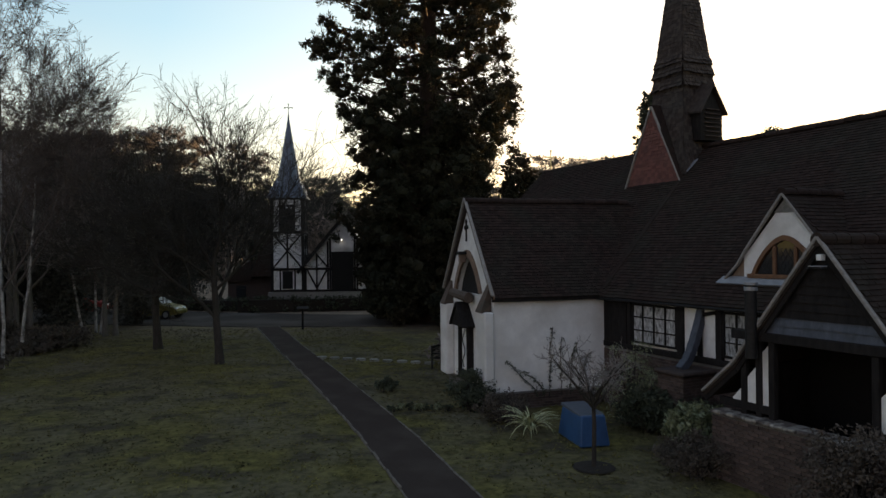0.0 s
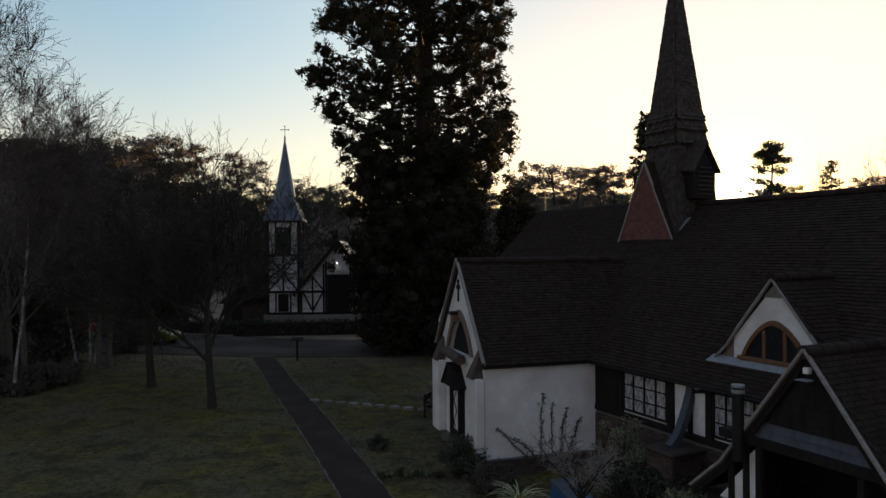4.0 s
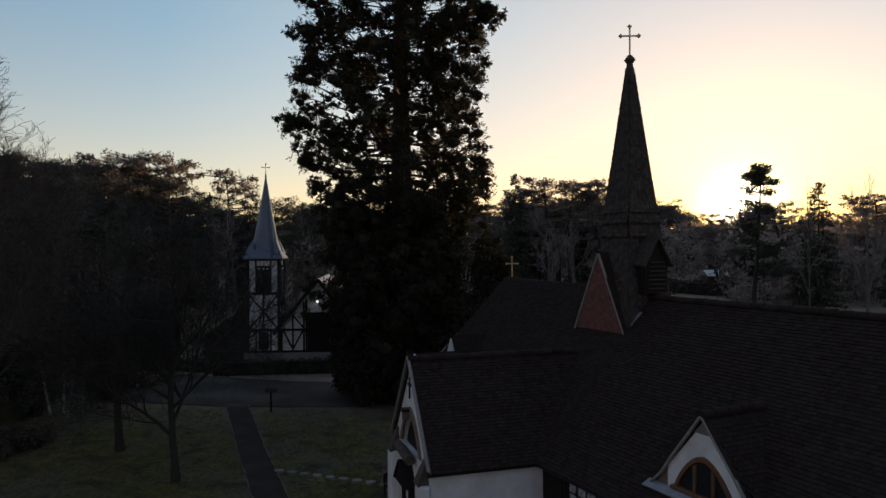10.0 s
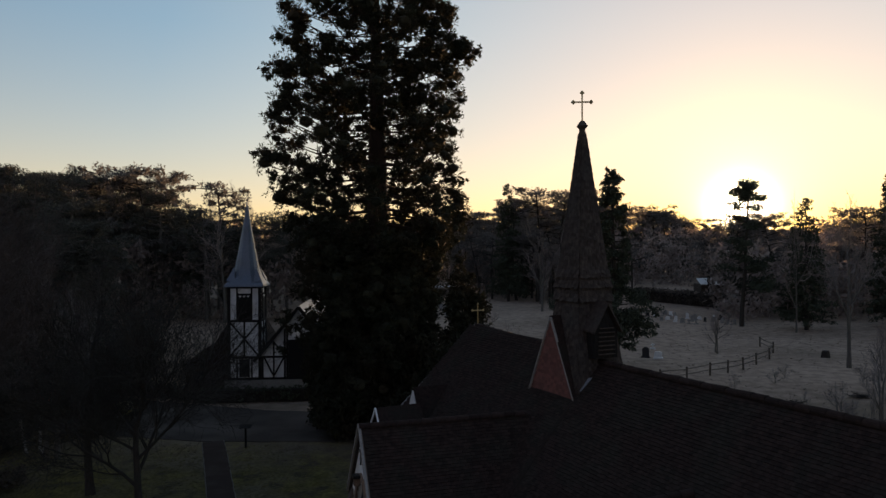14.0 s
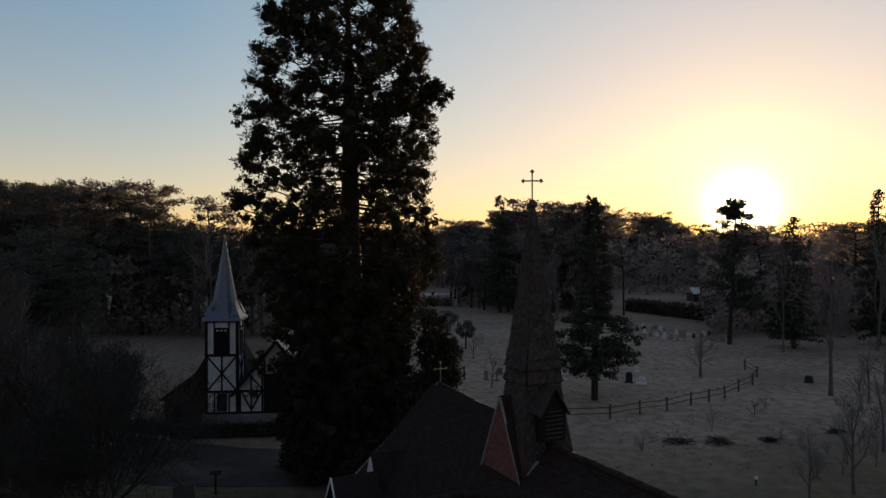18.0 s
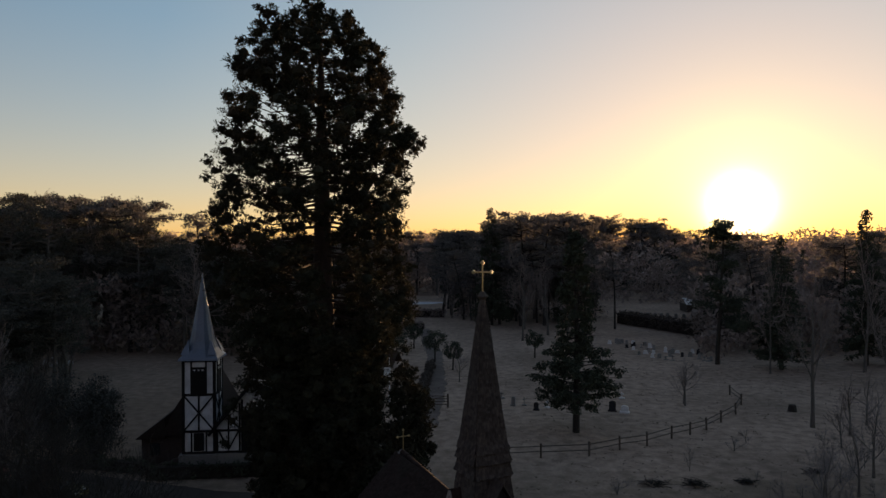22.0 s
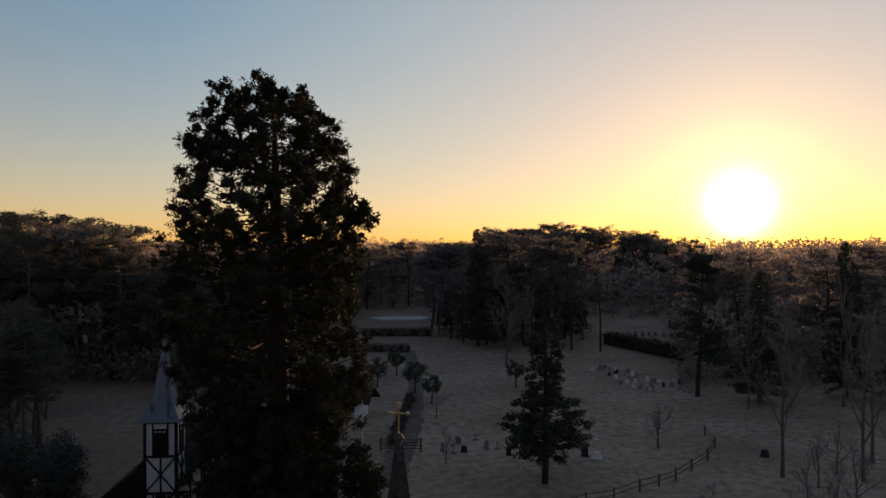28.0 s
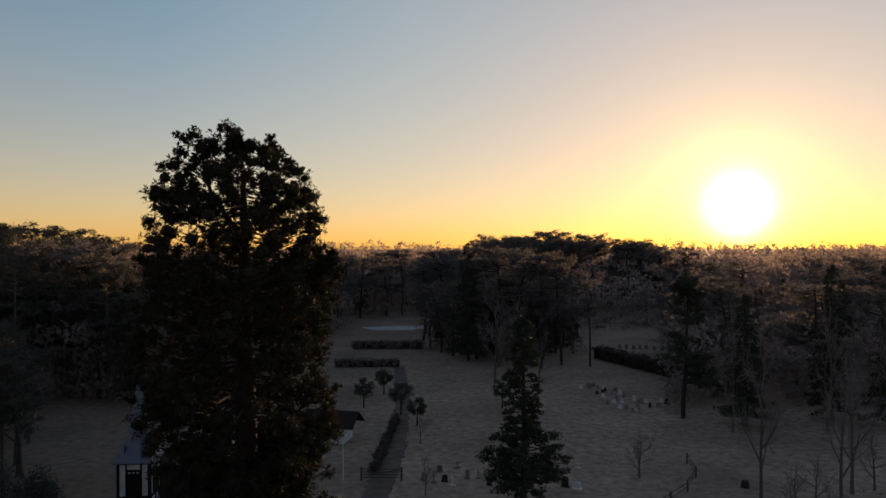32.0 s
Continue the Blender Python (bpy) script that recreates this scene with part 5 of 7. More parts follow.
def bare_tree(name, seed, height, rad, levels=4, spread=42, up=0.35, kids=(4, 6), ratio=0.6, droop=0.0, bark=None, twig=None, first=0.3, trunk_share=0.38, lean=(0, 0), label="", category="tree", group="bare trees", thin=0.004, stem=1, wave=0.05):
    r = np.random.default_rng(seed)
    out = []
    grow(r, np.array([0, 0, -0.1]), unit(np.array([lean[0], lean[1], 1.0])), height * trunk_share, rad, 0, levels, out, spread, up, wave, kids, ratio, droop, first)
    top = max(max(s[0][2], s[1][2]) for s in out)
    k = height / top
    out = [(p * np.array([k, k, k]), q * k, a, b, n, l) for p, q, a, b, n, l in out]
    t = thing(name, None, label, category, group)
    V, F = tubes([s[:5] for s in out if s[5] <= stem])
    raw("trunk", V, F, bark or M_BARK, t, smooth=True)
    V, F = tubes([(p, q, max(a, thin * 1.4), max(b, thin), n) for p, q, a, b, n, l in out if l > stem])
    raw("crown", V, F, twig or M_TWIG, t)
    return t


def leaf_quads(r, centres, radii, per, size, flat=0.6, droop=0.0, broad=0.42):
    """Small leaf sprays filling soft clumps."""
    centres, radii = np.asarray(centres, float), np.asarray(radii, float)
    n = len(centres) * per
    c = np.repeat(centres, per, 0)
    R = np.repeat(radii, per)
    d = r.normal(0, 1, (n, 3))
    d /= np.linalg.norm(d, axis=1)[:, None]
    off = d * (R * r.uniform(0.15, 1, n) ** 0.6)[:, None]
    off[:, 2] *= flat
    p = c + off
    a = r.normal(0, 1, (n, 3)) + d * 0.8
    a[:, 2] -= droop
    a /= np.linalg.norm(a, axis=1)[:, None]
    b = np.cross(a, r.normal(0, 1, (n, 3)))
    b /= np.linalg.norm(b, axis=1)[:, None]
    s = size * r.uniform(0.6, 1.5, n)[:, None]
    V = np.stack([p - a * s, p + b * s * broad, p + a * s, p - b * s * broad], 1).reshape(-1, 3)
    F = np.arange(n * 4).reshape(-1, 4)
    return V, F


def spray_puffs(r, puffs, tufts, per, size):
    """Foliage in rounded puffs: tufts sit on each puff's upper shell, and short cord-like sprays point out of every tuft."""
    P = np.array([p for p, _ in puffs])
    R = np.array([q for _, q in puffs])
    n = len(P)
    d = r.normal(0, 1, (n, tufts, 3))
    d[:, :, 2] = d[:, :, 2] * 0.85 + 0.2
    d /= np.linalg.norm(d, axis=2)[:, :, None]
    c = P[:, None] + d * (R[:, None] * r.uniform(0.35, 0.95, (n, tufts)))[:, :, None]
    m = n * tufts
    c, d = c.reshape(m, 3), d.reshape(m, 3)
    rad = np.repeat(R, tufts) * 0.42
    e = r.normal(0, 1, (m, per, 3)) + d[:, None] * 0.9 + np.array([0, 0, 0.25])
    e /= np.linalg.norm(e, axis=2)[:, :, None]
    q = c[:, None] + e * (rad[:, None] * r.uniform(0.1, 0.85, (m, per)))[:, :, None]
    e, q = e.reshape(-1, 3), q.reshape(-1, 3)
    w = np.cross(e, r.normal(0, 1, e.shape))
    w /= np.linalg.norm(w, axis=1)[:, None]
    L = (size * r.uniform(0.6, 1.4, len(e)))[:, None]
    V = np.stack([q - e * L * 0.6, q + w * L * 0.27, q + e * L, q - w * L * 0.27], 1).reshape(-1, 3)
    return V, np.arange(len(V)).reshape(-1, 4)


def sequoia():
    r = np.random.default_rng(11)
    t = thing("giant_sequoia", pose(-0.05, 45.6, 0), "towering dark giant sequoia with dense ragged crown", "tree")
    segs = []
    prev = None
    for z, rad, x in ((-0.2, 1.5, 0.2), (0.8, 1.15, 0.2), (3, 0.98, 0.18), (10, 0.82, 0.15), (18, 0.62, 0.1), (26, 0.38, 0.05), (31, 0.17, 0.0), (33.9, 0.06, -0.2)):
        if prev:
            segs.append((np.array([prev[2], 0, prev[0]]), np.array([x, 0, z]), prev[1], rad, 14))
        prev = (z, rad, x)
    segs.append((np.array([0.0, 0, 27.0]), np.array([-2.3, 0.2, 30.5]), 0.22, 0.14, 8))
    segs.append((np.array([-2.3, 0.2, 30.5]), np.array([-3.1, 0.2, 34.0]), 0.14, 0.05, 8))
    V, F = tubes(segs)
    raw("trunk", V, F, M_REDBARK, t, smooth=True)
    heights = [0.8, 3, 6, 10, 12, 13.5, 15, 16.5, 18, 19.5, 21.3, 23.5, 25, 27, 28.7, 30.3, 31.3, 32.6, 33.8, 34.8]
    west = [3.0, 4.2, 5.2, 5.2, 5.2, 5.7, 6.8, 7.6, 8.3, 8.1, 6.9, 7.1, 7.3, 6.8, 6.3, 5.9, 5.6, 4.7, 4.0, 2.9]
    east = [3.0, 4.0, 4.4, 4.8, 5.7, 6.2, 6.3, 6.0, 5.8, 5.8, 5.8, 5.7, 6.0, 5.6, 5.4, 5.4, 4.7, 3.3, 2.3, 0.5]

    def reach(z, ang):
        w, e = np.interp(z, heights, west), np.interp(z, heights, east)
        a = e if math.cos(ang) > 0 else w
        b = 1.08 * max(w, e)
        return 1 / math.sqrt((math.cos(ang) / a) ** 2 + (math.sin(ang) / b) ** 2)

    puffs, limbs = [], []
    z = 1.4
    while z < 34.0:
        n = 15 if z < 14 else (11 if z < 21 else 13)
        for k in range(n):
            ang = 2 * math.pi * (k + r.uniform(-0.4, 0.4)) / n + z * 1.7
            zz = z + r.uniform(-0.45, 0.45)
            L = reach(zz, ang) * (r.uniform(0.86, 1.08) if z < 31 else r.uniform(0.62, 1.0))
            size = r.uniform(0.62, 0.98) * (1.1 if z < 14 else 1.0) * (0.8 if z > 31 else 1.0)
            out = max(0.3, L - size * 0.75)
            base = np.array([0.16 - 0.005 * zz, 0, zz - 0.1 * L])
            # limbs leave the trunk drooping a little and sweep up at the tip
            mid = base + np.array([math.cos(ang) * out * 0.55, math.sin(ang) * out * 0.55, -0.35])
            tip = np.array([math.cos(ang) * out, math.sin(ang) * out, zz])
            thick = 0.13 * (1 - zz / 48)
            limbs += [(base, mid, thick, thick * 0.7, 5), (mid, tip, thick * 0.7, 0.03, 5)]
            puffs.append((tip, size))
            for j in range(r.integers(1, 3)):          # smaller puffs round the big one at the tip
                puffs.append((tip + r.normal(0, 0.55, 3) * np.array([1, 1, 0.8]) - np.array([math.cos(ang), math.sin(ang), 0]) * 0.4, size * r.uniform(0.45, 0.7)))
            s = 0.78
            while s * out > (1.1 if zz < 14 else 1.9):  # and in along the limb, the heart left open
                q = mid + (tip - mid) * (s - 0.55) / 0.45 if s > 0.55 else base + (mid - base) * s / 0.55
                if r.uniform() < (0.98 if zz < 14 else 0.72):
                    puffs.append((q + r.normal(0, 0.25, 3) + np.array([0, 0, r.uniform(-0.3, 0.3)]), size * r.uniform(0.55, 0.85)))
                s -= r.uniform(0.14, 0.24)
        z += 0.98 if z < 14 else 1.12
    # two leaders, a knuckled side bough high on the east, ragged boughs low on the west
    for cx, cz, rad, n in ((-0.25, 34.2, 0.5, 3), (-0.2, 33.3, 1.0, 6), (1.4, 33.0, 0.8, 4), (-3.1, 34.2, 0.42, 3), (-3.1, 33.2, 0.8, 5), (-4.2, 32.2, 0.7, 3), (6.0, 26.0, 0.5, 4), (5.8, 25.2, 0.8, 6), (5.2, 24.4, 0.8, 5), (-7.7, 18.6, 0.8, 4), (-6.4, 24.4, 0.8, 4), (-5.6, 7.4, 0.9, 4), (-5.1, 5.8, 0.9, 5), (4.9, 12.6, 0.8, 4)):
        limbs.append((np.array([cx * 0.1, 0, cz - 1.6]), np.array([cx, 0, cz]), 0.08, 0.02, 5))
        for k in range(n):
            puffs.append((np.array([cx, 0, cz]) + r.normal(0, 0.6, 3) * rad * np.array([1, 1.6, 1]), r.uniform(0.4, 0.62)))
    V, F = tubes(limbs)
    tagged(raw("limbwork", V, F, M_REDBARK, t), kind="stuff")
    V, F = spray_puffs(r, puffs, 17, 14, 0.12)
    core = bmesh.new()
    bmesh.ops.create_icosphere(core, subdivisions=1, radius=1)
    ico = np.array([w.co for w in core.verts])
    tris = np.array([[w.index for w in f.verts] for f in core.faces])
    core.free()
    hearts = np.concatenate([np.asarray(p) + ico * (q * np.array([0.5, 0.5, 0.42]) * r.uniform(0.75, 1.15, (len(ico), 1))) for p, q in puffs])
    wood = np.concatenate([tris + len(ico) * k for k in range(len(puffs))])
    tagged(raw("inner_foliage", hearts, wood, M_SEQ, t), kind="stuff")
    raw("crown", V, F, M_SEQ, t, "dark green scale-leaved foliage in rounded upswept clumps")
    return t


sequoia()


def pine_mesh(seed, H, flat_top=True, per=38, size=0.17):
    """A tall pine: bare leaning stem, twisted limbs, flat plates of needles near the top."""
    r = np.random.default_rng(seed)
    segs, C, R = [], [], []
    p = np.array([0, 0, -0.2])
    d = np.array([r.normal(0, 0.04), r.normal(0, 0.04), 1.0])
    rad = H * 0.013
    n = 7
    stem = [p]
    for k in range(n):
        d = unit(d + r.normal(0, 0.05, 3) + np.array([0, 0, 0.08]))
        q = p + d * H * 0.95 / n
        segs.append((p, q, rad * (1 - 0.11 * k), rad * (1 - 0.11 * (k + 1)), 7))
        p = q
        stem.append(p)
    for k in range(30):
        s = r.uniform(0.42, 1.0) ** (0.8 if k % 2 else 1.0) if flat_top else r.uniform(0.25, 1.0)
        i = min(n - 1, int(s * n))
        q = stem[i] + (stem[i + 1] - stem[i]) * (s * n - i) if i < n else stem[-1]
        a = r.uniform(0, 2 * math.pi)
        L = H * r.uniform(0.1, 0.2) * (1.1 if flat_top else 1.25 - s)
        e = q + np.array([math.cos(a) * L, math.sin(a) * L, L * r.uniform(0.0, 0.45)])
        segs.append((q, e, rad * 0.35, rad * 0.12, 4))
        for j in range(4):
            C.append(q + (e - q) * r.uniform(0.45, 1.1) + r.normal(0, 0.05 * H / 3, 3) * np.array([1, 1, 0.4]))
            R.append(H * r.uniform(0.025, 0.044))
    for j in range(5):
        C.append(stem[-1] + r.normal(0, 0.03 * H, 3) * np.array([1, 1, 0.5]))
        R.append(H * r.uniform(0.035, 0.06))
    V, F = tubes(segs)
    V2, F2 = leaf_quads(r, C, R, per, size * H / 20, 0.75)
    return V, F, V2, F2


def fir_mesh(seed, H, width=0.2, per=26, size=0.19, levels=32, gap=0.0):
    """A conical evergreen with layered, slightly drooping boughs."""
    r = np.random.default_rng(seed)
    segs = [(np.array([0, 0, -0.2]), np.array([0, 0, H * 0.5]), H * 0.014, H * 0.009, 7), (np.array([0, 0, H * 0.5]), np.array([0, 0, H]), H * 0.009, 0.01, 6)]
    C, R = [], []
    for k in range(levels):
        s = 0.08 + 0.92 * k / levels
        if r.uniform() < gap:
            continue
        n = 5 if s < 0.8 else 3
        for j in range(n):
            a = r.uniform(0, 2 * math.pi)
            L = H * width * (1.02 - s) ** 0.75 * r.uniform(0.65, 1.15)
            b = np.array([0, 0, s * H])
            e = b + np.array([math.cos(a) * L, math.sin(a) * L, -L * r.uniform(0.0, 0.35)])
            segs.append((b, e, H * 0.004, 0.01, 3))
            m = max(1, int(L / (H * 0.035)))
            for i in range(m):
                C.append(b + (e - b) * (i + 0.9) / m)
                R.append(H * r.uniform(0.02, 0.036))
    C.append(np.array([0, 0, H * 0.985]))
    R.append(H * 0.012)
    V, F = tubes(segs)
    V2, F2 = leaf_quads(r, C, R, per, size * H / 20, 0.7, 0.3)
    return V, F, V2, F2


def tree_from(mesh, name, label, leaf, bark=None, group="", category="tree"):
    V, F, V2, F2 = mesh
    t = thing(name, None, label, category, group)
    raw("trunk", V, F, bark or M_BARK, t)
    raw("crown", V2, F2, leaf, t)
    return t


def blob_bush(name, place, rx, ry, rz, label, leaf, seed, clumps=60, per=40, size=0.09, category="shrub", group="", twig=True):
    """A rounded but ragged evergreen shrub, full of leaves over woody stems."""
    r = np.random.default_rng(seed)
    t = thing(name, place, label, category, group)
    C, R, S = [], [], []
    for k in range(clumps):
        d = unit(r.normal(0, 1, 3))
        s = r.uniform(0.35, 1.0)
        c = np.array([d[0] * rx * s, d[1] * ry * s, rz * (0.5 + 0.5 * d[2] * s)])
        C.append(c)
        R.append(min(rx, ry, rz) * r.uniform(0.2, 0.38))
        if k % 3 == 0:
            S.append((np.array([r.normal(0, 0.1), r.normal(0, 0.1), -0.1]), c, 0.03, 0.008, 4))
    V, F = tubes(S)
    tagged(raw("woody_base", V, F, M_BARK, t), kind="stuff")
    V, F = leaf_quads(r, C, R, per, size, 0.9)
    tagged(raw("foliage", V, F, leaf, t), kind="stuff")
    return t


def put(src, x, y, z=0.0, rz=0.0, k=1.0, kz=None):
    o = copy_thing(src, Matrix.Identity(4))
    o.matrix_basis = pose(x, y, z, 0, 0, rz) @ Matrix.Diagonal((k, k, kz or k, 1))
    return o


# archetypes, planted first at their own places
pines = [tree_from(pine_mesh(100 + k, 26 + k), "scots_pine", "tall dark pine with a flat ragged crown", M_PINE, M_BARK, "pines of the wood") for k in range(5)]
dark_pines = [tree_from(pine_mesh(120 + k, 26 + k, per=48, size=0.14), "scots_pine", "tall dark pine with a broad domed crown on a bare stem", M_PINED, M_GREYBARK, "pines of the western wood") for k in range(4)]
ragged_pine = tree_from(pine_mesh(146, 24, False, 75, 0.15), "scots_pine", "tall ragged pine with open clumped boughs", M_YEW, M_BARK, "conifers of the churchyard")
ragged_pine.matrix_basis = pose(49.4, 105.6, 0, 0, 0, 30) @ Matrix.Diagonal((1.15, 1.15, 0.97, 1))
firs = [tree_from(fir_mesh(200 + k, 22, 0.2 - 0.02 * k, gap=0.08 * k), "fir_tree", "dark conical conifer with layered boughs", M_YEW, None, "conifers of the churchyard") for k in range(3)]
broads = [bare_tree("bare_tree", 300 + k, 20 + k, 0.34, 4, 40, 0.45, (3, 4), 0.64, twig=M_TWIGW, label="leafless broad-crowned winter tree", group="bare trees of the wood", thin=0.02, bark=M_GREYBARK) for k in range(3)]
near_broads = [bare_tree("bare_tree", 310 + k, 13 + k, 0.2, 5, 38, 0.5, (3, 4), 0.62, label="leafless twiggy tree at the wood's edge", group="bare trees by the drive", thin=0.006, bark=M_GREYBARK) for k in range(2)]
for o, (x, y) in zip(near_broads, ((-23, 37), (-27, 43))):
    o.matrix_basis = pose(x, y, 0)
for k, (o, (x, y)) in enumerate(zip(pines, ((-62.3, 125.5), (-78, 130), (-48, 118), (-55, 133), (-38, 126)))):
    o.matrix_basis = pose(x, y, 0, 0, 0, 40 * k) @ Matrix.Diagonal((1.05, 1.05, (1.11, 1.0, 1.0, 0.95, 0.85)[k], 1))
for o, (x, y, k) in zip(firs, ((17.4, 157.7, 1.24), (71.6, 104.6, 1.085), (78, 101, 1.1))):
    o.matrix_basis = pose(x, y, 0) @ Matrix.Diagonal((k * 0.95, k * 0.95, k, 1))
for o, (x, y) in zip(dark_pines, ((-58, 112), (-69, 116), (-80, 119), (-47, 119))):
    o.matrix_basis = pose(x, y, 0) @ Matrix.Diagonal((0.95, 0.95, 0.78 if x > -50 else 0.97, 1))
for o, (x, y) in zip(broads, ((-33, 112), (24, 150), (95, 118))):
    o.matrix_basis = pose(x, y, 0)

rw = np.random.default_rng(77)


def canopy(s, d):
    """Height of the woods' skyline at distance d, by bearing s (sideways over ahead)."""
    rise = np.interp(s, [-0.67, -0.57, -0.5, -0.47, -0.44, -0.4, -0.36, -0.3, -0.09, 0.0, 0.03, 0.07, 0.13, 0.2, 0.28, 0.32, 0.37, 0.45, 0.7],
                     [0.1, 0.1, 0.085, 0.066, 0.048, 0.043, 0.036, 0.03, 0.03, 0.04, 0.032, 0.05, 0.055, 0.054, 0.05, 0.04, 0.034, 0.036, 0.04])
    return 15.9 + rise * d


def plant(s, d, lo=0.78, hi=1.02):
    x, y = 7.6 + s * d, d
    h = canopy(s, d) * rw.uniform(lo, hi)
    u = rw.uniform()
    if u < (0.7 if s < -0.2 else 0.5):
        j = rw.integers(5)
        if s < -0.2:
            j = j % 4
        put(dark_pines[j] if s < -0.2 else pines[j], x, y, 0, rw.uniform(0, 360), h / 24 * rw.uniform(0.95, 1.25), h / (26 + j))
    elif u < 0.86:
        put(broads[rw.integers(3)], x, y, 0, rw.uniform(0, 360), h / 19, h / 21)
    else:
        put(firs[rw.integers(3)], x, y, 0, rw.uniform(0, 360), h / 22, h / 24)


for k in range(190):                       # western wood
    plant(rw.uniform(-0.95, -0.2), rw.uniform(113, 185), 0.62, 1.0)
for k in range(70):                        # beyond the meadow and the pale patch
    s = rw.uniform(-0.25, 0.02)
    plant(s, rw.uniform(250, 320) if -0.13 < s < -0.02 else rw.uniform(190, 300), 0.75, 1.0)
for k in range(60):                        # eastern wood: nearer edge, then the hill behind
    s = rw.uniform(0.0, 0.22)
    plant(s, rw.uniform(162, 200), 0.55, 0.82)
for k in range(90):
    plant(rw.uniform(0.0, 0.36), rw.uniform(262, 325), 0.88, 1.02)
for k in range(95):
    s = rw.uniform(0.34, 0.85)
    plant(s, rw.uniform(125, 260), 0.7, 0.98)
def on_meadow(x, y):
    """The open frosted meadow west of the tower chapel."""
    return 60 < y < 113 and x > -23 - (y - 66) * 0.72


for k in range(40):                        # dark wood beyond the drive
    x, y = rw.uniform(-78, -29), rw.uniform(64, 96)
    if on_meadow(x, y):
        continue
    put(dark_pines[rw.integers(4)] if k % 3 else firs[k % 3], x, y, 0, rw.uniform(0, 360), rw.uniform(0.5, 0.75), rw.uniform(0.45, 0.62))
for x, y, h in ((-35, 131, 25.5), (-40.5, 134, 24.0)):      # two tall bare crowns over the pines
    put(broads[1], x, y, 0, x * 9, h / 24, h / 21)
# wood along the drive, closer in
for k in range(60):
    x, y = rw.uniform(-70, -22), rw.uniform(44, 100)
    if x > -30 and y > 47 or on_meadow(x, y):
        continue
    h = rw.uniform(8, 14)
    put(broads[1 + rw.integers(2)], x, y, 0, rw.uniform(0, 360), h / 17, h / 21)
for k in range(16):
    x, y = rw.uniform(-36, -20), rw.uniform(29, 46)
    h = rw.uniform(9, 14)
    if x < -17 - (y - 25) * 0.15:
        put(near_broads[k % 2], x, y, 0, rw.uniform(0, 360), h / 13, h / 13)


def undergrowth():
    """Brown thicket and low crowns under and between the trees of the woods."""
    r = np.random.default_rng(9)
    C, R = [], []
    for k in range(9500):
        s = r.uniform(-0.95, 0.9)
        d = r.uniform(112, 330)
        if s < -0.2 and d > 200 or -0.22 < s < 0.0 and d < (250 if s > -0.13 else 195) or 0.0 <= s < 0.24 and d < 166 or 0.22 <= s < 0.36 and d < 215:
            continue
        if -0.56 < s < -0.2 and d > 124:          # bare stems stand clear here
            continue
        top = canopy(s, d) * (0.72 if d > 240 else (0.5 if s < -0.2 else 0.58))
        C.append((7.6 + s * d, d, r.uniform(0.3, top)))
        R.append(r.uniform(1.6, 3.4))
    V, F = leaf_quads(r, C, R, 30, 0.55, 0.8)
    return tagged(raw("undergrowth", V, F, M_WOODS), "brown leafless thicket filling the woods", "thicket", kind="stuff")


undergrowth()


def far_woods():
    """Woods to the horizon: soft heaps of twigs, stem by stem, joined."""
    r = np.random.default_rng(5)
    C, R = [], []
    for k in range(2300):
        y = 320 + 480 * r.uniform() ** 1.6
        x = r.uniform(-0.85, 0.85) * y
        h = r.uniform(18, 26) + (y - 320) * 0.012 + 4 * math.sin(x * 0.021) * math.sin(y * 0.017)
        for j in range(5):
            C.append((x + r.normal(0, 3.0), y + r.normal(0, 3.0), h * (0.2 + 0.17 * j + r.uniform(-0.05, 0.05))))
            R.append(r.uniform(2.4, 4.4))
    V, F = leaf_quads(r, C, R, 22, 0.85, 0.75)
    return tagged(raw("far_woods", V, F, M_WOODS), "brown winter woods along the horizon, haze put into their colour", "woods", kind="stuff")


far_woods()

# near bare trees on the lawn
lawn1 = bare_tree("lawn_tree", 21, 12.4, 0.19, 5, 50, 0.36, (4, 6), 0.76, first=0.42, trunk_share=0.125, wave=0.035, thin=0.006, label="goblet-shaped leafless tree with dark trunk on the lawn", group="lawn trees", twig=M_BARK)
lawn1.matrix_basis = pose(-8.3, 28.6, 0, 0, 0, 165)
lawn2 = bare_tree("lawn_tree", 22, 13.6, 0.23, 5, 50, 0.36, (4, 6), 0.76, first=0.42, trunk_share=0.125, wave=0.035, thin=0.006, label="leafless tree with thick dark trunk on the lawn", group="lawn trees", twig=M_BARK)
lawn2.matrix_basis = pose(-12.9, 33.0, 0)
birches = []
for k, (x, y, h, lean) in enumerate(((-20.4, 39.7, 15, (-0.12, 0)), (-19.9, 40.2, 14.5, (0.02, 0.05)), (-19.2, 39.4, 14, (0.12, 0)), (-17.0, 27.5, 19.5, (0.02, 0)), (-18.5, 31, 17.5, (0.03, 0)))):
    t = bare_tree("birch_tree", 40 + k, h, 0.075, 5 if k > 2 else 4, 44 if k > 2 else 32, 0.5, (4, 6), 0.62 if k > 2 else 0.57, 0.06, M_BIRCH, M_TWIGB, 0.3, 0.46 if k > 2 else 0.55, lean, "slender white-barked birch with fine bare twigs", group="birches", stem=0, thin=0.007)
    t.matrix_basis = pose(x, y, 0)
for k, (x, y, h) in enumerate(((-18.3, 38.2, 10), (-17.9, 38.6, 9.5), (-22, 36, 11), (-25, 41, 12), (-24, 33, 10), (-28, 44, 13), (-30, 38, 12))):
    o = put(near_broads[k % 2], x, y, 0, 70 * k, h / 13, h / 13)

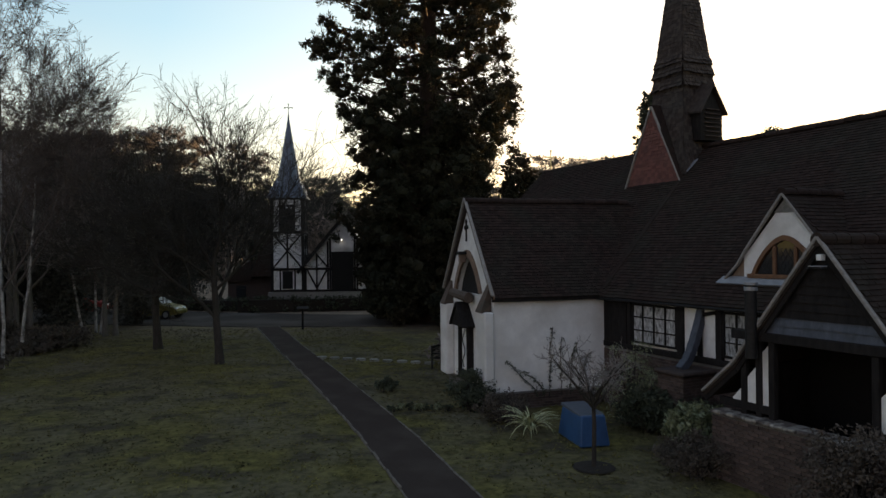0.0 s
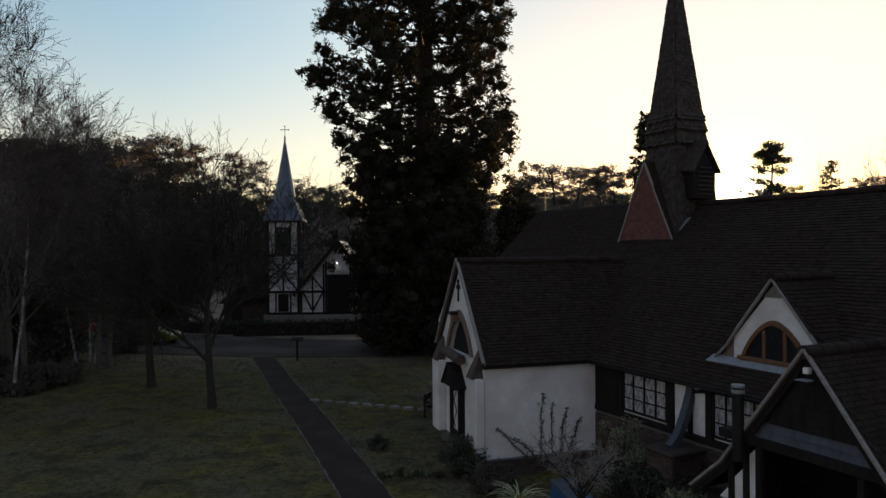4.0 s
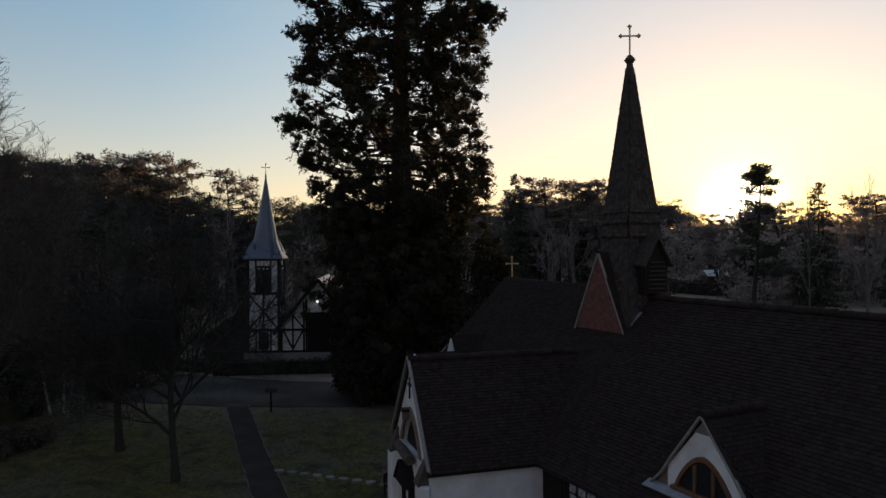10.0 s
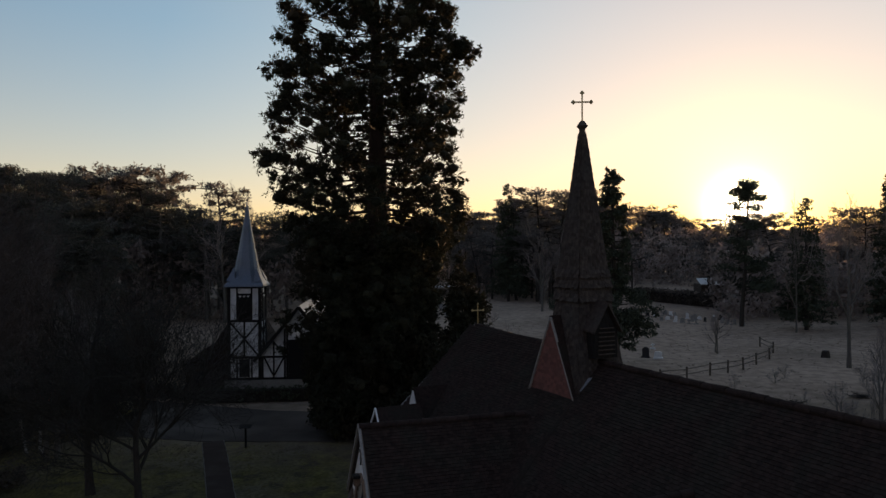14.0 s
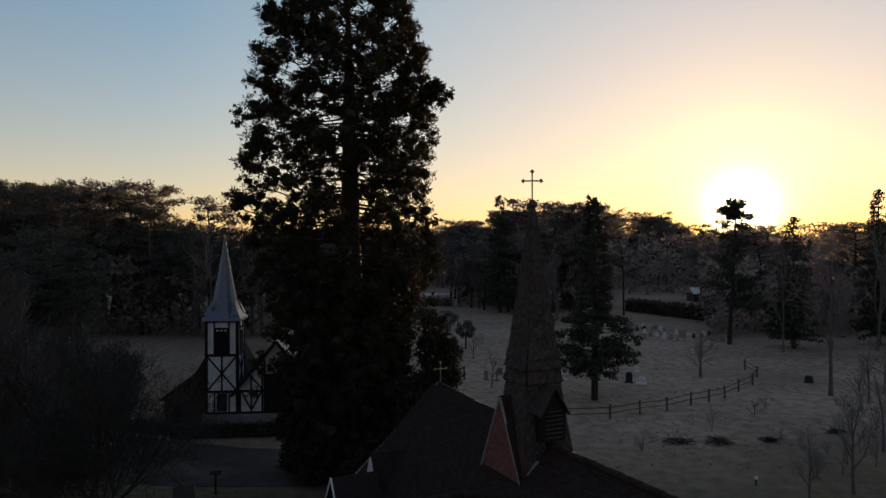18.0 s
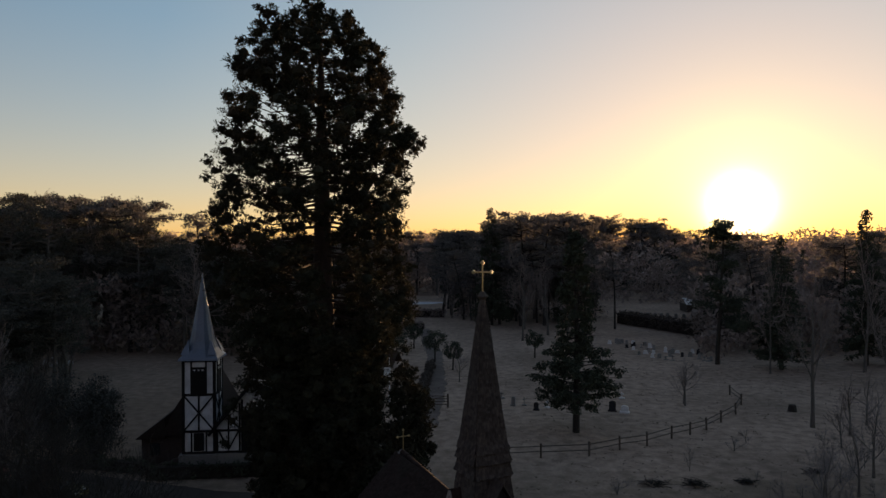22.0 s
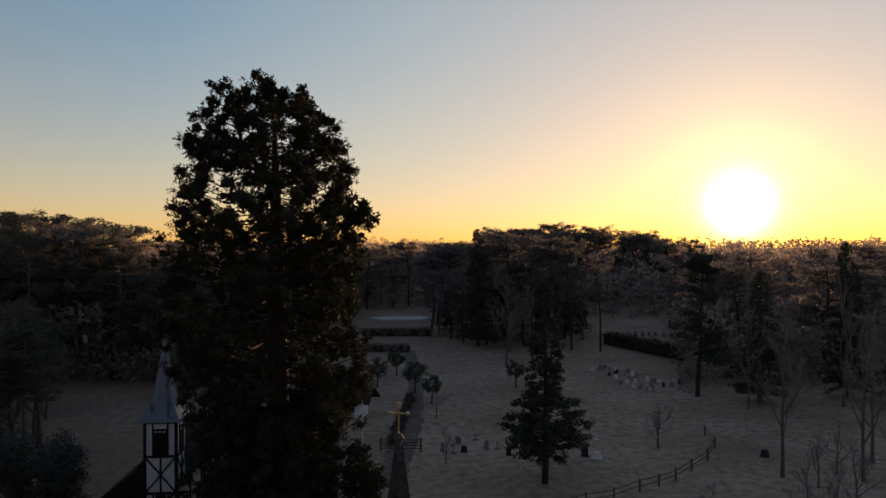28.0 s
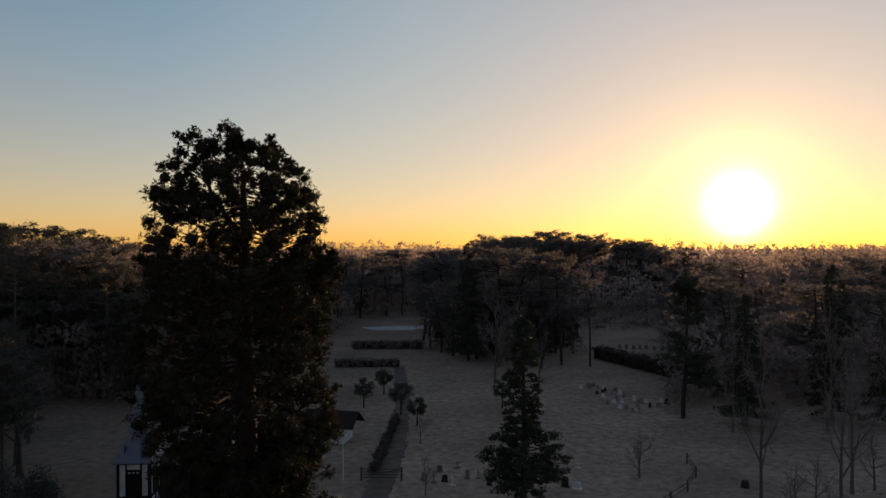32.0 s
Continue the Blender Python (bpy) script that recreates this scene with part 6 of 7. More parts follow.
# ---- churchyard, hedges, fence ----
def hedge(name, p, q, w, h, label, leaf, seed, per=70, size=0.1):
    r = np.random.default_rng(seed)
    p, q = np.array(p, float), np.array(q, float)
    L = np.linalg.norm(q - p)
    n = int(L / 0.45)
    C, R = [], []
    side = np.array([-(q - p)[1], (q - p)[0]]) / L
    for k in range(n):
        for j in range(3):
            c = p + (q - p) * (k + r.uniform()) / n + side * r.uniform(-w / 2, w / 2)
            C.append((c[0], c[1], h * (0.2 + 0.3 * j) + r.normal(0, 0.05)))
            R.append(0.4 * max(0.7, min(w, h)))
    V, F = leaf_quads(r, C, R, per, size, 0.9)
    t = thing(name, None, label, "hedge")
    tagged(raw("foliage", V, F, leaf, t), kind="stuff")
    bm = bmesh.new()
    a = Vector((p[0], p[1], h * 0.42))
    b = Vector((q[0], q[1], h * 0.42))
    d = (b - a).normalized()
    s = Vector((-d.y, d.x, 0))
    prism(bm, [a - s * w * 0.35 - Vector((0, 0, h * 0.42)), a + s * w * 0.35 - Vector((0, 0, h * 0.42)), a + s * w * 0.3 + Vector((0, 0, h * 0.4)), a - s * w * 0.3 + Vector((0, 0, h * 0.4))], b - a)
    tagged(part("core", bm, M_SOIL, t), kind="stuff")
    return t


hedge("hedge", (-15.5, 53.2), (-5.0, 54.4), 1.0, 1.15, "low clipped dark hedge before the tower chapel", M_YEW, 1)
hedge("hedge", (-24.0, 56.5), (-16.0, 54.5), 1.0, 1.0, "dark hedge beside the drive", M_YEW, 2)
hedge("hedge", (-4.5, 50.5), (3.0, 50.0), 1.4, 1.3, "straggling evergreen hedge by the drive", M_YEW, 3)
hedge("hedge", (48, 162), (63, 128), 2.6, 2.8, "brown beech hedge in the churchyard", M_HEDGE, 4, 60, 0.2)
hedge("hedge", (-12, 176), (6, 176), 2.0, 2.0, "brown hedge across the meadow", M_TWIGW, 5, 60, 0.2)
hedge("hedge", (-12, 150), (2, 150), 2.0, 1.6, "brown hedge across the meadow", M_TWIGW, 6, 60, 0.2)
hedge("hedge", (4.6, 80.0), (5.3, 104), 1.0, 1.0, "low trimmed hedge along the churchyard walk", M_HEDGE, 8)

FENCE = [(13.0, 58.4), (16.4, 59.0), (20.7, 59.6), (23.8, 61.4), (26.6, 62.6), (29.6, 65.0), (31.8, 66.3), (34.0, 68.0), (36.6, 71.0), (39.5, 74.4), (42.0, 79.0), (42.7, 84.0)]
fence = thing("post_and_rail_fence", None, "weathered timber post and rail fence curving round the churchyard", "fence")
post = None
for x, y in FENCE:
    m = pose(x, y, 0, rng.uniform(-2, 2), rng.uniform(-2, 2), rng.uniform(0, 90))
    if post is None:
        bm = bmesh.new()
        box(bm, -0.075, 0.075, -0.075, 0.075, -0.2, 1.22, 0.015)
        post = part("post", bm, M_FENCE, fence)
        post.matrix_basis = m
    else:
        share(post, m, fence)
for (x0, y0), (x1, y1) in zip(FENCE, FENCE[1:]):
    for z in (0.5, 1.0):
        beam("rail", (x0, y0, z + rng.uniform(-0.04, 0.04)), (x1, y1, z + rng.uniform(-0.04, 0.04)), 0.11, 0.06, M_FENCE, fence)

# earth bank and worn track inside the fence
ribbon("pavement", [(1.0, 60), (5.6, 70), (6.3, 90), (5.5, 115), (2, 150)], [3.2, 3.0, 2.8, 2.6, 2.4], 0.02, M_WALK, "dull brown gravel walk through the churchyard", "path", 0.15)


def headstone(name, x, y, rz, w, h, d, kind, material, label):
    t = thing(name, pose(x, y, 0, rng.uniform(-3, 3), rng.uniform(-2, 2), rz), label, "headstone", "headstones")
    boxed("base", (-w * 0.65, w * 0.65, -d * 1.2, d * 1.2, -0.1, 0.12), material, t)
    bm = bmesh.new()
    if kind == "cross":
        box(bm, -w * 0.13, w * 0.13, -d / 2, d / 2, 0.12, h, 0.015)
        box(bm, -w * 0.45, w * 0.45, -d / 2, d / 2, h * 0.66, h * 0.66 + w * 0.24, 0.015)
    else:
        pts = [(-w / 2, -d / 2, 0.12), (w / 2, -d / 2, 0.12), (w / 2, -d / 2, h * 0.78)]
        for k in range(1, 8):
            a = math.pi * k / 8
            pts.append((w / 2 * math.cos(a), -d / 2, h * 0.78 + h * 0.22 * math.sin(a)))
        pts.append((-w / 2, -d / 2, h * 0.78))
        prism(bm, pts, (0, d, 0))
    part("stone" if kind != "cross" else "cross", bm, material, t)
    return t


MS = (M_GRAVE, M_DGRAVE, M_WGRAVE)
headstone("headstone", 26.4, 75.6, -20, 0.75, 1.15, 0.12, "slab", M_DGRAVE, "upright dark polished granite headstone on frosted grass")
headstone("headstone", 27.6, 75.0, -20, 0.8, 0.75, 0.3, "slab", M_WGRAVE, "low pale stone headstone on frosted grass")
for k, (x, y) in enumerate(((10.6, 77.5), (11.8, 76.8), (13.0, 77.2), (13.9, 75.8), (15.6, 78.2), (16.9, 78.3), (18.0, 76.0), (19.4, 77.2), (12.4, 80.5), (14.5, 82), (23.0, 80.0), (29.0, 82))):
    headstone("headstone", x, y, rw.uniform(-30, 10), rw.uniform(0.4, 0.65), rw.uniform(0.7, 1.15), 0.12, "cross" if k % 2 else "slab", MS[(0, 0, 1, 2)[k % 4]], ("weathered grey stone cross on frosted grass", "grey stone headstone on frosted grass")[(k + 1) % 2])
for k in range(40):
    s = rw.uniform(0, 1)
    x, y = 39 + 10 * s + rw.normal(0, 2.5), 126 - 18 * s + rw.normal(0, 3.5)
    headstone("headstone", x, y, rw.uniform(-30, 10), rw.uniform(0.4, 0.65), rw.uniform(0.5, 0.95), 0.12, "cross" if rw.uniform() < 0.2 else "slab", MS[(0, 1, 0, 2)[rw.integers(4)]], "small headstone among many in the far churchyard")
for k in range(14):
    headstone("headstone", 57 + k * 1.6, 178 - k * 0.9 + rw.normal(0, 0.5), 0, 0.8, 1.0, 0.2, "slab", M_GRAVE, "small headstone in a far row")

# small clipped trees and the broad dark conifer of the churchyard
def churchyard_conifer():
    """Broad dark skirts below, a thin ragged top above."""
    r = np.random.default_rng(61)
    H = 20.0
    t = thing("churchyard_conifer", pose(20.9, 67.2, 0), "tall dark evergreen with bushy skirts and ragged thin top", "tree")
    segs = [(np.array([0, 0, -0.2]), np.array([0.1, 0, 9.0]), 0.36, 0.26, 9), (np.array([0.1, 0, 9.0]), np.array([-0.1, 0, H]), 0.26, 0.04, 7)]
    C, R = [], []
    z = 2.6
    while z < H:
        L0 = float(np.interp(z, [2.6, 4, 7, 9, 12, 16, 20], [3.0, 4.5, 4.1, 2.5, 2.0, 1.6, 0.3]))
        for k in range(7 if z < 9 else 6):
            a, L = r.uniform(0, 2 * math.pi), L0 * r.uniform(0.6, 1.12)
            b = np.array([0, 0, z])
            e = b + np.array([math.cos(a) * L, math.sin(a) * L, r.uniform(-0.2, 0.4)])
            segs.append((b, e, 0.06, 0.015, 4))
            for i in range(max(2, int(L * 1.6))):
                C.append(b + (e - b) * r.uniform(0.35, 1.05) + r.normal(0, 0.15, 3))
                R.append(r.uniform(0.3, 0.6) * (1.15 if z < 9 else 0.9))
        z += 0.55 if z < 9 else 0.6
    V, F = tubes(segs)
    raw("trunk", V, F, M_BARK, t)
    V, F = leaf_quads(r, C, R, 34, 0.16, 0.7, 0.2)
    raw("crown", V, F, M_YEW, t)


churchyard_conifer()


def round_tree(x, y, h, r0, seed, label="small round-headed clipped tree"):
    r = np.random.default_rng(seed)
    t = thing("clipped_tree", pose(x, y, 0), label, "tree", "clipped trees")
    V, F = tubes([(np.array([0, 0, -0.1]), np.array([0.05, 0, h * 0.5]), 0.14, 0.1, 7)] + [(np.array([0.05, 0, h * 0.4]), np.array([r.normal(0, r0 * 0.6), r.normal(0, r0 * 0.6), h * 0.8]), 0.06, 0.02, 4) for k in range(7)])
    raw("trunk", V, F, M_BARK, t)
    C = [np.array([d[0] * r0 * s, d[1] * r0 * s, h * 0.68 + d[2] * r0 * 0.9 * s]) for d, s in ((unit(r.normal(0, 1, 3)), r.uniform(0.3, 1) ** 0.5) for k in range(60))]
    V, F = leaf_quads(r, C, [r0 * 0.3] * 60, 36, 0.12, 0.8)
    raw("crown", V, F, M_YEW, t)
    return t


for k, (x, y, h, r0) in enumerate(((5.7, 107.5, 5.2, 1.9), (-0.8, 112, 4.8, 1.7), (8.6, 101, 4.2, 1.4), (1.5, 122, 4.5, 1.6), (22, 112, 4.5, 1.6))):
    round_tree(x, y, h, r0, 600 + k)
for k, (x, y, h) in enumerate(((35.4, 78.5, 5.5), (11.0, 73, 4.5), (47, 66, 6), (51, 70, 6.5), (44, 62, 5), (57, 64, 7), (60, 75, 8), (9.5, 92, 5))):
    o = put(broads[k % 3], x, y, 0, 55 * k, h / 21, h / 21)
for k, (x, y, h) in enumerate(((64.0, 118.0, 15.0), (57.0, 101.0, 21.4), (62, 134, 20), (86, 128, 22), (92, 138, 21), (74, 140, 18), (28, 140, 20), (33, 148, 22), (22, 132, 17), (38, 152, 21), (30, 128, 14), (44, 150, 19))):
    put(firs[k % 3] if k < 6 else (pines[k % 5] if k % 2 else broads[k % 3]), x, y, 0, 50 * k, h / 22 * (1.1 if k < 2 else 0.8), h / 24)
for k, (x, y, h) in enumerate(((54.0, 97.9, 22.0), (68.0, 99.0, 20.0), (75.5, 97.0, 21.0))):
    put(broads[k % 3], x, y, 0, 40 * k, h / 21 * (0.35 if k == 0 else 0.7), h / 21)
for k, (x, y, h, w) in enumerate(((24, 156, 27, 1.5), (29.5, 157, 26, 1.5), (35, 160, 24, 1.3), (19.5, 160, 24, 1.1))):
    put(pines[k], x, y, 0, 80 * k, w * h / 27, h / (26 + k))
for k, (x, y, h) in enumerate(((45, 69, 18), (52.5, 68, 16), (57, 74, 17))):
    put(near_broads[k % 2], x, y, 0, 65 * k, h / 17, h / 13)

# dark evergreens at the foot of the sequoia
for k, (x, y, rx, rz) in enumerate(((4.6, 42.5, 2.5, 7.3), (5.9, 43.5, 1.7, 11.4), (-2.0, 43.6, 2.0, 3.6), (2.2, 40.8, 2.0, 3.2), (-3.6, 46.8, 1.5, 7.0))):
    blob_bush("evergreen_shrub", pose(x, y, 0), rx, rx, rz, "tall dense dark evergreen at the sequoia's foot", M_SEQ, 700 + k, 170, 70, 0.15, "shrub", "evergreens below the sequoia")

# dark evergreens among the birches at the wood's edge
for k, (x, y, rx, rz) in enumerate(((-24.5, 44, 2.4, 7.5), (-29, 41, 2.6, 8.5), (-33, 46, 2.8, 9), (-27, 36.5, 2.2, 6.5), (-38, 41, 3, 9), (-23.5, 32, 1.9, 4.5), (-19.5, 44.5, 1.7, 4.8), (-22, 40.5, 2.2, 7.0), (-25.5, 39.5, 2.4, 8.5), (-31, 36, 2.6, 8.0), (-26, 47.5, 2.2, 6.5), (-35, 50, 2.8, 8.5), (-22, 57.5, 2.3, 7.2), (-26, 58.5, 2.4, 8), (-30, 60, 2.6, 8.4), (-34.5, 61, 2.6, 8.8), (-39, 60, 2.8, 9), (-24, 61.5, 2.0, 6.5), (-44, 63, 3, 9.5))):
    blob_bush("holly_tree", pose(x, y, 0), rx, rx, rz, "dense dark holly at the wood's edge", M_HOLLY, 760 + k, 150, 60, 0.1, "tree", "hollies at the wood's edge")

# flagpole, gate and white lodge beyond the sequoia
pole = thing("flagpole", pose(1.4, 77.6, 0), "thin white flagpole standing in the churchyard", "flagpole")
bm = bmesh.new()
cyl(bm, (0, 0, -0.1), (0, 0, 5.6), 0.06, 0.04, 10)
part("pole", bm, M_WHITE, pole)
bm = bmesh.new()
bmesh.ops.create_uvsphere(bm, u_segments=10, v_segments=6, radius=0.08, matrix=Matrix.Translation((0, 0, 5.65)))
part("finial", bm, M_WHITE, pole)
gate = thing("field_gate", None, "dark timber field gate between posts", "gate")
for x in (3.5, 8.1):
    boxed("gate_post", (x - 0.1, x + 0.1, 77.4, 77.6, -0.2, 1.5), M_FENCE, gate)
for z in (0.3, 0.62, 0.94, 1.26):
    beam("gate_bar", (3.6, 77.5, z), (8.0, 77.5, z), 0.09, 0.05, M_FENCE, gate, (0, 1, 0))
beam("gate_brace", (3.7, 77.46, 0.3), (7.9, 77.46, 1.26), 0.08, 0.04, M_FENCE, gate, (0, 1, 0))
lodge = thing("lodge", pose(-3.0, 93.6, 0, 0, 0, -12), "low white lodge with dark roof beyond the sequoia", "house")
boxed("wall", (-2.6, 2.6, -1.8, 1.8, 0, 2.4), M_PANEL, lodge)
for s in (-1, 1):
    slab("roof", [(-3.6, 0, 4.0), (4.2, 0, 4.0), (4.2, s * 2.4, 2.2), (-3.6, s * 2.4, 2.2)], (0, 0, 0.12), M_TILE_P, lodge)
boxed("window", (1.2, 1.9, -1.86, -1.75, 0.9, 1.9), M_GLASS, lodge)
far_hall = thing("far_shed", pose(75, 190, 0), "small pale shed far beyond the churchyard", "building")
boxed("wall", (-2.8, 2.8, -3, 3, 0, 2.2), M_FENCE, far_hall)
slab("roof", [(-3.1, -3.6, 2.1), (3.1, -3.6, 2.1), (3.1, 0, 3.6), (-3.1, 0, 3.6)], (0, 0, 0.15), M_WHITE, far_hall)

# pale sheet added in place of the bright field glimpsed under the trees
pond = tagged(raw("water", [(-5 + (10 + 1.5 * math.sin(3 * a)) * math.cos(a), 219 + (6 + 1.2 * math.sin(2 * a + 1)) * math.sin(a), -0.012) for a in np.linspace(0, 2 * math.pi, 41)[:-1]], [tuple(range(40))], mat("pale_field_patch", (0.34, 0.36, 0.4), (0.5, 0.52, 0.56), 0.6, 0.4, 0.1, (0.2, 0.21, 0.24), 0.2)), "flat pale patch standing in for the bright field beyond the meadow", "pond", kind="structure")

# ---- lawn things ----
sign = thing("sign_post", pose(-7.6, 41.0, 0, 0, 0, 4), "small dark wooden lectern sign on a post", "sign")
boxed("post", (-0.06, 0.06, -0.06, 0.06, -0.2, 1.28), M_OAK, sign)
boxed("board", (-0.36, 0.36, -0.2, 0.2, 1.28, 1.32), M_OAK, sign, m=Matrix.Translation((0, 0, 1.3)) @ Matrix.Rotation(radians(20), 4, "X") @ Matrix.Translation((0, 0, -1.3)))
stones = None
for k in range(9):
    x = -4.2 + k * 0.6 * 1.02
    y = 29.9 - k * 0.21
    t = thing("stepping_stone", pose(x, y, 0.03, 0, 0, rng.uniform(-15, 15)), "pale flat stepping stone set in the lawn", "stepping stone", "stepping stones")
    bm = bmesh.new()
    prism(bm, [(0.22 * math.cos(a) * rng.uniform(0.9, 1.1), 0.17 * math.sin(a) * rng.uniform(0.9, 1.1), -0.08) for a in np.linspace(0, 2 * math.pi, 9)[:-1]], (0, 0, 0.1))
    part("stone", bm, M_GRAVE, t)


def car(place, body, label, group=""):
    """A small hatchback, nose towards +x."""
    t = thing("car", place, label, "car", group)
    prof = [(-1.95, 0.45), (-1.98, 0.85), (-1.82, 1.0), (-1.6, 1.42), (-1.2, 1.5), (0.1, 1.5), (0.85, 1.02), (1.75, 0.86), (1.98, 0.66), (1.98, 0.35), (1.6, 0.25), (-1.7, 0.25)]
    bm = bmesh.new()
    vs = prism(bm, [(x, -0.84, z) for x, z in prof], (0, 1.68, 0))
    for w in bm.verts:
        if w.co.z > 1.05:
            w.co.y *= 0.8
    bmesh.ops.bevel(bm, geom=bm.edges[:], offset=0.06, segments=2, affect="EDGES")
    part("body", bm, body, t, smooth=False)
    for s in (-1, 1):
        bm = bmesh.new()
        prism(bm, [(-1.5, s * 0.79, 1.02), (0.62, s * 0.79, 1.02), (0.1, s * 0.7, 1.4), (-1.3, s * 0.7, 1.4)], (0, s * 0.02, 0))
        part("side_window", bm, M_CARGLASS, t)
        for x in (-1.25, 1.25):
            wheel = thing("wheel", None)
            wheel.parent = t
            bm = bmesh.new()
            cyl(bm, (x, s * 0.66, 0.31), (x, s * 0.87, 0.31), 0.31, n=20)
            part("tyre", bm, M_IRON, wheel)
            bm = bmesh.new()
            cyl(bm, (x, s * 0.86, 0.31), (x, s * 0.885, 0.31), 0.2, n=14)
            part("rim", bm, M_LEAD, wheel)
        boxed("headlight", (1.8, 1.95, s * 0.5 - 0.16, s * 0.5 + 0.16, 0.66, 0.8), M_WHITE, t, bevel=0.03)
    bm = bmesh.new()
    prism(bm, [(0.2, -0.6, 1.46), (0.2, 0.6, 1.46), (0.85, 0.7, 1.06), (0.85, -0.7, 1.06)], (0.02, 0, 0.02))
    part("windscreen", bm, M_CARGLASS, t)
    return t


M_YELLOW = mat("yellow_car_paint", (0.15, 0.125, 0.025), (0.18, 0.15, 0.03), 3, 0.3, 0.0, spec=0.6)
M_REDCAR = mat("red_car_paint", (0.3, 0.03, 0.025), (0.36, 0.04, 0.03), 3, 0.3, 0.0, spec=0.6)
M_SILVER = mat("silver_car_paint", (0.4, 0.41, 0.42), (0.46, 0.47, 0.48), 3, 0.3, 0.0, metal=0.4, spec=0.6)
car(pose(-20.0, 48.6, 0.03, 0, 0, -8), M_YELLOW, "small yellow hatchback parked on the drive", "parked cars")
car(pose(-27.5, 52.5, 0.03, 0, 0, 12), M_REDCAR, "red car parked under the trees", "parked cars")
for k, (x, y, a) in enumerate(((-52, 103, 15),)):
    car(pose(x, y, 0.0, 0, 0, a), M_SILVER, "silver car parked at the far wood's edge", "parked cars")
car(pose(-36, 56.5, 0.03, 0, 0, 20), M_SILVER, "silver car parked under the trees", "parked cars")

# ---- planting along the church wall ----
blob_bush("shrub", pose(2.3, 19.9, 0), 0.75, 0.7, 1.15, "dark rounded ivy-like shrub by the porch door", M_YEW, 801, 90, 78, 0.037)
blob_bush("shrub", pose(3.1, 18.6, 0), 0.85, 0.6, 0.75, "low dark heather-like shrub by the porch", M_HEDGE, 802, 90, 78, 0.031)
blob_bush("shrub", pose(7.3, 15.1, 0), 0.75, 0.7, 1.2, "leafy green variegated shrub by the brick wall", M_LAUREL, 803, 90, 78, 0.056)
blob_bush("shrub", pose(6.9, 13.9, 0), 0.9, 0.7, 0.8, "low dark shrub in the wall bed", M_HEDGE, 804, 90, 78, 0.031)
blob_bush("shrub", pose(6.9, 17.4, 0), 1.0, 0.7, 1.2, "tall grassy green shrub in the wall bed", M_YEW, 805, 90, 65, 0.05)
blob_bush("shrub", pose(6.5, 18.0, 0), 0.95, 0.7, 2.4, "tall pale-leaved straggling shrub against the church wall", M_LAUREL, 809, 90, 33, 0.031)
blob_bush("shrub", pose(7.8, 16.4, 0), 0.7, 0.7, 1.0, "dark evergreen shrub below the nave window", M_YEW, 810, 90, 52, 0.043)
blob_bush("shrub", pose(-0.5, 22.6, 0), 0.4, 0.4, 0.42, "small round tuft on the lawn", M_YEW, 806, 30, 40, 0.05)
blob_bush("shrub", pose(1.6, 27.6, 0), 0.9, 0.9, 1.5, "bare twiggy shrub beside the porch", M_TWIG, 807, 40, 30, 0.1)
blob_bush("shrub", pose(8.3, 10.7, 0), 1.0, 0.8, 1.85, "brown dry shrub before the brick wall", M_HEDGE, 808, 110, 60, 0.036)
blob_bush("shrub", pose(9.4, 10.9, 0), 0.9, 0.8, 1.7, "brown twiggy shrub before the shelter wall", M_HEDGE, 811, 110, 60, 0.036)
for k in range(7):
    x, y = 0.1 + 0.28 * k, 19.7 + 0.12 * (k % 3)
    blob_bush("bedding_plant", pose(x - 0.2, y, 0), 0.16, 0.16, 0.2, "small low plant in the bed beside the path", M_LAUREL if k % 2 else M_YEW, 900 + k, 14, 20, 0.035, "plant", "bedding plants")
bench = thing("garden_bench", pose(1.25, 27.2, 0, 0, 0, 70), "dark slatted wooden garden bench on the lawn", "bench")
for k in range(4):
    boxed("seat_slat", (-0.6, 0.6, -0.2 + k * 0.11, -0.11 + k * 0.11, 0.42, 0.45), M_OAK, bench, bevel=0.006)
for k in range(3):
    boxed("back_slat", (-0.6, 0.6, 0.24, 0.27, 0.55 + k * 0.12, 0.64 + k * 0.12), M_OAK, bench, bevel=0.006)
for x in (-0.56, 0.56):
    boxed("leg", (x - 0.03, x + 0.03, -0.2, -0.14, 0, 0.62), M_OAK, bench, bevel=0.006)
    boxed("leg", (x - 0.03, x + 0.03, 0.2, 0.26, 0, 0.92), M_OAK, bench, bevel=0.006)
    boxed("arm", (x - 0.035, x + 0.035, -0.22, 0.24, 0.6, 0.64), M_OAK, bench, bevel=0.006)
M_TERRA = mat("terracotta", (0.25, 0.11, 0.06), (0.36, 0.17, 0.1), 9, 0.85, 0.2)
finial = thing("terracotta_cone", pose(3.05, 20.2, 0), "small terracotta cone standing in the shrubs", "ornament")
bm = bmesh.new()
cyl(bm, (0, 0, 0), (0, 0, 0.6), 0.16, 0.14, 12)
cyl(bm, (0, 0, 0.6), (0, 0, 0.95), 0.17, 0.01, 12)
part("cone", bm, M_TERRA, finial)
for k in range(14):
    x, y = rw.uniform(-1.5, 5), rw.uniform(43.5, 51)
    blob_bush("shrub", pose(x - 2, y + 2, 0), rw.uniform(0.6, 1.1), rw.uniform(0.6, 1.0), rw.uniform(0.6, 1.2), "low dark evergreen along the drive", M_YEW, 820 + k, 40, 40, 0.1, "shrub", "shrubs along the drive")
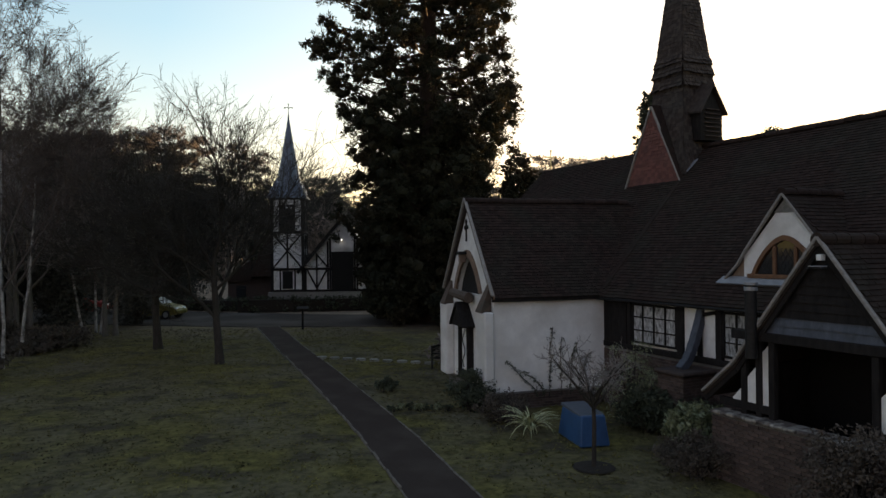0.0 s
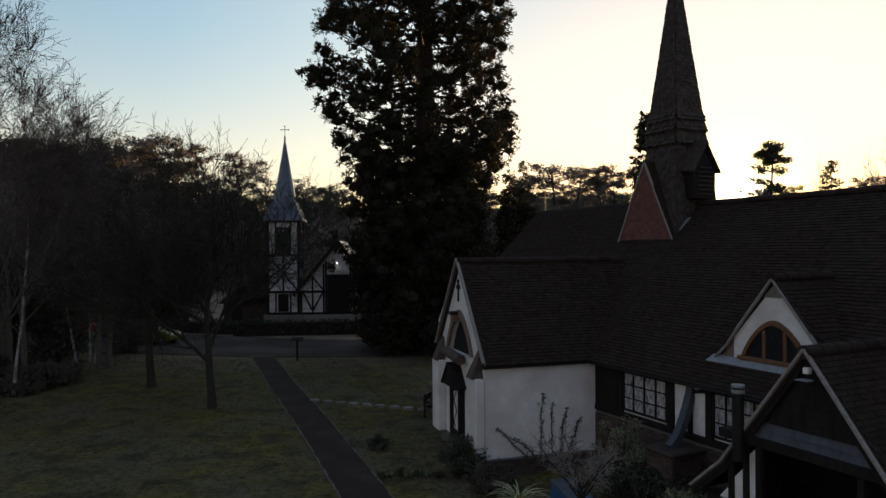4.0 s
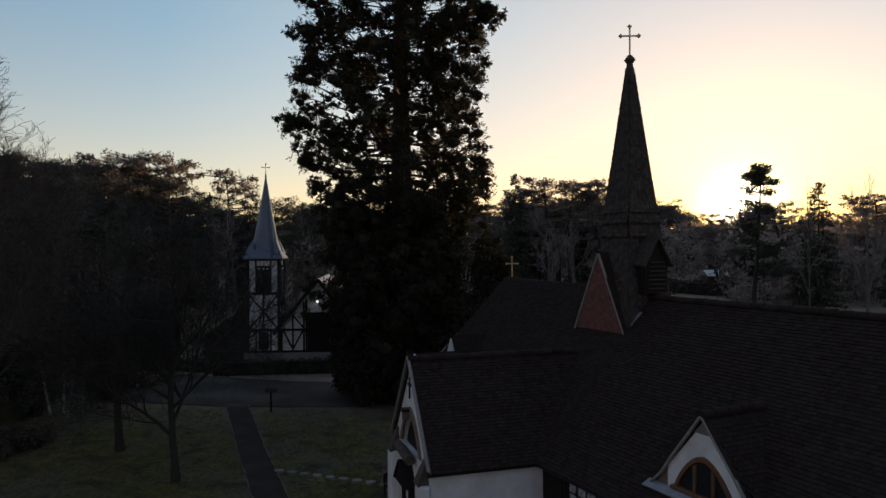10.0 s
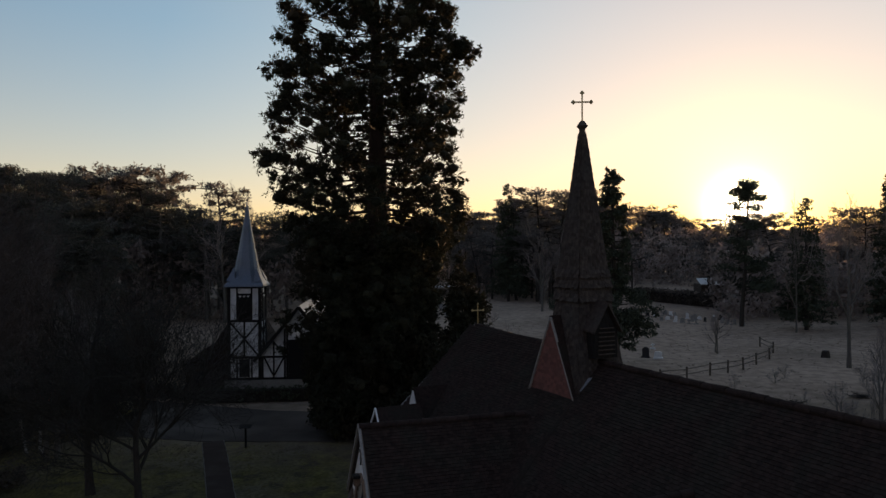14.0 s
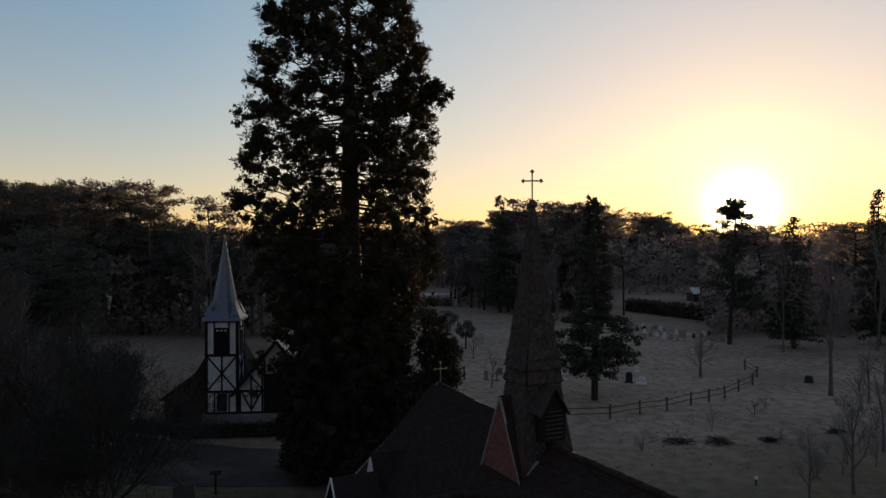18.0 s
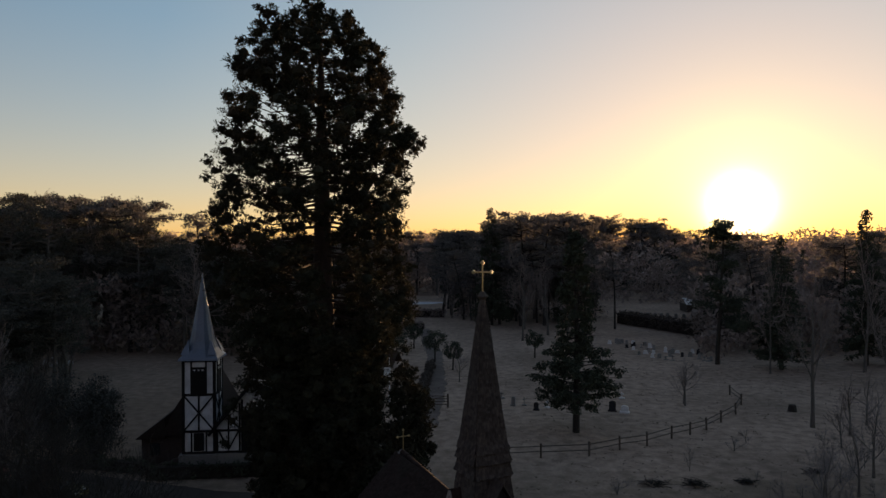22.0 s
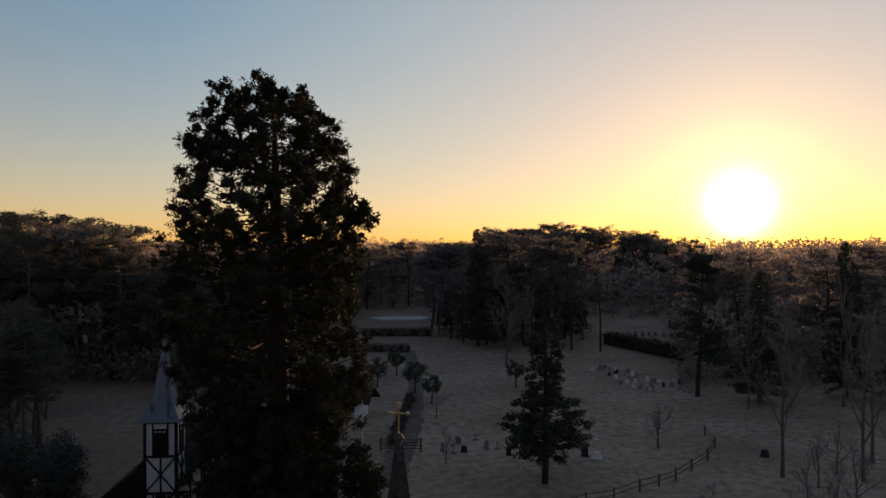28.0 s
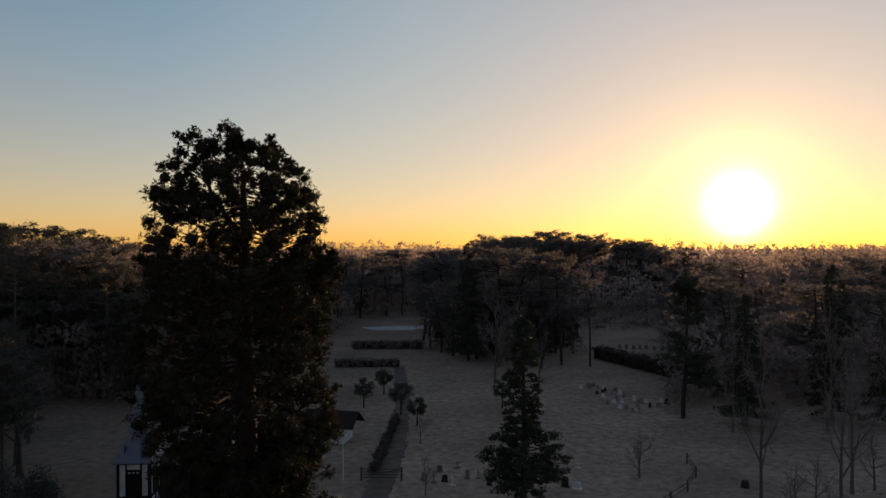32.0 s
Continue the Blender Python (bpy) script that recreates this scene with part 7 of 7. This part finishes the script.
for k in range(16):
    x, y = rw.uniform(-24, -15), rw.uniform(22, 36)
    if x > -14 - (y - 20) * 0.25:
        continue
    blob_bush("shrub", pose(x, y, 0), rw.uniform(0.9, 1.7), rw.uniform(0.9, 1.6), rw.uniform(0.7, 1.4), "dark tangled undergrowth at the wood's edge", M_HEDGE, 850 + k, 50, 45, 0.08, "shrub", "undergrowth")

flax = thing("flax_plant", pose(3.75, 17.3, 0), "striped strap-leaved flax plant with arching pale leaves", "plant")
M_STRAP = mat("striped_strap_leaf", (0.16, 0.2, 0.08), (0.5, 0.48, 0.3), 3, 0.6, 0.0, stretch=(8, 8, 1), vary=0.3)
for k in range(64):
    a, L, w = rng.uniform(0, 2 * math.pi), rng.uniform(0.7, 1.25), rng.uniform(0.016, 0.028)
    el0 = rng.uniform(0.7, 1.45)
    V, F = [], []
    px, pz, e = 0.0, 0.0, el0
    for j in range(7):
        ww = w * (1 - (j / 6) ** 2 * 0.9)
        V += [(px, -ww, pz), (px, 0, pz + ww * 0.5), (px, ww, pz)]
        px += math.cos(e) * L / 6
        pz += math.sin(e) * L / 6
        e -= rng.uniform(0.18, 0.42)
    for j in range(6):
        b = j * 3
        F += [(b, b + 3, b + 4, b + 1), (b + 1, b + 4, b + 5, b + 2)]
    ob = raw("leaf", V, F, M_STRAP, flax)
    ob.matrix_basis = pose(0, 0, 0.03, 0, 0, math.degrees(a))

M_BLUE = mat("blue_plastic", (0.015, 0.06, 0.15), (0.022, 0.085, 0.2), 5, 0.45, 0.1, (0.015, 0.04, 0.1), 1.5)
M_BLUETOP = mat("worn_blue_lid", (0.05, 0.06, 0.08), (0.09, 0.1, 0.12), 5, 0.6, 0.1)
bin_ = thing("grit_bin", pose(4.97, 16.6, 0, 0, 0, 14), "blue plastic grit bin with worn sloping lid", "bin")
bm = bmesh.new()
box(bm, -0.38, 0.38, -0.7, 0.7, 0, 0.72, 0.03)
for w in bm.verts:
    if w.co.z > 0.3:
        w.co.x *= 0.8
        w.co.y *= 0.86
part("body", bm, M_BLUE, bin_)
slab("lid", [(-0.3, -0.5, 0.66), (0.33, -0.5, 0.66), (0.33, 0.68, 0.73), (-0.3, 0.68, 0.73)], (0, 0, 0.06), M_BLUETOP, bin_)

def pruned_tree():
    """A standard with a knotted head: straight stem, spreading limbs, brushes of short twigs."""
    r = np.random.default_rng(55)
    out = [(np.array([0, 0, -0.1]), np.array([0.02, 0, 0.9]), 0.055, 0.046, 8, 0), (np.array([0.02, 0, 0.9]), np.array([0, 0, 1.55]), 0.046, 0.04, 8, 0)]
    for k in range(13):
        a = 2 * math.pi * k / 13 + r.uniform(-0.25, 0.25)
        d = unit(np.array([math.cos(a), math.sin(a), r.uniform(0.8, 1.3)]))
        p0 = np.array([0, 0, r.uniform(1.15, 1.55)])
        p1 = p0 + d * r.uniform(0.5, 0.8)
        p2 = p1 + unit(d * np.array([1, 1, 0.9])) * r.uniform(0.4, 0.6)
        p2[2] = min(p2[2], 2.6)
        out += [(p0, p1, 0.022, 0.017, 5, 1), (p1, p2, 0.017, 0.012, 5, 1)]
        for q in (p1, (p1 + p2) / 2, p2):
            for j in range(4):
                grow(r, q, unit(r.normal(0, 0.8, 3) + np.array([0, 0, 0.25])), r.uniform(0.2, 0.36), 0.01, 3, 4, out, 45, 0.2, 0.25, (3, 4), 0.6)
    t = thing("pruned_tree", pose(4.8, 14.42, 0), "small pruned standard tree with knotted bare twigs", "tree")
    V, F = tubes([s[:5] for s in out if s[5] <= 1])
    raw("trunk", V, F, M_BARK, t)
    V, F = tubes([(s[0], s[1], max(0.006, s[2]), max(0.0045, s[3]), 3) for s in out if s[5] > 1])
    raw("crown", V, F, M_TWIG, t)


pruned_tree()
bm = bmesh.new()
cyl(bm, (0, 0, 0.0), (0, 0, 0.016), 0.46, 0.4, 18)
bed = part("soil_ring", bm, M_SOIL)
bed.matrix_basis = pose(4.8, 14.4, 0.02)
tagged(bed, "round patch of bare soil in the lawn", "soil", kind="structure")
def climber(x, h, lean, seed):
    """A thin leafy stem trained up the porch wall."""
    r = np.random.default_rng(seed)
    t = thing("climbing_rose", CH, "straggling climbing rose with small leaves on the white wall", "climber", "wall roses")
    segs, C = [], []
    p0 = np.array([x, -0.86 - 0.158 * (x + 8.06), 0.3])
    n = 14
    for k in range(n):
        p1 = p0 + np.array([lean * h / n * (0.4 + 1.6 * k / n) + r.normal(0, 0.025), r.normal(0, 0.012), h / n])
        p1[1] = min(p1[1], -0.8 - 0.158 * (p1[0] + 8.06))
        segs.append((p0, p1, 0.014, 0.012, 4))
        C += [p1 + r.normal(0, 0.03, 3) for j in range(3)]
        p0 = p1
    V, F = tubes(segs)
    tagged(raw("stem", V, F, M_BARK, t), kind="stuff")
    V, F = leaf_quads(r, C, [0.06] * len(C), 5, 0.03, 0.9)
    tagged(raw("foliage", V, F, M_YEW, t), kind="stuff")


for k, (x, h, lean) in enumerate(((-7.0, 1.1, -0.6), (-6.75, 0.8, -0.9), (-6.6, 2.0, 0.02), (-6.2, 1.7, 0.1), (-5.9, 1.5, 0.15), (-5.6, 1.2, 0.4))):
    climber(x, h, lean, 900 + k)


def tufts():
    """Short winter grass in tufts over the near lawn."""
    r = np.random.default_rng(44)
    C = []
    while len(C) < 15000:
        x, y = r.uniform(-19, 9), r.uniform(8.5, 44)
        line = np.interp(y, [b for a, b in PATH_LINE], [a for a, b in PATH_LINE])
        if abs(x - line) < 0.95 or y > 41.5:
            continue
        q = CH.inverted() @ Vector((x, y, 0))
        if q.x > -8.1 and -1 < q.y < 3.8 or q.x > -5 or (q.x > -7.4 and q.y < -7.5):
            continue
        C.append((x, y, 0.0))
    V, F = leaf_quads(r, C, r.uniform(0.06, 0.16, len(C)), 5, 0.035, 0.25)
    V[:, 2] = np.abs(V[:, 2]) + 0.004
    return tagged(raw("grass_tufts", V, F, M_BLADE), "short mossy winter grass in tufts", "grass", kind="stuff")


tufts()


def tussocks():
    """Rank grass tussocks, dark dead stalks and worm-turned earth over the frosted meadow."""
    r = np.random.default_rng(71)
    C, R = [], []
    for k in range(2200):
        x, y = r.uniform(4, 62), 46 + 64 * r.uniform() ** 1.3
        if x < 12 + (y - 58) * 0.1 and y < 70 or r.uniform() < 0.35 * (1 + math.sin(x * 0.35) * math.cos(y * 0.28)):
            continue
        C.append((x, y, 0.03))
        R.append(r.uniform(0.1, 0.4))
    V, F = leaf_quads(r, C, R, 10, 0.045, 0.16)
    tagged(raw("meadow_tussocks", V, F, M_TUSSOCK), "dark rank tussocks over the frosted meadow", "grass", kind="stuff")


M_TUSSOCK = mat("rank_winter_grass", (0.08, 0.062, 0.045), (0.17, 0.13, 0.1), 2, 0.95, 0.0, island=0.4)
tussocks()


def brush_pile(x, y, w, h, seed):
    """A heap of cut branches lying in the grass."""
    r = np.random.default_rng(seed)
    t = thing("brush_pile", pose(x, y, 0), "low heap of cut brown branches on the frosted grass", "brushwood", "brush piles")
    segs = []
    for k in range(90):
        c = np.array([r.normal(0, w * 0.33), r.normal(0, w * 0.2), h * r.uniform(0.02, 0.8)])
        d = unit(np.array([r.normal(0, 1), r.normal(0, 1), r.normal(0, 0.22)])) * r.uniform(0.25, 0.7)
        segs.append((c - d, c + d, r.uniform(0.01, 0.03), 0.006, 4))
    V, F = tubes(segs)
    tagged(raw("brushwood", V, F, M_BARK, t), kind="stuff")


for k, (x, y, w, h) in enumerate(((24.1, 52.2, 1.6, 0.4), (27.3, 52.0, 1.3, 0.5), (31.4, 52.8, 0.8, 0.25), (38.0, 55.0, 1.0, 0.3))):
    brush_pile(x, y, w, h, 960 + k)
marker = thing("marker_post", pose(26.1, 42.8, 0), "short white-topped marker post in the meadow", "post")
boxed("post", (-0.05, 0.05, -0.05, 0.05, -0.1, 0.55), M_FENCE, marker)
boxed("plate", (-0.12, 0.12, -0.07, -0.05, 0.4, 0.62), M_WHITE, marker)
stump = thing("tree_stump", pose(46.3, 75.8, 0), "dark cut tree stump in the grass", "stump")
bm = bmesh.new()
cyl(bm, (0, 0, -0.1), (0, 0, 0.7), 0.5, 0.36, 12)
part("trunk", bm, M_BARK, stump)
# bare saplings and thorn bushes at the meadow's near edge
for k, (x, y, h) in enumerate(((27.5, 39.0, 4.6), (31.4, 41.4, 6.5), (34, 46, 5.5), (38.5, 50, 6.0), (42, 54, 7.0), (36, 42, 5.0), (46, 58, 7.5), (31, 45.5, 3.0), (40, 47, 5.0), (35.5, 79.3, 5.5))):
    put(near_broads[k % 2], x, y, 0, 77 * k, h / 12, h / 13)
for k in range(26):
    x, y = 39 + rw.normal(0, 7), 53 + rw.normal(0, 7)
    t = put(near_broads[k % 2], x, y, -0.4, 31 * k, rw.uniform(0.14, 0.3), rw.uniform(0.1, 0.22))
    tagged(t, "low tangled thorn bush at the meadow's edge", "bush", "thorn bushes")
